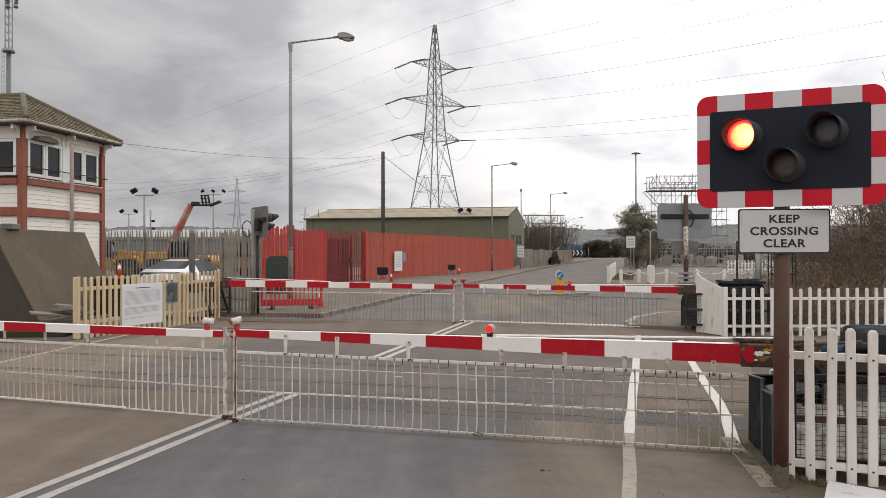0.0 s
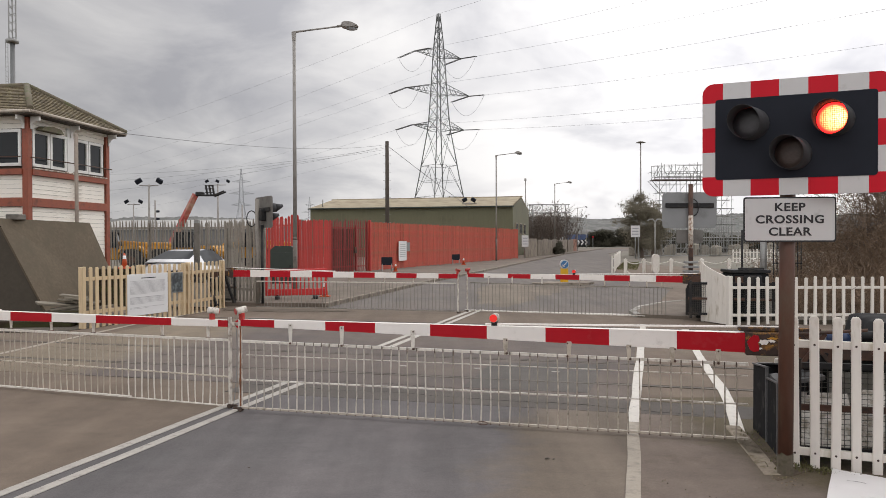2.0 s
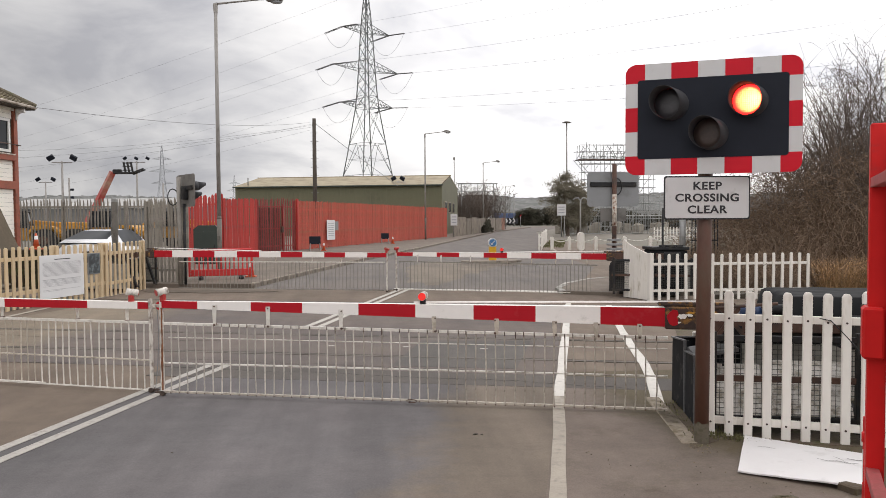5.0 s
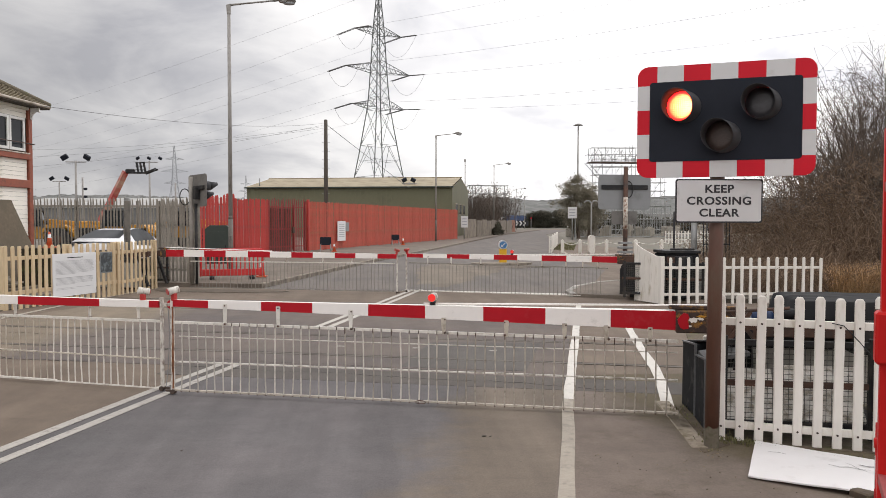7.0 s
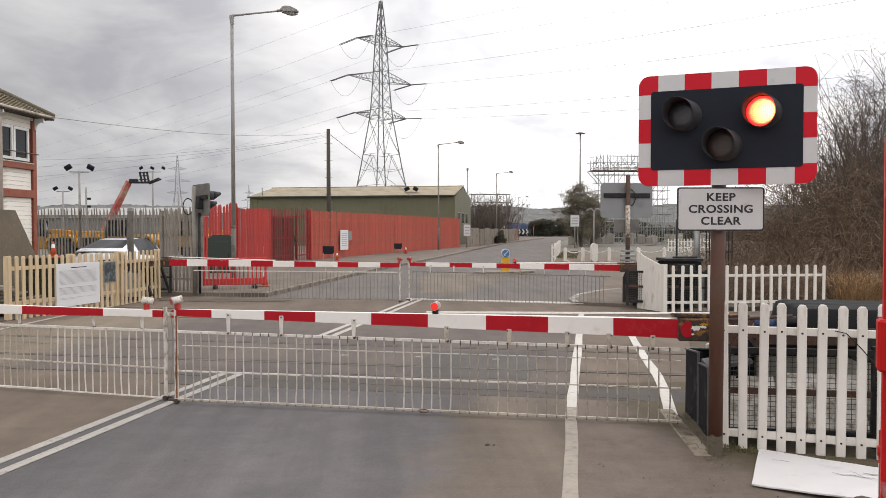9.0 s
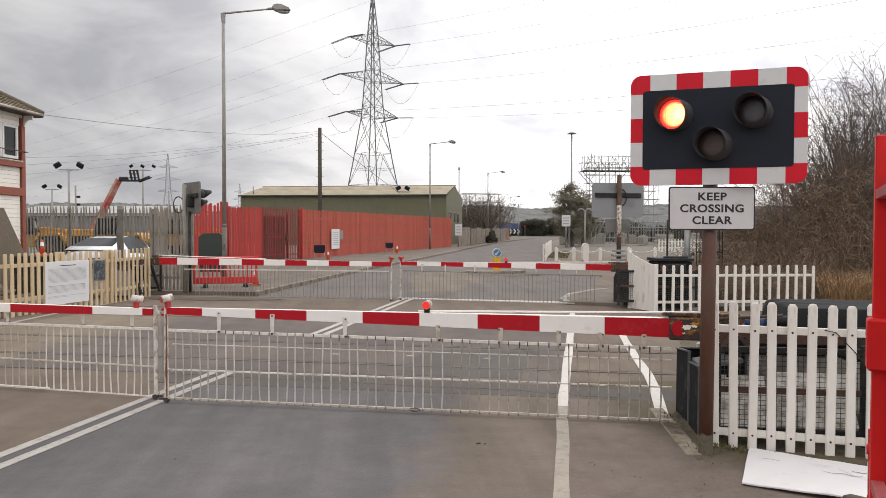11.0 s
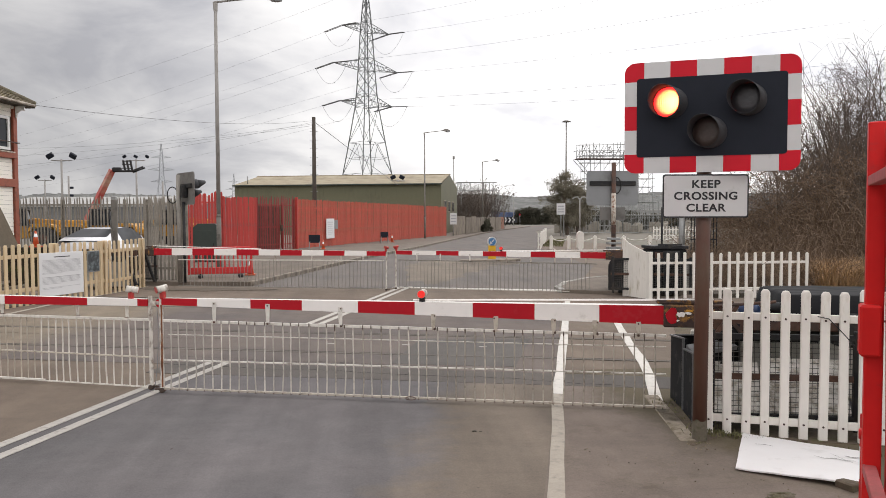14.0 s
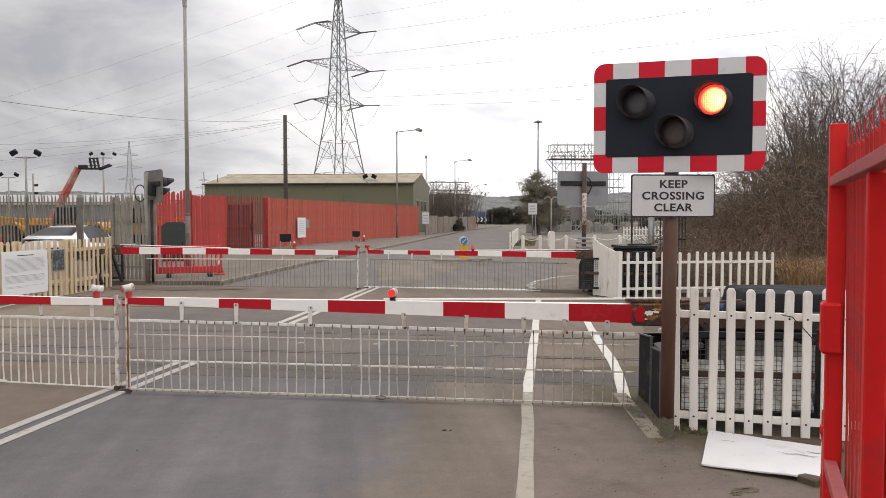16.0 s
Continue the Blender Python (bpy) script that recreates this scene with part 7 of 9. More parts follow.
flood_pole(-24.2, 60, 6.3, (-0.8, 0.9), "grey pole with two black floodlights")
flood_pole(-38.2, 90, 6.3, (-0.8, 0.9), "grey pole with two black floodlights")
flood_pole(-21.7, 70, 7.1, (-1.0, 0.0, 1.0), "grey pole with three small floodlights")
flood_pole(2.3, 76, 5.6, (-0.5, 0.4), "thin pole with two black floodlights by the shed")
t = thing("camera_pole", pose(-23.7, 60, 0), "slim pole with two surveillance cameras", "camera pole")
bm = bmesh.new()
bar(bm, (0, 0, 0), (0, 0, 5.0), 0.07, seg=8)
part("pole", bm, TRAFFIC_GREY, t)
for z in (4.1, 3.5):
    bm = bmesh.new()
    box(bm, (0.25, -0.1, z), (0.26, 0.16, 0.18), bevel=0.03)
    part("camera_body", bm, SIGNAL_BLACK, t)
for x, y, h in ((-25.0, 62, 4.0), (-14.4, 52, 4.2)):
    bm = bmesh.new()
    bar(bm, (0, 0, 0), (0, 0, h), 0.06, seg=8)
    single("slim_post", bm, TRAFFIC_GREY, pose(x, y, 0), "slim dark post in the yard", "post", "yard posts")

far_hall = thing("far_hall", along((-26.0, 112, 0), (-58.0, 117)), "long low grey industrial hall with a pale roof beyond the yard", "building")
HALL_ROOF = surface("pale_hall_roof", (0.36, 0.35, 0.33), 0.6, grain=1, vary=0.12, bump=0, piece=0.08)
HL, HW = 32.4, -22.0
bm = bmesh.new()
solid(bm, [(0, 0), (0, 3.5), (HW / 2, 5.1), (HW, 3.5), (HW, 0)], HL, pose(HL / 2, 0, 0, 0, 0, 90))
part("wall", bm, surface("dull_hall_cladding", (0.17, 0.17, 0.168), 0.7, grain=1, vary=0.12, bump=0), far_hall)
for y0, y1, z0, z1 in ((0.4, HW / 2, 3.55, 5.2), (HW - 0.4, HW / 2, 3.55, 5.2)):
    for k in range(10):
        bm = bmesh.new()
        x0, x1 = HL * k / 10 + 0.04 - 0.3 * (k == 0), HL * (k + 1) / 10 - 0.04 + 0.3 * (k == 9)
        vs = [bm.verts.new(p) for p in ((x0, y0, z0), (x1, y0, z0), (x1, y1, z1), (x0, y1, z1), (x0, y0, z0 + 0.18), (x1, y0, z0 + 0.18), (x1, y1, z1 + 0.18), (x0, y1, z1 + 0.18))]
        for q in ((0, 1, 2, 3), (4, 5, 6, 7), (0, 1, 5, 4), (1, 2, 6, 5), (2, 3, 7, 6), (3, 0, 4, 7)):
            bm.faces.new([vs[i] for i in q])
        bmesh.ops.recalc_face_normals(bm, faces=bm.faces[:])
        part("roof_sheet", bm, HALL_ROOF, far_hall)


def telehandler(m, label, raised):
    t = thing("telehandler", m, label, "telehandler", "yellow yard machines")
    bm = bmesh.new()
    solid(bm, [(-2.2, 0.95), (-1.9, 0.62), (1.9, 0.62), (2.2, 0.82), (2.3, 1.10), (1.5, 1.32), (0.75, 1.40), (-0.7, 1.42), (-0.9, 1.58), (-2.1, 1.60), (-2.35, 1.40)], 1.35)
    bmesh.ops.bevel(bm, geom=bm.edges[:], offset=0.05, segments=1, affect="EDGES")
    part("chassis", bm, YELLOW, t)
    for x in (-1.35, 1.35):
        bm = bmesh.new()
        solid(bm, [(x - 0.78, 0.95), (x - 0.62, 1.26), (x - 0.30, 1.40), (x + 0.30, 1.40), (x + 0.62, 1.26), (x + 0.78, 0.95), (x + 0.70, 0.95), (x + 0.5, 1.22), (x - 0.5, 1.22), (x - 0.70, 0.95)], 2.2)
        part("mudguard", bm, YELLOW, t)
    bm = bmesh.new()
    solid(bm, [(-0.62, 1.30), (0.66, 1.30), (0.50, 2.12), (-0.50, 2.12)], 0.92, Matrix.Translation((0, -0.4, 0)))
    cabin = part("cab", bm, GLASS_DARK, t, "dark glazed cab")
    for x in (-0.55, 0.6):
        for y in (-0.85, 0.05):
            bm = bmesh.new()
            strip(bm, (x * 1.08, y - 0.03, 1.2), (x * 0.87, y - 0.03, 2.12), 0.08, 0.08)
            part("cab_post", bm, HOOD, cabin)
    bm = bmesh.new()
    box(bm, (0.0, -0.4, 2.16), (1.15, 1.02, 0.08), bevel=0.03)
    part("cab_roof", bm, BLACK, cabin)
    for x in (-1.35, 1.35):
        for y in (-0.95, 0.95):
            bm = bmesh.new()
            bar(bm, (x, y - 0.2, 0.62), (x, y + 0.2, 0.62), 0.62, seg=22)
            w = part("wheel", bm, RUBBER, t)
            bm = bmesh.new()
            bar(bm, (x, y - 0.215, 0.62), (x, y + 0.215, 0.62), 0.24, seg=16)
            part("rim", bm, RUST, w)
    bm = bmesh.new()
    if raised:
        bar(bm, (-1.32, 0.35, 1.3), (0.24, 0.35, 4.40), 0.24, 0.19, seg=4)
        part("lower_arm", bm, BOOM_ARM, t, "faded orange-red telescopic arm")
        bm = bmesh.new()
        box(bm, (0.5, 0.35, 4.42), (0.5, 0.25, 0.26), bevel=0.05)
        part("arm_head", bm, BLACK, t)
        bm = bmesh.new()
        for x in (0.95, 1.15, 1.35):
            strip(bm, (x, 0.35, 4.40), (x - 0.10, 0.35, 4.95), 0.06, 0.10)
        for z in (4.5, 4.72, 4.9):
            strip(bm, (0.8, 0.35, z), (1.32, 0.35, z), 0.05, 0.05)
        box(bm, (1.0, 0.35, 4.34), (0.75, 0.4, 0.10), bevel=0.02)
        strip(bm, (1.3, 0.30, 4.32), (2.0, 0.2, 4.58), 0.05, 0.08)
        strip(bm, (1.3, 0.55, 4.28), (2.0, 0.5, 4.54), 0.05, 0.08)
        part("fork_carriage", bm, BLACK, t, "black fork carriage")
    else:
        box(bm, (0.2, 0.35, 1.58), (4.6, 0.32, 0.34), Matrix.Rotation(radians(5), 4, "Y"), bevel=0.04)
        box(bm, (2.55, 0.35, 1.15), (0.22, 0.4, 0.75), bevel=0.05)
        part("lower_arm", bm, YELLOW, t)


telehandler(pose(-19.2, 42, 0, 0, 0, 12), "yellow telehandler parked behind the fence", False)
telehandler(pose(-15.0, 43, 0, 0, 0, -3), "yellow telehandler with its arm raised", True)
telehandler(pose(-11.8, 46, 0, 0, 0, -25), "yellow telehandler parked behind the fence", False)


def car(m, paint, label):
    """A low coupe; local x forward."""
    t = thing("car", m, label, "car", "white cars")
    body = bmesh.new()
    rows = ((-2.30, 0.45, 0.86, 0.70), (-2.20, 0.28, 1.10, 0.84), (-1.2, 0.25, 1.12, 0.94), (0.0, 0.22, 1.04, 0.95), (1.2, 0.22, 0.94, 0.93), (1.9, 0.25, 0.74, 0.84), (2.25, 0.38, 0.58, 0.68))
    rings = []
    for x, z0, z1, w in rows:
        rings.append([body.verts.new(p) for p in ((x, -w, z0), (x, -w - 0.02, (z0 + z1) / 2), (x, -w * 0.92, z1), (x, w * 0.92, z1), (x, w + 0.02, (z0 + z1) / 2), (x, w, z0))])
    for a, b in zip(rings, rings[1:]):
        for k in range(6):
            body.faces.new((a[k], a[(k + 1) % 6], b[(k + 1) % 6], b[k])).smooth = True
    body.faces.new(rings[0]), body.faces.new(rings[-1])
    bmesh.ops.recalc_face_normals(body, faces=body.faces[:])
    shell = part("body", body, paint, t)
    round_off = shell.modifiers.new("rounding", "SUBSURF")
    round_off.levels = round_off.render_levels = 2
    rows = ((-2.15, 1.06, 0.70, 0.98), (-1.90, 1.16, 0.64, 1.0), (-0.95, 1.405, 0.53, 1.0), (-0.3, 1.45, 0.53, 0.98), (0.35, 1.40, 0.55, 0.96), (0.95, 1.18, 0.62, 0.94), (1.45, 0.94, 0.68, 0.90))
    cabin = bmesh.new()
    rings = [[cabin.verts.new(p) for p in ((x, -0.82, zb - 0.08), (x, -w, z), (x, w, z), (x, 0.82, zb - 0.08))] for x, z, w, zb in rows]
    for i, (a, b) in enumerate(zip(rings, rings[1:])):
        for k, mi in ((0, 1), (1, 0), (2, 1)):
            if k == 1 and i in (1, 4, 5):
                mi = 1
            if k != 1 and i in (0, 1, 5):
                mi = 0
            f = cabin.faces.new((a[k], a[k + 1], b[k + 1], b[k]))
            f.material_index, f.smooth = mi, True
    bmesh.ops.recalc_face_normals(cabin, faces=cabin.faces[:])
    part("cabin", cabin, [paint, CAR_GLASS], t, "cabin with tinted glass")
    for x in (-1.35, 1.38):
        for y in (-0.84, 0.84):
            bm = bmesh.new()
            bar(bm, (x, y - 0.1, 0.33), (x, y + 0.1, 0.33), 0.33, seg=24)
            w = part("wheel", bm, RUBBER, t)
            bm = bmesh.new()
            bar(bm, (x, y - 0.108, 0.33), (x, y + 0.108, 0.33), 0.22, seg=20)
            part("rim", bm, GALV, w)
    for y in (-0.6, 0.6):
        bm = bmesh.new()
        box(bm, (-2.2, y, 0.78), (0.08, 0.35, 0.09), bevel=0.01)
        part("tail_light", bm, RED_LAMP_DULL, t)
    return t


car(pose(-8.80, 25.6, -0.09, 0, 0, 87), CAR_WHITE, "white low coupe parked before the grey fence")
far_car = car(pose(128, 172, 0, 0, 0, 180), CAR_WHITE, "small white car driving along the far road")


# ---- beyond the crossing, road side ----
bollard = thing("keep_left_bollard", pose(4.36, 27.6, 0.0) @ Matrix.Diagonal((0.82, 0.82, 0.82, 1)), "yellow traffic island bollard with a blue arrow disc", "bollard")
bm = bmesh.new()
solid(bm, [(-0.17, 0.06), (0.17, 0.06), (0.16, 0.72), (-0.16, 0.72)], 0.2)
part("body", bm, BOLLARD_YELLOW, bollard)
bm = bmesh.new()
solid(bm, round_rect(0.40, 0.42, 0.19, 8), 0.20, Matrix.Translation((0, 0, 0.90)))
part("head", bm, SIGN_WHITE, bollard)
bm = bmesh.new()
bar(bm, (0, -0.115, 0.90), (0, -0.10, 0.90), 0.165, seg=24)
disc = part("arrow_disc", bm, SIGN_BLUE, bollard, "blue disc with white arrow")
bm = bmesh.new()
strip(bm, (0.09, -0.12, 0.99), (-0.07, -0.12, 0.83), 0.006, 0.04)
solid(bm, [(-0.10, 0.80), (0.02, 0.80), (-0.10, 0.92)], 0.006, Matrix.Translation((0, -0.12, 0)))
part("arrow", bm, SIGN_WHITE, disc)
bm = bmesh.new()
pts = [(1.2 * math.cos(radians(a)), 0.65 * math.sin(radians(a))) for a in range(0, 360, 20)]
slab(bm, pts, 0, 0.08)
island = single("traffic_island", bm, KERB_DARK, pose(4.3, 27.5, 0, 0, 0, 12), "low concrete traffic island with worn kerb", "traffic island", kind="structure")
bm = bmesh.new()
rng = random.Random(23)
slab(bm, [(1.5 * math.cos(radians(a)) * rng.uniform(0.8, 1.15), 0.42 * math.sin(radians(a)) * rng.uniform(0.7, 1.2)) for a in range(0, 360, 12)], 0, 0.005)
single("dirt_patch", bm, surface("dark_brown_road_patch", (0.105, 0.082, 0.060), 0.95, grain=12, vary=0.3, bump=0.4), pose(-3.9, 17.35, 0.004, 0, 0, -8), "dark ragged patch under the far boom", "dirt", kind="structure")
def dirt_spread(outline, wobble, z, material, label, seed):
    """Dust and washed-up dirt with a ragged edge on the road."""
    pts = []
    for (ax, ay), (bx, by) in zip(outline, outline[1:] + outline[:1]):
        for k in range(9):
            f = k / 9
            x, y = ax + (bx - ax) * f, ay + (by - ay) * f
            pts.append((x + wobble * noise.noise((x * 1.7, y * 1.7, seed)), y + 3 * wobble * noise.noise((x * 2.3, y * 1.1, seed + 9))))
    mx, my = sum(p[0] for p in pts) / len(pts), sum(p[1] for p in pts) / len(pts)
    bm = bmesh.new()
    c = bm.verts.new((mx, my, z))
    ring = [bm.verts.new((x, y, z - 0.002)) for x, y in pts]
    for k in range(len(ring)):
        bm.faces.new((c, ring[k], ring[(k + 1) % len(ring)]))
    bmesh.ops.recalc_face_normals(bm, faces=bm.faces[:])
    for f in bm.faces:
        if f.normal.z < 0:
            f.normal_flip()
    single("dirt_patch", bm, material, None, label, "dirt", kind="structure")


dirt_spread([(0.75, 19.0), (0.9, 22.5), (1.25, 26.5), (2.3, 28.4), (3.2, 27.0), (4.2, 24.8), (3.2, 22.2), (2.0, 19.2), (1.3, 18.1)], 0.30, 0.010, asphalt("dusty_road", (0.178, 0.148, 0.116), (0.138, 0.112, 0.088), streak=0.12), "pale brown dust on the far road", 4)
dirt_spread([(2.7, 26.2), (3.6, 26.9), (5.0, 26.7), (5.9, 26.0), (4.6, 25.2), (3.4, 25.3)], 0.22, 0.016, surface("brown_road_dirt", (0.110, 0.086, 0.064), 0.95, grain=12, vary=0.35, stain=(0.16, 0.13, 0.10), stain_amount=0.5, stain_scale=2, bump=0.4), "brown dirt washed up before the traffic island", 14)


def chain_posts():
    xs = [9.02, 9.94, 11.33, 12.86, 14.25, 15.6, 17.0, 18.4]
    bm = bmesh.new()
    solid(bm, [(-0.075, 0), (0.075, 0), (0.075, 0.66), (0, 0.72), (-0.075, 0.66)], 0.13)
    me = mesh_of("post", bm, WHITE_WOOD)
    t = thing("chain_fence", pose(xs[0], 37.5, 0), "low white posts linked by a slack white chain", "chain fence")
    for x in xs:
        piece("post", me, t, pose(x - xs[0], 0, 0))
    for a, b in zip(xs, xs[1:]):
        bm = bmesh.new()
        wire(bm, sagging((a - xs[0], 0, 0.6), (b - xs[0], 0, 0.6), 0.16, 10), 0.028, 5)
        part("chain", bm, CHAIN, t)


chain_posts()
bm = bmesh.new()
solid(bm, round_rect(0.32, 0.94, 0.15, 6), 0.28, Matrix.Translation((0, 0, 0.46)))
single("white_bollard", bm, WHITE_WOOD, pose(10.45, 37.2, 0), "stout white bollard with a rounded top", "bollard")
paling_fence("white_railing", (8.42, 37.4), (12.5, 53.5), 31, 0.10, 0.86, WHITE_WOOD, "white low paling railing beside the road", (0.25, 0.7), 0.06, bolt=False, posts=(0, 0.33, 0.66, 1))


paling_fence("white_railing", (21.2, 55.0), (25.5, 55.6), 17, 0.11, 0.95, WHITE_WOOD, "white low paling railing across the yard", (0.25, 0.72), 0.06, bolt=False)


def concrete_blocks():
    rng = random.Random(11)
    for k in range(30):
        w, h = rng.uniform(0.4, 0.9), rng.uniform(0.5, 1.35)
        x, y = 19.4 + 0.55 * k + rng.uniform(-0.4, 0.4), rng.uniform(76, 83)
        bm = bmesh.new()
        box(bm, (0, 0, h / 2), (w, rng.uniform(0.5, 0.9), h), bevel=0.06)
        if rng.random() < 0.5:
            box(bm, (rng.uniform(-0.2, 0.2), 0, h * 0.85), (w * 0.6, 0.5, h * 0.5), bevel=0.05)
        single("concrete_block", bm, BLOCK_TAN, pose(x, y, 0, 0, 0, rng.uniform(-30, 30)), "pale weathered concrete block in the compound", "concrete block", "concrete blocks")


concrete_blocks()


def mesh_panels():
    t = thing("site_fence", pose(16.0, 62, 0), "grey temporary mesh fence round the compound", "fence")
    pts = [(0, 0), (2.0, 8.0), (4.0, 12.0), (20.0, 13.0)]
    for a, b in zip(pts, pts[1:]):
        n = max(1, int(flat(a, b) / 2.6))
        for k in range(n):
            p, q = Vector((*a, 0)).lerp(Vector((*b, 0)), k / n), Vector((*a, 0)).lerp(Vector((*b, 0)), (k + 1) / n)
            bm = bmesh.new()
            for z in (0.12, 1.9):
                bar(bm, p + Vector((0, 0, z)), q + Vector((0, 0, z)), 0.045, seg=6)
            for e in (p, q):
                bar(bm, e, e + Vector((0, 0, 1.95)), 0.035, seg=6)
            for j in range(1, 16):
                e = p.lerp(q, j / 16)
                bar(bm, e + Vector((0, 0, 0.12)), e + Vector((0, 0, 1.9)), 0.013, seg=4, caps=False)
            part("mesh_panel", bm, GALV, t)


mesh_panels()


def scaffold(m, cells, storeys, width, label, deck_from=None):
    """A tube scaffold of bays and lifts with a cantilevered top lift."""
    t = thing("scaffold", m, label, "scaffold", "scaffold towers")
    rng = random.Random(4)
    r = 0.036
    bays = []
    for i in range(cells[0] + 1):
        for j in (0, 1):
            bays.append((i * width, j * 1.5))
    for x, y in bays:
        bm = bmesh.new()
        bar(bm, (x, y, 0), (x, y, storeys * 1.9), r, seg=5)
        part("standard", bm, GALV, t)
    bm = bmesh.new()
    for k in range(1, storeys + 1):
        z = k * 1.9 - 0.3
        for j in (0, 1):
            bar(bm, (-0.3, j * 1.5, z), (cells[0] * width + 0.3, j * 1.5, z), r, seg=5)
            bar(bm, (-0.3, j * 1.5, z - 0.9), (cells[0] * width + 0.3, j * 1.5, z - 0.9), r, seg=5)
        for i in range(cells[0] + 1):
            bar(bm, (i * width, -0.2, z), (i * width, 1.7, z), r, seg=5)
        for i in range(cells[0]):
            if rng.random() < 0.8:
                bar(bm, (i * width, 0, z - 1.7), ((i + 1) * width, 0, z), r * 0.9, seg=5)
    part("tube_bracing", bm, GALV, t, "horizontal and diagonal scaffold tubes")
    return t


scaffold(pose(24.9, 86, 0, 0, 0, 2), (8, 1), 2, 1.12, "dense tube scaffold among concrete blocks")
sc = scaffold(pose(25.2, 88, 0, 0, 0, 0), (7, 1), 5, 1.22, "tall tube scaffold carrying an overhanging platform")
bm = bmesh.new()
rng = random.Random(12)
for y in (0, 1.5):
    for z in (8.9, 9.75, 10.55):
        bar(bm, (-0.6, y, z), (5.5, y, z + rng.uniform(-0.12, 0.12)), 0.034, seg=5)
    for k in range(8):
        x = -0.6 + 0.85 * k
        bar(bm, (x, y, 8.7), (x + rng.uniform(-0.1, 0.1), y, 10.6 + rng.uniform(-0.1, 0.35)), 0.034, seg=5)
        if k < 7:
            flip = rng.random() < 0.5
            bar(bm, (x, y, 8.9 if flip else 10.5), (x + 0.9, y, 10.5 if flip else 8.9), 0.034, seg=5)
    bar(bm, (-1.0, y, 8.8), (1.2, y, 6.4), 0.042, seg=5)
for k in range(8):
    bar(bm, (-0.9 + 0.9 * k, -0.2, 9.75), (-0.9 + 0.9 * k, 1.7, 9.75), 0.036, seg=5)
part("platform_frame", bm, GALV, sc)
bm = bmesh.new()
box(bm, (2.4, 0.75, 8.80), (6.4, 1.6, 0.10), bevel=0.02)
part("platform_deck", bm, RUST, sc, "dark platform deck")
gan = thing("sign_gantry", pose(12.4, 108, 0, 0, 0, 3), "grey lattice gantry behind the shed", "gantry")
bm = bmesh.new()
for z in (5.7, 6.9):
    for y in (0, 1.2):
        bar(bm, (-0.5, y, z), (5.5, y, z), 0.055, seg=5)
for k in range(7):
    bar(bm, (-0.4 + 0.95 * k, 0, 5.7), (-0.4 + 0.95 * k, 0, 7.0), 0.04, seg=5)
    if k % 3 == 1:
        bar(bm, (-0.4 + 0.95 * k, 0, 5.7), (0.55 + 0.95 * k, 0, 6.9), 0.03, seg=5)
part("truss", bm, GALV, gan)
for x in (0.2, 5.0):
    bm = bmesh.new()
    bar(bm, (x, 0.6, 0), (x, 0.6, 6.9), 0.07, seg=8)
    part("leg", bm, GALV, gan)

mast = thing("high_mast_light", pose(28.7, 110, 0), "tall slim lighting mast with a ring head", "lighting mast")
bm = bmesh.new()
bar(bm, (0, 0, 0), (0, 0, 16.2), 0.16, 0.09, seg=10)
part("column", bm, TRAFFIC_GREY, mast)
bm = bmesh.new()
bar(bm, (0, 0, 16.1), (0, 0, 16.35), 0.75, 0.2, seg=14)
part("lamp_ring", bm, TRAFFIC_GREY, mast)
for x, y, h in ((11.0, 104, 10.2), (30, 160, 7.0)):
    bm = bmesh.new()
    bar(bm, (0, 0, 0), (0, 0, h), 0.09, 0.06, seg=8)
    box(bm, (0, 0, h), (0.28, 0.25, 0.40), bevel=0.05)
    single("camera_mast", bm, TRAFFIC_GREY, pose(x, y, 0), "slim distant pole with a small head", "pole", "distant poles")

# far-off road furniture
hoarding = thing("boundary_wall", along((6.9, 66, 0.08), (17.5, 103)), "rough boarded boundary wall along the footway", "wall")
bm = bmesh.new()
rng = random.Random(9)
n = 11
for k in range(n):
    L = flat((6.9, 66), (17.5, 103)) / n
    box(bm, (L * (k + 0.5), rng.gauss(0, 0.03), 0.85 + rng.gauss(0, 0.05)), (L * 0.985, 0.1, 1.7 + rng.gauss(0, 0.06)))
part("boards", bm, surface("rough_brown_boarding", (0.20, 0.165, 0.128), 0.9, grain=2, vary=0.25, stain=(0.11, 0.09, 0.07), stain_amount=0.4, stain_scale=0.5, bump=0, island=0.12), hoarding)
bm = bmesh.new()
box(bm, (0, 0, 0.9), (4.5, 0.15, 1.8), bevel=0.02)
single("red_hoarding", bm, BRICK_FAR, along((18.5, 108, 0.05), (24, 126)), "dull red hoarding at the bend of the road", "hoarding")


def road_sign(m, w, h, top, material, label, bars=True):
    t = thing("road_sign", m, label, "road sign", "road signs")
    bm = bmesh.new()
    box(bm, (0, 0, top - h / 2), (w, 0.03, h), bevel=0.01)
    part("panel", bm, material, t)
    if bars:
        bm = bmesh.new()
        for k in range(3):
            box(bm, (0, -0.02, top - h * (0.25 + 0.25 * k)), (w * 0.7, 0.01, h * 0.08))
        part("print_bars", bm, INK_GREY, t)
    bm = bmesh.new()
    for s in ((-0.3, 0.3) if w > 0.8 else (0,)):
        bar(bm, (s * w, 0.05, 0), (s * w, 0.05, top), 0.05, seg=8)
    part("posts", bm, GALV, t)


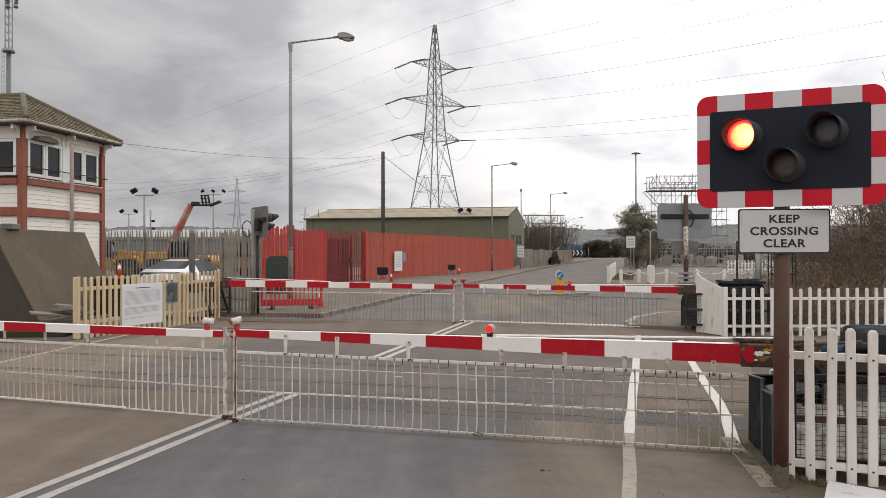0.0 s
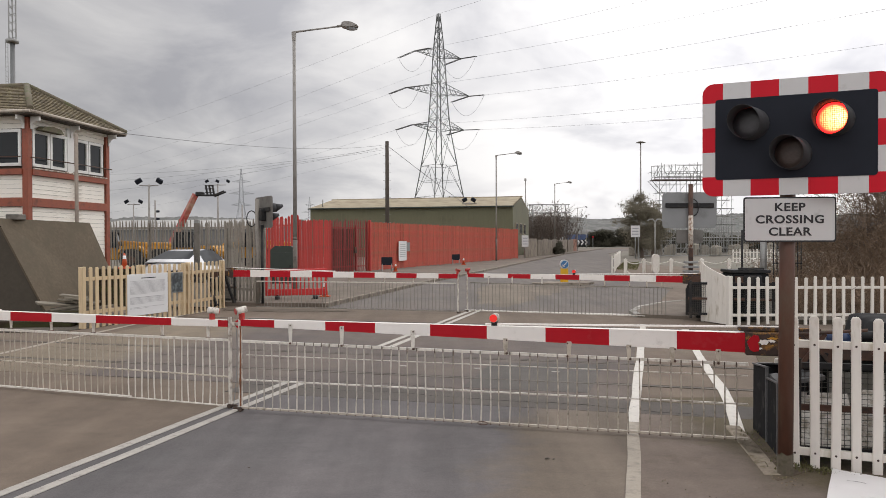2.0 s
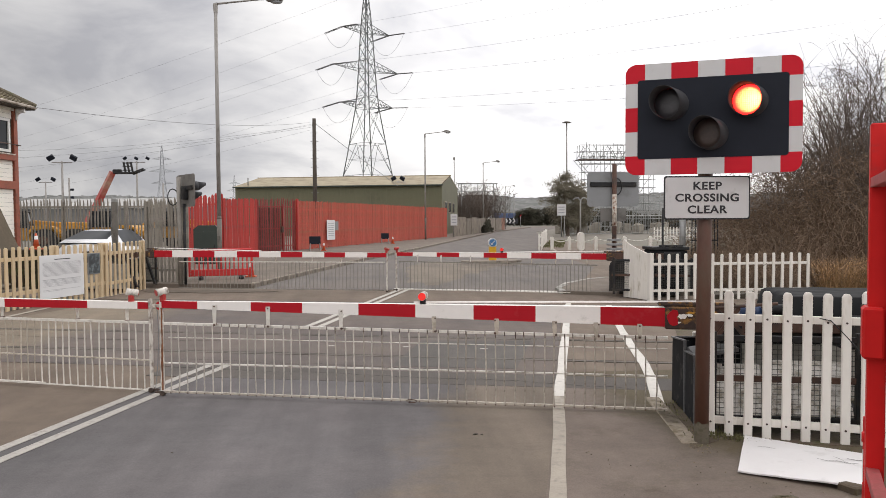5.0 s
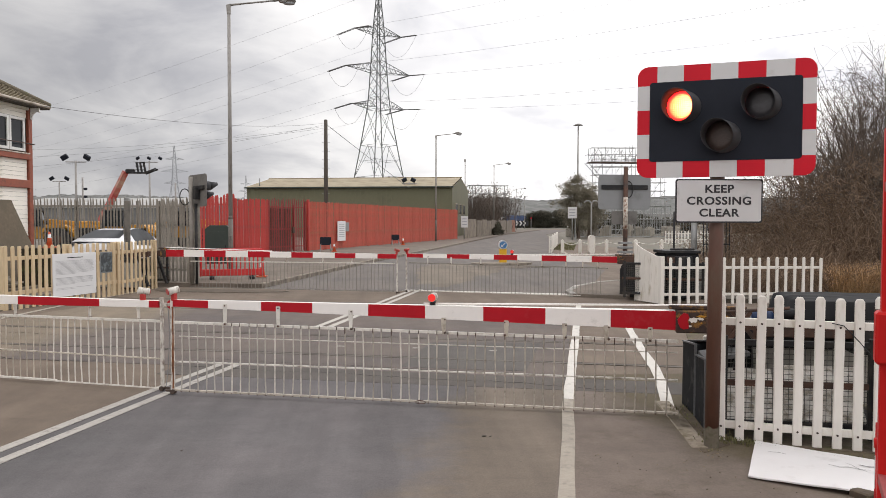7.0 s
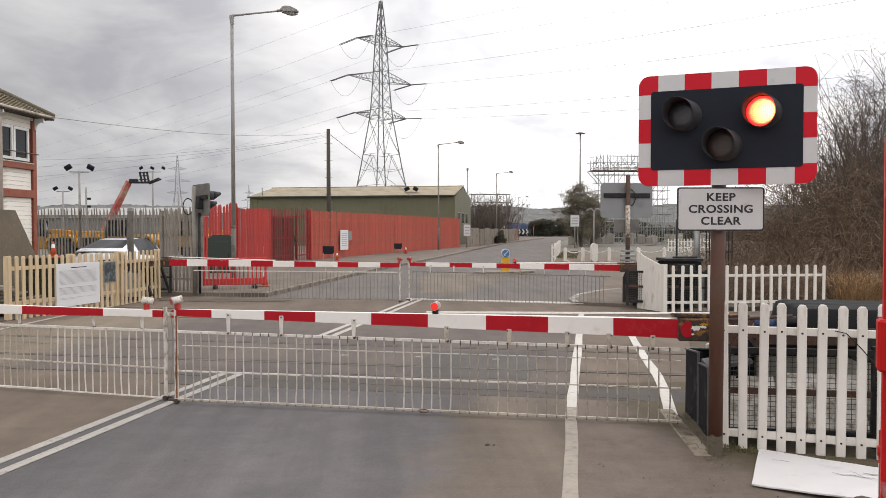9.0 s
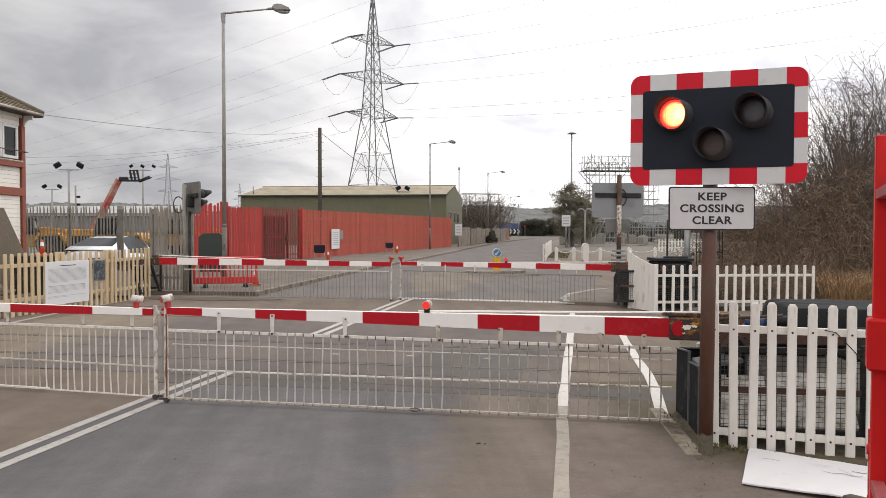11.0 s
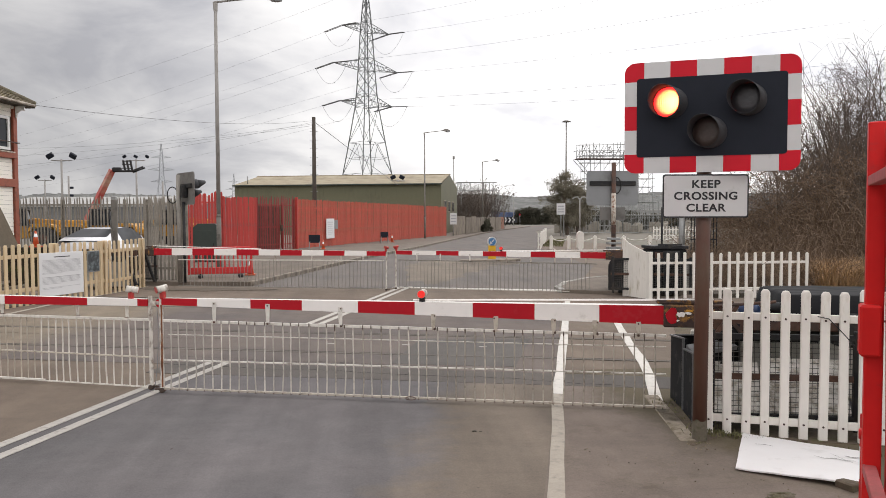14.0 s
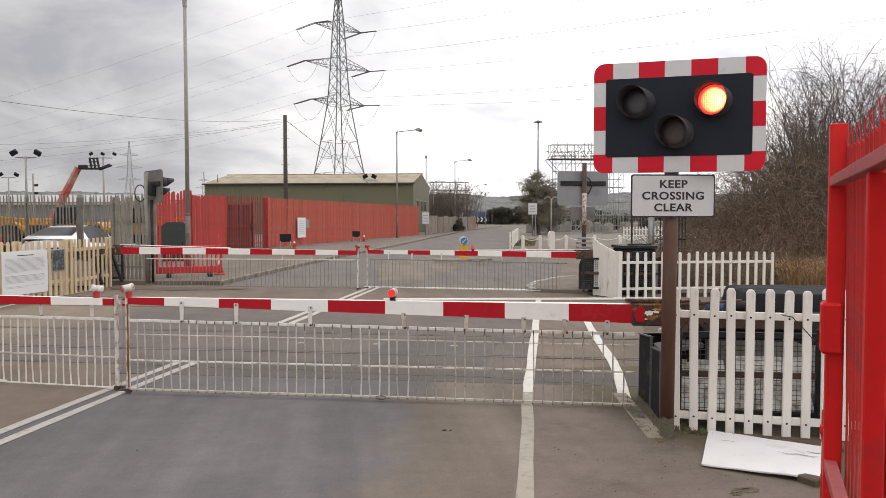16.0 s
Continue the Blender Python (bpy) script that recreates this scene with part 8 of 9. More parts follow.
road_sign(pose(6.75, 64.2, 0.1, 0, 0, 15), 0.62, 1.0, 2.0, SIGN_WHITE, "small white panel sign with dark bars at the fence end")
road_sign(pose(16.75, 66, 0, 0, 0, -12), 0.78, 1.02, 2.95, SIGN_WHITE, "pale roadside information sign by the bend")
road_sign(pose(29.5, 150, 0), 0.24, 0.30, 2.5, SIGN_RED, "small red distant road sign", False)
chev = thing("chevron_board", pose(30.4, 175.5, 0.0, 0, 0, -4), "black and white chevron board at the bend", "road sign")
for k in range(4):
    bm = bmesh.new()
    for s in (1, -1):
        strip(bm, (k * 0.9, -0.02, 1.25), (k * 0.9 - 0.45, -0.02, 1.25 + 0.55 * s), 0.02, 0.3)
    part("chevron", bm, SIGN_WHITE, chev)
bm = bmesh.new()
box(bm, (1.3, 0.05, 1.25), (4.2, 0.06, 1.3))
part("board", bm, INK, chev)
bm = bmesh.new()
for x in (0, 2.6):
    bar(bm, (x, 0.1, 0), (x, 0.1, 1.8), 0.06, seg=8)
part("posts", bm, GALV, chev)
lorry = thing("lorry", pose(33, 190, 0, 0, 0, 200), "blue lorry parked by the bend", "lorry")
bm = bmesh.new()
box(bm, (0, 0, 2.1), (6.0, 2.4, 2.2), bevel=0.08)
part("load_box", bm, surface("dull_blue_lorry_side", (0.07, 0.10, 0.19), 0.5, grain=1, vary=0.1, bump=0), lorry)
bm = bmesh.new()
box(bm, (4.6, 0, 1.7), (1.9, 2.3, 2.2), bevel=0.2)
part("cab", bm, CAR_WHITE, lorry)
for x in (-2.3, -1.2, 4.4):
    for y in (-1.0, 1.0):
        bm = bmesh.new()
        bar(bm, (x, y - 0.15, 0.5), (x, y + 0.15, 0.5), 0.5, seg=16)
        part("wheel", bm, RUBBER, lorry)

park = thing("forecourt_lamp", pose(17.1, 61, 0), "short grey lamp with two shallow curved heads", "lamp")
bm = bmesh.new()
bar(bm, (0, 0, 0), (0, 0, 3.2), 0.07, 0.05, seg=10)
part("column", bm, TRAFFIC_GREY, park)
for s in (-1, 1):
    bm = bmesh.new()
    wire(bm, [(0, 0, 3.15), (s * 0.2, 0, 3.38), (s * 0.45, 0, 3.36), (s * 0.62, 0, 3.22)], 0.05, 6)
    part("curved_head", bm, GALV, park)


# ---- plants ----
def tubes(name, paths, material, sides=3):
    """One mesh of thin tapered stems: each path is a list of (point, radius)."""
    verts, faces = [], []
    for path in paths:
        start = len(verts)
        for k, (p, r) in enumerate(path):
            q = path[min(k + 1, len(path) - 1)][0] - path[max(k - 1, 0)][0]
            q = q.normalized() if q.length > 1e-6 else Vector((0, 0, 1))
            u = q.cross(Vector((0.31, 0.95, 0.05)))
            u = u.normalized() if u.length > 1e-4 else Vector((1, 0, 0))
            v = q.cross(u)
            for s in range(sides):
                a = 2 * math.pi * s / sides
                verts.append(p + (u * math.cos(a) + v * math.sin(a)) * r)
            if k:
                b = start + sides * k
                for s in range(sides):
                    t = (s + 1) % sides
                    faces.append((b - sides + s, b - sides + t, b + t, b + s))
    me = bpy.data.meshes.new(name)
    me.from_pydata(verts, [], faces)
    me.materials.append(material)
    return me


def stem(rng, p, way, length, r, steps, bend, droop):
    """A wandering stem; bend: how much it wavers, droop: how far it arches over."""
    out, d = [], Vector(way).normalized()
    for k in range(steps + 1):
        out.append((p.copy(), max(r * (1 - 0.85 * k / steps), 0.0042)))
        d = (d + Vector((rng.gauss(0, bend), rng.gauss(0, bend), rng.gauss(0, bend) - droop * (k / steps) ** 2))).normalized()
        p = p + d * (length / steps)
    return out


def shrub_mesh(seed, height, stems, thin=1.0, spread=0.22, base=0.5):
    """Many thin stems from one stool, arching outwards, with side shoots and fine twigs towards the top."""
    rng = random.Random(seed)
    paths = []
    for _ in range(stems):
        foot = Vector((rng.gauss(0, base), rng.gauss(0, base), 0))
        h = height * rng.uniform(0.55, 1.0)
        main = stem(rng, foot, (rng.gauss(0, spread), rng.gauss(0, spread), 1), h, 0.026 * thin * h / 5, 12, 0.085, 0.16)
        paths.append(main)
        for k in range(4, 12):
            for _ in range(rng.choice((0, 1, 1, 2))):
                p, r = main[k]
                a = rng.uniform(0, 2 * math.pi)
                side = stem(rng, p.copy(), (math.cos(a) * 0.7, math.sin(a) * 0.7, rng.uniform(0.5, 1.4)), h * rng.uniform(0.12, 0.27), r * 0.55, 6, 0.16, 0.22)
                paths.append(side)
                for j in (1, 2, 3, 4, 5):
                    if rng.random() < 0.40:
                        q, w = side[j]
                        b = rng.uniform(0, 2 * math.pi)
                        paths.append(stem(rng, q.copy(), (math.cos(b), math.sin(b), rng.uniform(-0.2, 0.9)), h * rng.uniform(0.03, 0.09), max(w * 0.6, 0.004), 3, 0.25, 0.25))
    return tubes("stems", paths, TWIG)


SHRUBS = [shrub_mesh(20 + k, 6.4, 19, 0.92, 0.125, 0.5) for k in range(5)]
rng = random.Random(31)
spots = [(11.3, 19.6, 0.62), (11.9, 20.4, 0.64), (12.6, 20.9, 0.72), (13.6, 22.4, 0.85), (13.7, 21.6, 0.95), (14.6, 22.9, 1.16), (13.9, 20.2, 1.0), (14.8, 21.9, 1.1), (13.3, 20.6, 0.98), (14.3, 21.2, 1.06), (13.6, 19.9, 0.97), (15.2, 22.6, 1.12), (14.0, 20.7, 1.02)]
for y0, x0, top in ((17.9, 12.5, 0.80), (18.8, 12.8, 0.92), (19.7, 12.9, 1.00), (20.8, 13.4, 1.05), (22.0, 14.0, 1.12), (23.2, 14.7, 1.18)):
    for k in range(7):
        x = x0 + 1.22 * k + rng.gauss(0, 0.22)
        spots.append((x, y0 + rng.gauss(0, 0.3), top * rng.uniform(0.90, 1.08) * (0.86 if k == 0 else 1.0)))
for k, (x, y, size) in enumerate(spots):
    ob = new("shrub", SHRUBS[k % 5])
    ob.matrix_world = pose(x, y, 0.0, 0, 0, rng.uniform(0, 360)) @ Matrix.Diagonal((size, size, size, 1))
    tagged(ob, "tall bare brown shrub with upright twiggy stems", "shrub", "bare shrubs in the thicket")
FAR_SHRUBS = [shrub_mesh(60 + k, 2.3, 26, 1.25, 0.26) for k in range(2)]
for x, y, s in ((13.6, 106, 1.0), (15.4, 109, 0.95), (12.4, 107, 1.0), (14.6, 112, 1.1), (16.6, 110, 0.9), (14.2, 108, 1.05), (16.0, 113, 1.0), (13.0, 110, 1.05), (15.0, 107, 1.0), (13.8, 112, 1.1), (12.8, 113, 1.0), (15.8, 111, 0.95), (14.8, 114, 1.1)):
    ob = new("shrub", FAR_SHRUBS[int(x) % 2])
    ob.matrix_world = pose(x, y, 0.0, 0, 0, rng.uniform(0, 360)) @ Matrix.Diagonal((s * 2.9, s * 2.9, s * 3.1, 1))
    tagged(ob, "bare brown shrub behind the boundary wall", "shrub", "bare shrubs by the shed")


def brambles():
    """Dead brambles: arching canes, short bent runners and a fine upright brush."""
    rng = random.Random(77)
    paths = []

    def low(x):
        return max(0.25, min(1.0, (x - 8.9) / 2.6))

    for _ in range(5200):
        x, y = rng.uniform(9.4, 23.0), rng.uniform(16.8, 23.5)
        a = rng.uniform(0, 2 * math.pi)
        paths.append(stem(rng, Vector((x, y, 0)), (math.cos(a) * 0.45, math.sin(a) * 0.45, 1), rng.uniform(2.0, 4.6) * low(x), rng.uniform(0.006, 0.012), 9, 0.15, 0.60))
    for _ in range(12500):
        x, y = rng.uniform(9.3, 23.0), rng.uniform(16.6, 22.5)
        a = rng.uniform(0, 2 * math.pi)
        paths.append(stem(rng, Vector((x, y, rng.uniform(0.05, 3.2) * low(x))), (math.cos(a), math.sin(a), rng.uniform(-0.3, 0.9)), rng.uniform(0.3, 0.95), 0.0065, 5, 0.34, 0.30))
    for _ in range(6500):
        x, y = rng.uniform(9.0, 23.0), rng.uniform(16.4, 19.5)
        paths.append(stem(rng, Vector((x, y, rng.uniform(0.0, 1.4) * low(x))), (rng.gauss(0, 0.3), rng.gauss(0, 0.3), 1), rng.uniform(0.4, 1.3) * low(x), 0.0055, 4, 0.16, 0.25))
    for _ in range(2200):
        x, y = rng.uniform(7.1, 10.4), rng.uniform(14.7, 18.5)
        a = rng.uniform(0, 2 * math.pi)
        paths.append(stem(rng, Vector((x, y, 0.05)), (math.cos(a) * 0.6, math.sin(a) * 0.6, 1), rng.uniform(0.4, 1.2), 0.006, 5, 0.25, 0.6))
    me = tubes("brambles", paths, BRAMBLE)
    ob = new("brambles", me)
    tagged(ob, "tangled dead brown brambles under the shrubs", "brambles", kind="stuff")


brambles()


def blades(name, spots, h, material, label, lean=0.35, wide=0.010, seed=5):
    rng = random.Random(seed)
    verts, faces = [], []
    for x, y, z in spots:
        a, l = rng.uniform(0, 2 * math.pi), abs(rng.gauss(0, lean))
        hh = h * rng.uniform(0.5, 1.2)
        dx, dy = math.cos(a) * l * hh, math.sin(a) * l * hh
        wx, wy = -math.sin(a) * wide, math.cos(a) * wide
        i = len(verts)
        verts += [(x - wx, y - wy, z), (x + wx, y + wy, z), (x + dx * 0.4 + wx * 0.8, y + dy * 0.4 + wy * 0.8, z + hh * 0.6), (x + dx * 0.4 - wx * 0.8, y + dy * 0.4 - wy * 0.8, z + hh * 0.6), (x + dx, y + dy, z + hh * 0.9)]
        faces += [(i, i + 1, i + 2, i + 3), (i + 3, i + 2, i + 4)]
    me = bpy.data.meshes.new(name)
    me.from_pydata(verts, [], faces)
    me.materials.append(material)
    return tagged(new(name, me), label, "grass", kind="stuff")


rng = random.Random(41)
blades("dry_grass", [(max(9.0 + (v - 14.4) * 0.62, 9.2) + abs(rng.gauss(0, 1)) * 3.2, v, 0.0) for v in (rng.uniform(14.4, 17.2) for _ in range(9000))], 0.72, DRY_GRASS, "dry tan grass before the thicket", 0.9, 0.007)
blades("verge_grass", [(rng.gauss(2.47, 0.09), rng.gauss(5.22, 0.07), 0.02) for _ in range(160)] + [(rng.gauss(2.50, 0.07), rng.uniform(5.3, 6.2), 0.02) for _ in range(120)] + [(2.52 + 0.85 * f + rng.gauss(0, 0.035), 5.20 - 0.62 * f + rng.gauss(0, 0.035), 0.006) for f in (rng.random() ** 1.4 for _ in range(420))], 0.026, GREEN_GRASS, "short moss and grass round the post foot", 0.6, 0.004)
blades("roadside_grass", [(9.0 + (v - 40.6) * 0.271 + rng.uniform(0.2, 1.4), v, 0.0) for v in (rng.uniform(41, 54) for _ in range(900))], 0.12, GREEN_GRASS, "rough grass behind the white railing", 0.5, 0.02)


def leafy(name, seed, clumps, size, material):
    """A crown of small leaves gathered in clumps; clumps: (centre, radius, count)."""
    rng = random.Random(seed)
    verts, faces = [], []
    for c, rad, count in clumps:
        for _ in range(count):
            d = Vector((rng.gauss(0, 1), rng.gauss(0, 1), rng.gauss(0, 1))).normalized() * rad * rng.uniform(0.15, 1.05)
            p = Vector(c) + Vector((d.x, d.y, d.z * 0.8))
            u = Vector((rng.gauss(0, 1), rng.gauss(0, 1), rng.gauss(0, 1))).normalized() * size * rng.uniform(0.5, 1.2)
            v = u.orthogonal().normalized() * size * 0.6
            i = len(verts)
            verts += [p - u, p + v, p + u, p - v]
            faces.append((i, i + 1, i + 2, i + 3))
    me = bpy.data.meshes.new(name)
    me.from_pydata(verts, [], faces)
    me.materials.append(material)
    return me


def evergreen(x, y, h, w, seed, label):
    rng = random.Random(seed)
    t = thing("tree", pose(x, y, 0), label, "tree")
    limbs = [stem(rng, Vector((0, 0, 0)), (0.02, 0, 1), h * 0.95, h * 0.028, 10, 0.04, 0.0)]
    clumps = []
    for k in range(64):
        f = rng.uniform(0.18, 1.0)
        a = rng.uniform(0, 2 * math.pi)
        reach = w * 0.5 * max(0.25, 1 - ((f - 0.62) / 0.52) ** 2) * rng.uniform(0.4, 1.1)
        p = limbs[0][min(10, int(f * 10))][0].copy()
        limb = stem(rng, p, (math.cos(a), math.sin(a), 0.25), max(0.3, reach), 0.04, 5, 0.1, 0.15)
        limbs.append(limb)
        for j in (2, 3, 5):
            clumps.append((limb[j][0], w * rng.uniform(0.08, 0.17), 150))
    trunk = new("trunk", tubes("trunk", limbs, TWIG, 5))
    trunk.parent = t
    crown = new("crown", leafy("crown", seed, clumps, 0.058, TREE_LEAF))
    crown.parent = t


evergreen(18.4, 70, 6.4, 5.0, 5, "dark ragged evergreen tree beside the road")
evergreen(20.2, 73, 5.2, 4.2, 6, "dark ragged evergreen tree beside the road")
evergreen(57, 118, 6.5, 7, 8, "dark evergreen tree beyond the compound")


def hedge(name, a, b, h, d, seed, label):
    rng = random.Random(seed)
    clumps = []
    n = int(flat(a, b) / 0.7)
    for k in range(n):
        f = k / n
        x, y = a[0] + (b[0] - a[0]) * f, a[1] + (b[1] - a[1]) * f
        hh = h * (0.85 + 0.22 * noise.noise((k * 0.22, seed, 0.5)))
        for z in (0.2, 0.5, 0.8):
            clumps.append(((x + rng.gauss(0, 0.4), y + rng.gauss(0, d * 0.3), hh * z), max(0.8, hh * 0.30), 520))
    tagged(new(name, leafy(name, seed, clumps, 0.16, LEAF)), label, "hedge", kind="stuff")


hedge("hedge", (36.5, 187), (66, 184), 4.6, 3, 3, "dense dark hedge along the bend of the road")
hedge("hedge", (29, 200), (44, 196), 4.2, 3, 4, "dense dark hedge behind the parked lorry")
hedge("hedge", (26, 100), (62, 104), 2.6, 3, 6, "dark hedge behind the compound")


rng = random.Random(52)
for x, y, r in ((12.62, 84.8, 0.62), (13.1, 86.5, 0.72), (12.0, 82.8, 0.5)):
    spread_at = [((rng.gauss(0, r * 0.5), rng.gauss(0, 0.3), r * (0.5 + 0.45 * k)), r * 0.55, 260) for k in range(4)]
    ob = new("ivy_bush", leafy("ivy_bush", int(x * 10), spread_at, 0.09, LEAF))
    ob.matrix_world = pose(x, y, 0.05)
    tagged(ob, "dark ivy bush against the boundary wall", "bush", "ivy bushes")


def hills():
    """Wooded ridges far off, with an uneven tree line; the far one's colour holds its haze."""
    for name, y0, top, seed, x0, x1 in (("hill_near", 620, 17.0, 2, -420, 700), ("hill_far", 1150, 66.0, 9, -900, 1400)):
        verts, faces = [], []
        n, m = 1100, 7
        for i in range(n):
            x = x0 + (x1 - x0) * i / (n - 1)
            ridge = top * (0.72 + 0.30 * noise.noise((x * 0.0022, seed, 0)) + 0.10 * noise.noise((x * 0.012, seed, 3)))
            for j in range(m):
                f = j / (m - 1)
                z = ridge * math.sin(f * math.pi / 2) + (1.6 if j > m - 3 else 0) * top / 20 * (0.5 * noise.noise((x * 0.11, j * 1.7, seed)) + 0.35 * noise.noise((x * 0.31, j * 2.1, seed)) + 0.4 * noise.noise((x * 0.9, j * 3.3, seed)))
                verts.append((x, y0 + 260 * f, max(z, -0.05)))
        for i in range(n - 1):
            for j in range(m - 1):
                a = i * m + j
                faces.append((a, a + m, a + m + 1, a + 1))
        me = bpy.data.meshes.new(name)
        me.from_pydata(verts, [], faces)
        me.materials.append(WOODLAND if name == "hill_near" else HAZED_WOODLAND)
        tagged(new(name, me), "low wooded hill in winter haze", "hill", kind="structure")


hills()


# ---- red gate, sheet and small things in the foreground ----
g0, g1 = (2.57, 3.60), (1.379, 1.585)
red_gate = thing("steel_gate", along((*g0, 0.0), g1), "bright red steel palisade gate standing open", "gate")
bm = bmesh.new()
box(bm, (0, 0, 1.05), (0.085, 0.085, 2.08), bevel=0.006)
part("stile", bm, RED_GATE, red_gate)
bm = bmesh.new()
box(bm, (1.40, 0.01, 0.90), (0.07, 0.07, 1.72), bevel=0.006)
part("stile", bm, RED_GATE, red_gate)
for z in (1.79, 0.30):
    bm = bmesh.new()
    box(bm, (1.40, -0.035, z), (2.89, 0.012, 0.050), bevel=0.003)
    box(bm, (1.40, -0.01, z - 0.02 if z > 1 else z + 0.02), (2.885, 0.06, 0.008), bevel=0.002)
    part("rail", bm, RED_DUSTY, red_gate, "dusty red angle-iron rail")
bm = bmesh.new()
solid(bm, [(-0.036, 0.12), (0.036, 0.12), (0.036, 1.935), (0.030, 1.965), (0.024, 1.935), (0.011, 1.955), (0.005, 2.035), (-0.005, 2.035), (-0.011, 1.955), (-0.024, 1.935), (-0.030, 1.965), (-0.036, 1.935)], 0.005)
for v in bm.verts:
    v.co.y += 0.038 * (abs(v.co.x) / 0.036)
pale = mesh_of("pale", bm, RED_WEATHERED)
rng = random.Random(2)
for k in range(20):
    piece("pale", pale, red_gate, pose(0.075 + 0.145 * k, 0.022, rng.gauss(0, 0.006), 0, rng.gauss(0, 0.3), 0))
bm = bmesh.new()
box(bm, (0.03, -0.02, 1.025), (0.13, 0.10, 0.265), bevel=0.012)
lockbox = part("lock_box", bm, RED_GATE, red_gate, "red lock box")
bm = bmesh.new()
for p, q in (((-0.062, -0.03, 1.05), (-0.09, -0.06, 1.05)), ((-0.09, -0.06, 1.05), (-0.09, -0.06, 1.15)), ((-0.09, -0.06, 1.15), (-0.062, -0.03, 1.15))):
    bar(bm, p, q, 0.006, seg=6)
part("handle", bm, RUST, lockbox, "bent rusty handle")
bm = bmesh.new()
bar(bm, (-0.10, -0.03, 0.02), (-0.10, -0.03, 0.44), 0.012, seg=10)
bar(bm, (-0.10, -0.03, 0.42), (-0.10, -0.03, 0.47), 0.022, seg=10)
bar(bm, (-0.14, -0.03, 0.36), (0.0, -0.03, 0.36), 0.006, seg=6)
bar(bm, (-0.09, -0.02, 0.64), (0.0, -0.02, 0.64), 0.008, seg=6)
part("drop_bolt", bm, RED_GATE, red_gate)
stripe_post = thing("marker_post", pose(2.655, 3.74, 0), "short red and white banded marker post behind the gate", "marker post")
for k in range(3):
    bm = bmesh.new()
    box(bm, (0, 0, 0.09 + 0.18 * k), (0.07, 0.05, 0.178))
    part("band", bm, RED_PLASTIC if k % 2 == 0 else PAPER, stripe_post)

sheet = bmesh.new()
bmesh.ops.create_grid(sheet, x_segments=14, y_segments=12, size=0.5)
for v in sheet.verts:
    f, h = v.co.x + 0.5, v.co.y + 0.5
    p = Vector((2.262, 4.440, 0)).lerp(Vector((2.88, 4.00, 0)), f).lerp(Vector((2.68, 5.16, 0)).lerp(Vector((3.29, 4.60, 0)), f), h)
    p.z = 0.026 + 0.030 * f ** 1.5 * (1 - 0.6 * h) + 0.012 * noise.noise((f * 3, h * 3, 2))
    v.co = p
geom = bmesh.ops.extrude_face_region(sheet, geom=sheet.faces[:])
bmesh.ops.translate(sheet, vec=(0, 0, -0.010), verts=[e for e in geom["geom"] if isinstance(e, bmesh.types.BMVert)])
bmesh.ops.recalc_face_normals(sheet, faces=sheet.faces[:])
torn = single("plastic_sheet", sheet, SHEET_WHITE, None, "white plastic sheet lying on the footway against the fence", "sheet")


def scuff(points, width):
    """A dark scrape on the sheet, through points given along and across it."""
    bm = bmesh.new()
    rows = []
    for i, (f, h) in enumerate(points):
        w = width * (0.25 + math.sin(math.pi * (i + 0.5) / len(points)))
        for sign in (-1, 1):
            hh = h + sign * w
            p = Vector((2.262, 4.440, 0)).lerp(Vector((2.88, 4.00, 0)), f).lerp(Vector((2.68, 5.16, 0)).lerp(Vector((3.29, 4.60, 0)), f), hh)
            p.z = 0.030 + 0.030 * f ** 1.5 * (1 - 0.6 * hh) + 0.012 * noise.noise((f * 3, hh * 3, 2))
            rows.append(bm.verts.new(p))
    for i in range(len(points) - 1):
        bm.faces.new((rows[2 * i], rows[2 * i + 2], rows[2 * i + 3], rows[2 * i + 1]))
    part("scuff", bm, SCUFF, torn, "dark scrape on the sheet")


scuff([(0.58, 0.60), (0.66, 0.57), (0.73, 0.61), (0.80, 0.58), (0.88, 0.61)], 0.005)
scuff([(0.70, 0.74), (0.75, 0.68), (0.79, 0.61), (0.86, 0.55)], 0.004)
scuff([(0.80, 0.72), (0.87, 0.70), (0.93, 0.73)], 0.008)
scuff([(0.12, 0.70), (0.20, 0.72), (0.26, 0.71)], 0.004)
for x, y, s in ((2.77, 4.085, 0.075), (2.87, 4.03, 0.060)):
    bm = bmesh.new()
    box(bm, (0, 0, 0.0), (s * 1.7, s * 1.1, s * 0.75), bevel=s * 0.12)
    for v in bm.verts:
        v.co *= 1 + 0.30 * noise.noise(v.co * 19)
    single("stone", bm, MOSS, pose(x, y, 0.022, 0, 0, 40 * x), "rough grey stone under the sheet", "stone", "stones")
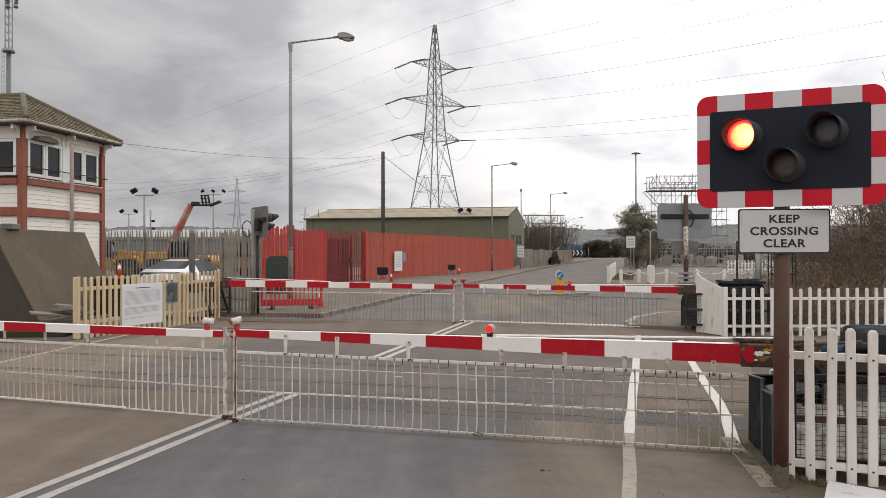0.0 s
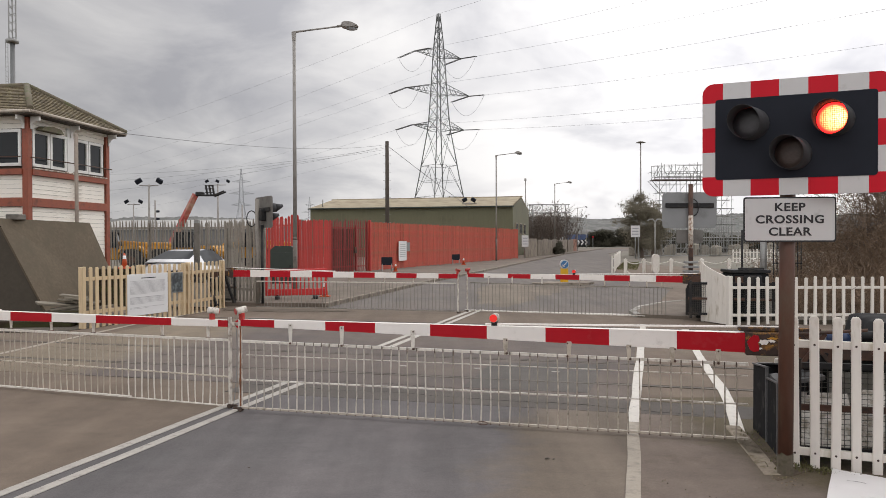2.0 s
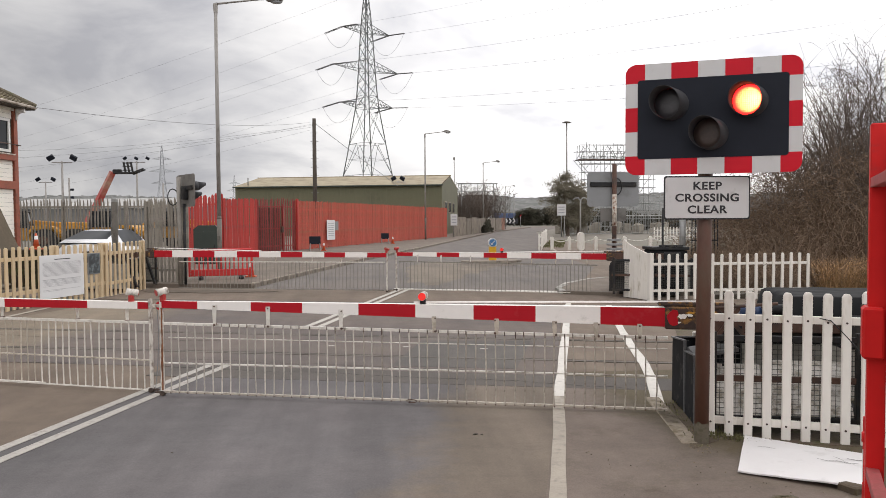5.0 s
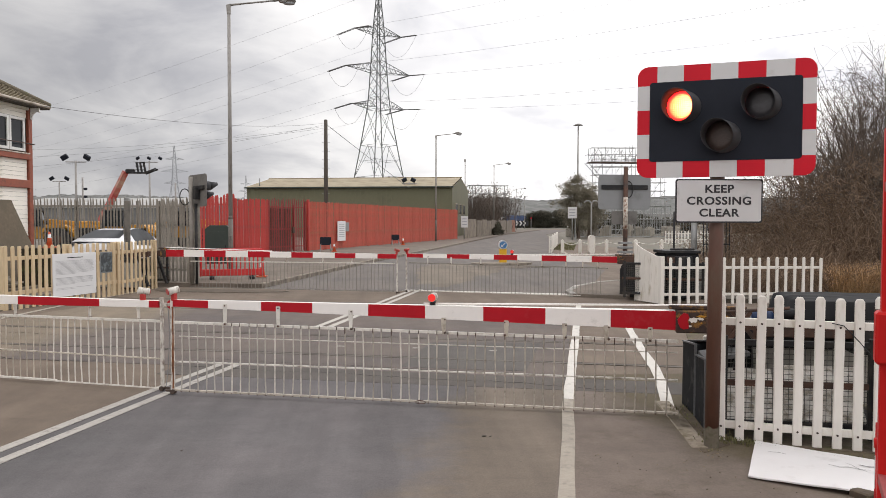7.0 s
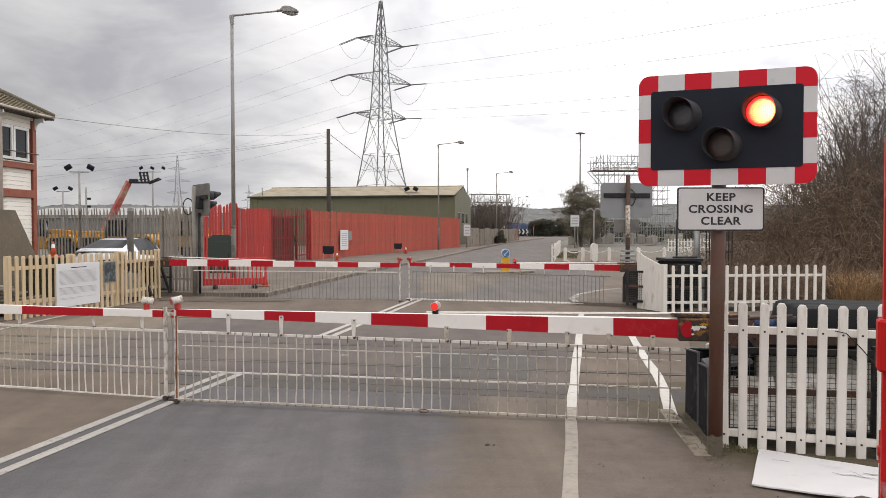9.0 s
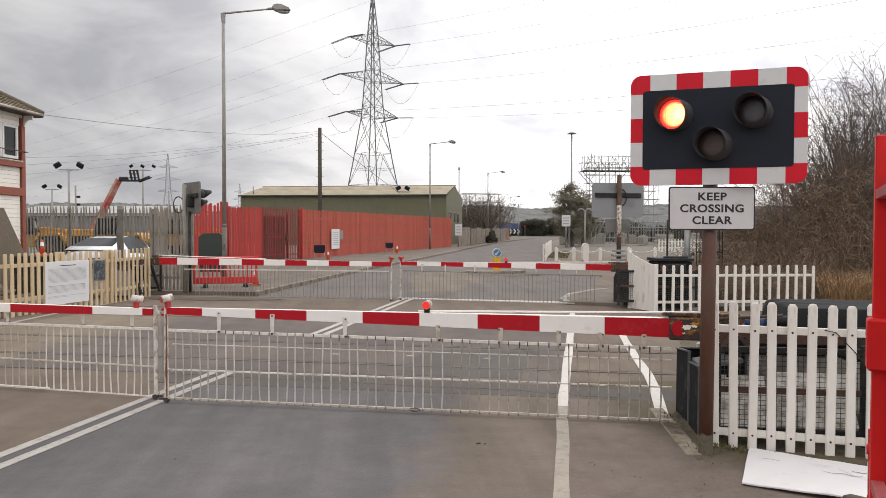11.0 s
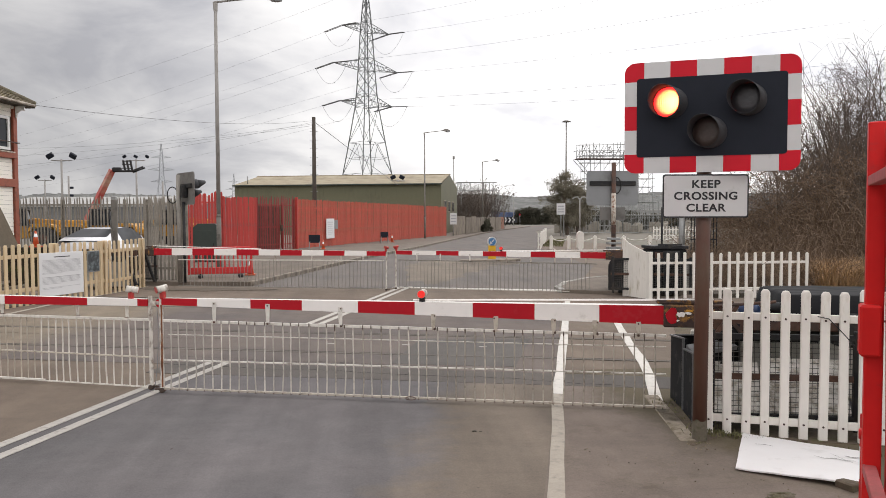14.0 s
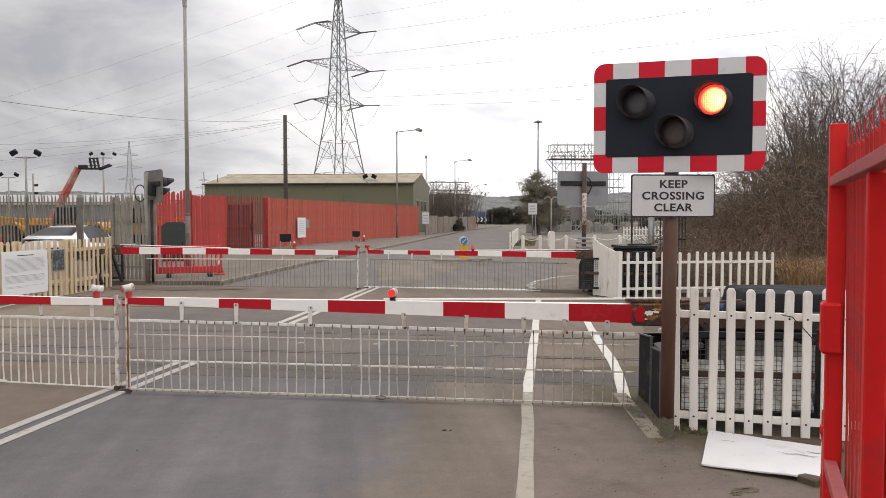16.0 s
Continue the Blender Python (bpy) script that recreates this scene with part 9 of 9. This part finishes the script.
def litter():
    """Grit, crumbs of moss and dead leaves by the kerb and the fence foot."""
    rng = random.Random(63)
    verts, faces = [], []
    for _ in range(360):
        if rng.random() < 0.78:
            f = rng.random()
            x, y = 2.18 + 0.26 * f + rng.gauss(0.07, 0.06), 4.85 + 1.3 * f + rng.gauss(0, 0.08)
        else:
            x, y = rng.uniform(1.4, 2.9), rng.uniform(3.1, 5.0)
        z = 0.012
        s = rng.uniform(0.003, 0.008)
        i = len(verts)
        for k in range(4):
            a = k * math.pi / 2 + rng.uniform(-0.4, 0.4)
            verts.append((x + s * math.cos(a), y + s * 0.7 * math.sin(a), z - 0.006))
        verts.append((x + rng.gauss(0, 0.002), y, z + s * 0.15))
        faces += [(i + k, i + (k + 1) % 4, i + 4) for k in range(4)]
    me = bpy.data.meshes.new("litter")
    me.from_pydata(verts, [], faces)
    me.materials.append(surface("brown_grit", (0.15, 0.12, 0.08), 0.95, grain=20, vary=0.3, bump=0, island=0.6))
    tagged(new("litter", me), "scattered grit and dead leaves by the kerb", "litter", kind="stuff")


litter()


def moss_patch(x, y, rx, ry, seed):
    """A ragged low cushion of moss and dirt on the asphalt."""
    rng = random.Random(seed)
    bm = bmesh.new()
    n, rings = 30, 4
    rows = []
    for j in range(rings + 1):
        f = 1 - j / rings
        row = []
        for k in range(n):
            a = 2 * math.pi * k / n
            edge = 1 + 0.38 * noise.noise((2.1 * math.cos(a), 2.1 * math.sin(a), seed)) + rng.gauss(0, 0.05)
            row.append(bm.verts.new((rx * f * edge * math.cos(a), ry * f * edge * math.sin(a), 0.002 if j == 0 else 0.004 + 0.008 * (1 - f) * rng.uniform(0.4, 1.3))))
        rows.append(row)
    for p, q in zip(rows, rows[1:]):
        for k in range(n):
            bm.faces.new((p[k], p[(k + 1) % n], q[(k + 1) % n], q[k]))
    bmesh.ops.remove_doubles(bm, verts=bm.verts[:], dist=0.0004)
    bmesh.ops.recalc_face_normals(bm, faces=bm.faces[:])
    single("moss_patch", bm, MOSS_CUSHION, pose(x, y, 0.005), "ragged cushion of moss and dirt on the footway", "moss", "moss patches")


MOSS_CUSHION = surface("moss_and_dirt", (0.098, 0.084, 0.048), 0.95, grain=60, vary=0.35, stain=(0.130, 0.108, 0.080), stain_amount=0.5, stain_scale=7, bump=0.6)
for k, (x, y, rx, ry) in enumerate(((2.33, 4.02, 0.08, 0.045), (2.24, 3.97, 0.04, 0.025))):
    moss_patch(x, y, rx, ry, k + 1)
bm = bmesh.new()
wire(bm, [(3.13, 4.98, 0.90), (3.20, 4.955, 0.885), (3.30, 4.92, 0.77), (3.40, 4.88, 0.64), (3.47, 4.85, 0.55)], 0.0038, 5)
single("cord", bm, RUBBER, None, "black cord tied across the palings", "cord")


# ---- what moves ----
def motions():
    """The two red lamps flash in turn: each lens is a flap with a lit and a dark face."""
    first, half = 0.38, 0.3827
    left, right = [], []

    def turned(lens, degrees):
        x = LAMP_L if lens is lens_left else LAMP_R
        return pose(x - 0.017, -0.067, 0.098, 0, 0, AIM + degrees)

    a = 0.0
    b = 180.0
    left.append((0.0, turned(lens_left, a)))
    right.append((0.0, turned(lens_right, b)))
    k = 0
    while first + half * k < 15.9:
        t0 = math.floor((first + half * k) * 10 + 1e-6) / 10
        for step in range(4):
            t = t0 + step / 30
            left.append((t, turned(lens_left, a + 60 * step)))
            right.append((t, turned(lens_right, b + 60 * step)))
        a, b, k = a + 180, b + 180, k + 1
    left.append((16.0, turned(lens_left, a)))
    right.append((16.0, turned(lens_right, b)))
    # a small car goes by on the far road, right to left
    walk(far_car, [(t, pose(35.1 - 9.6 * (t - 8.0), 172, 0, 0, 0, 180)) for t in range(17)])
    walk(lens_left, left)
    walk(lens_right, right)


motions()
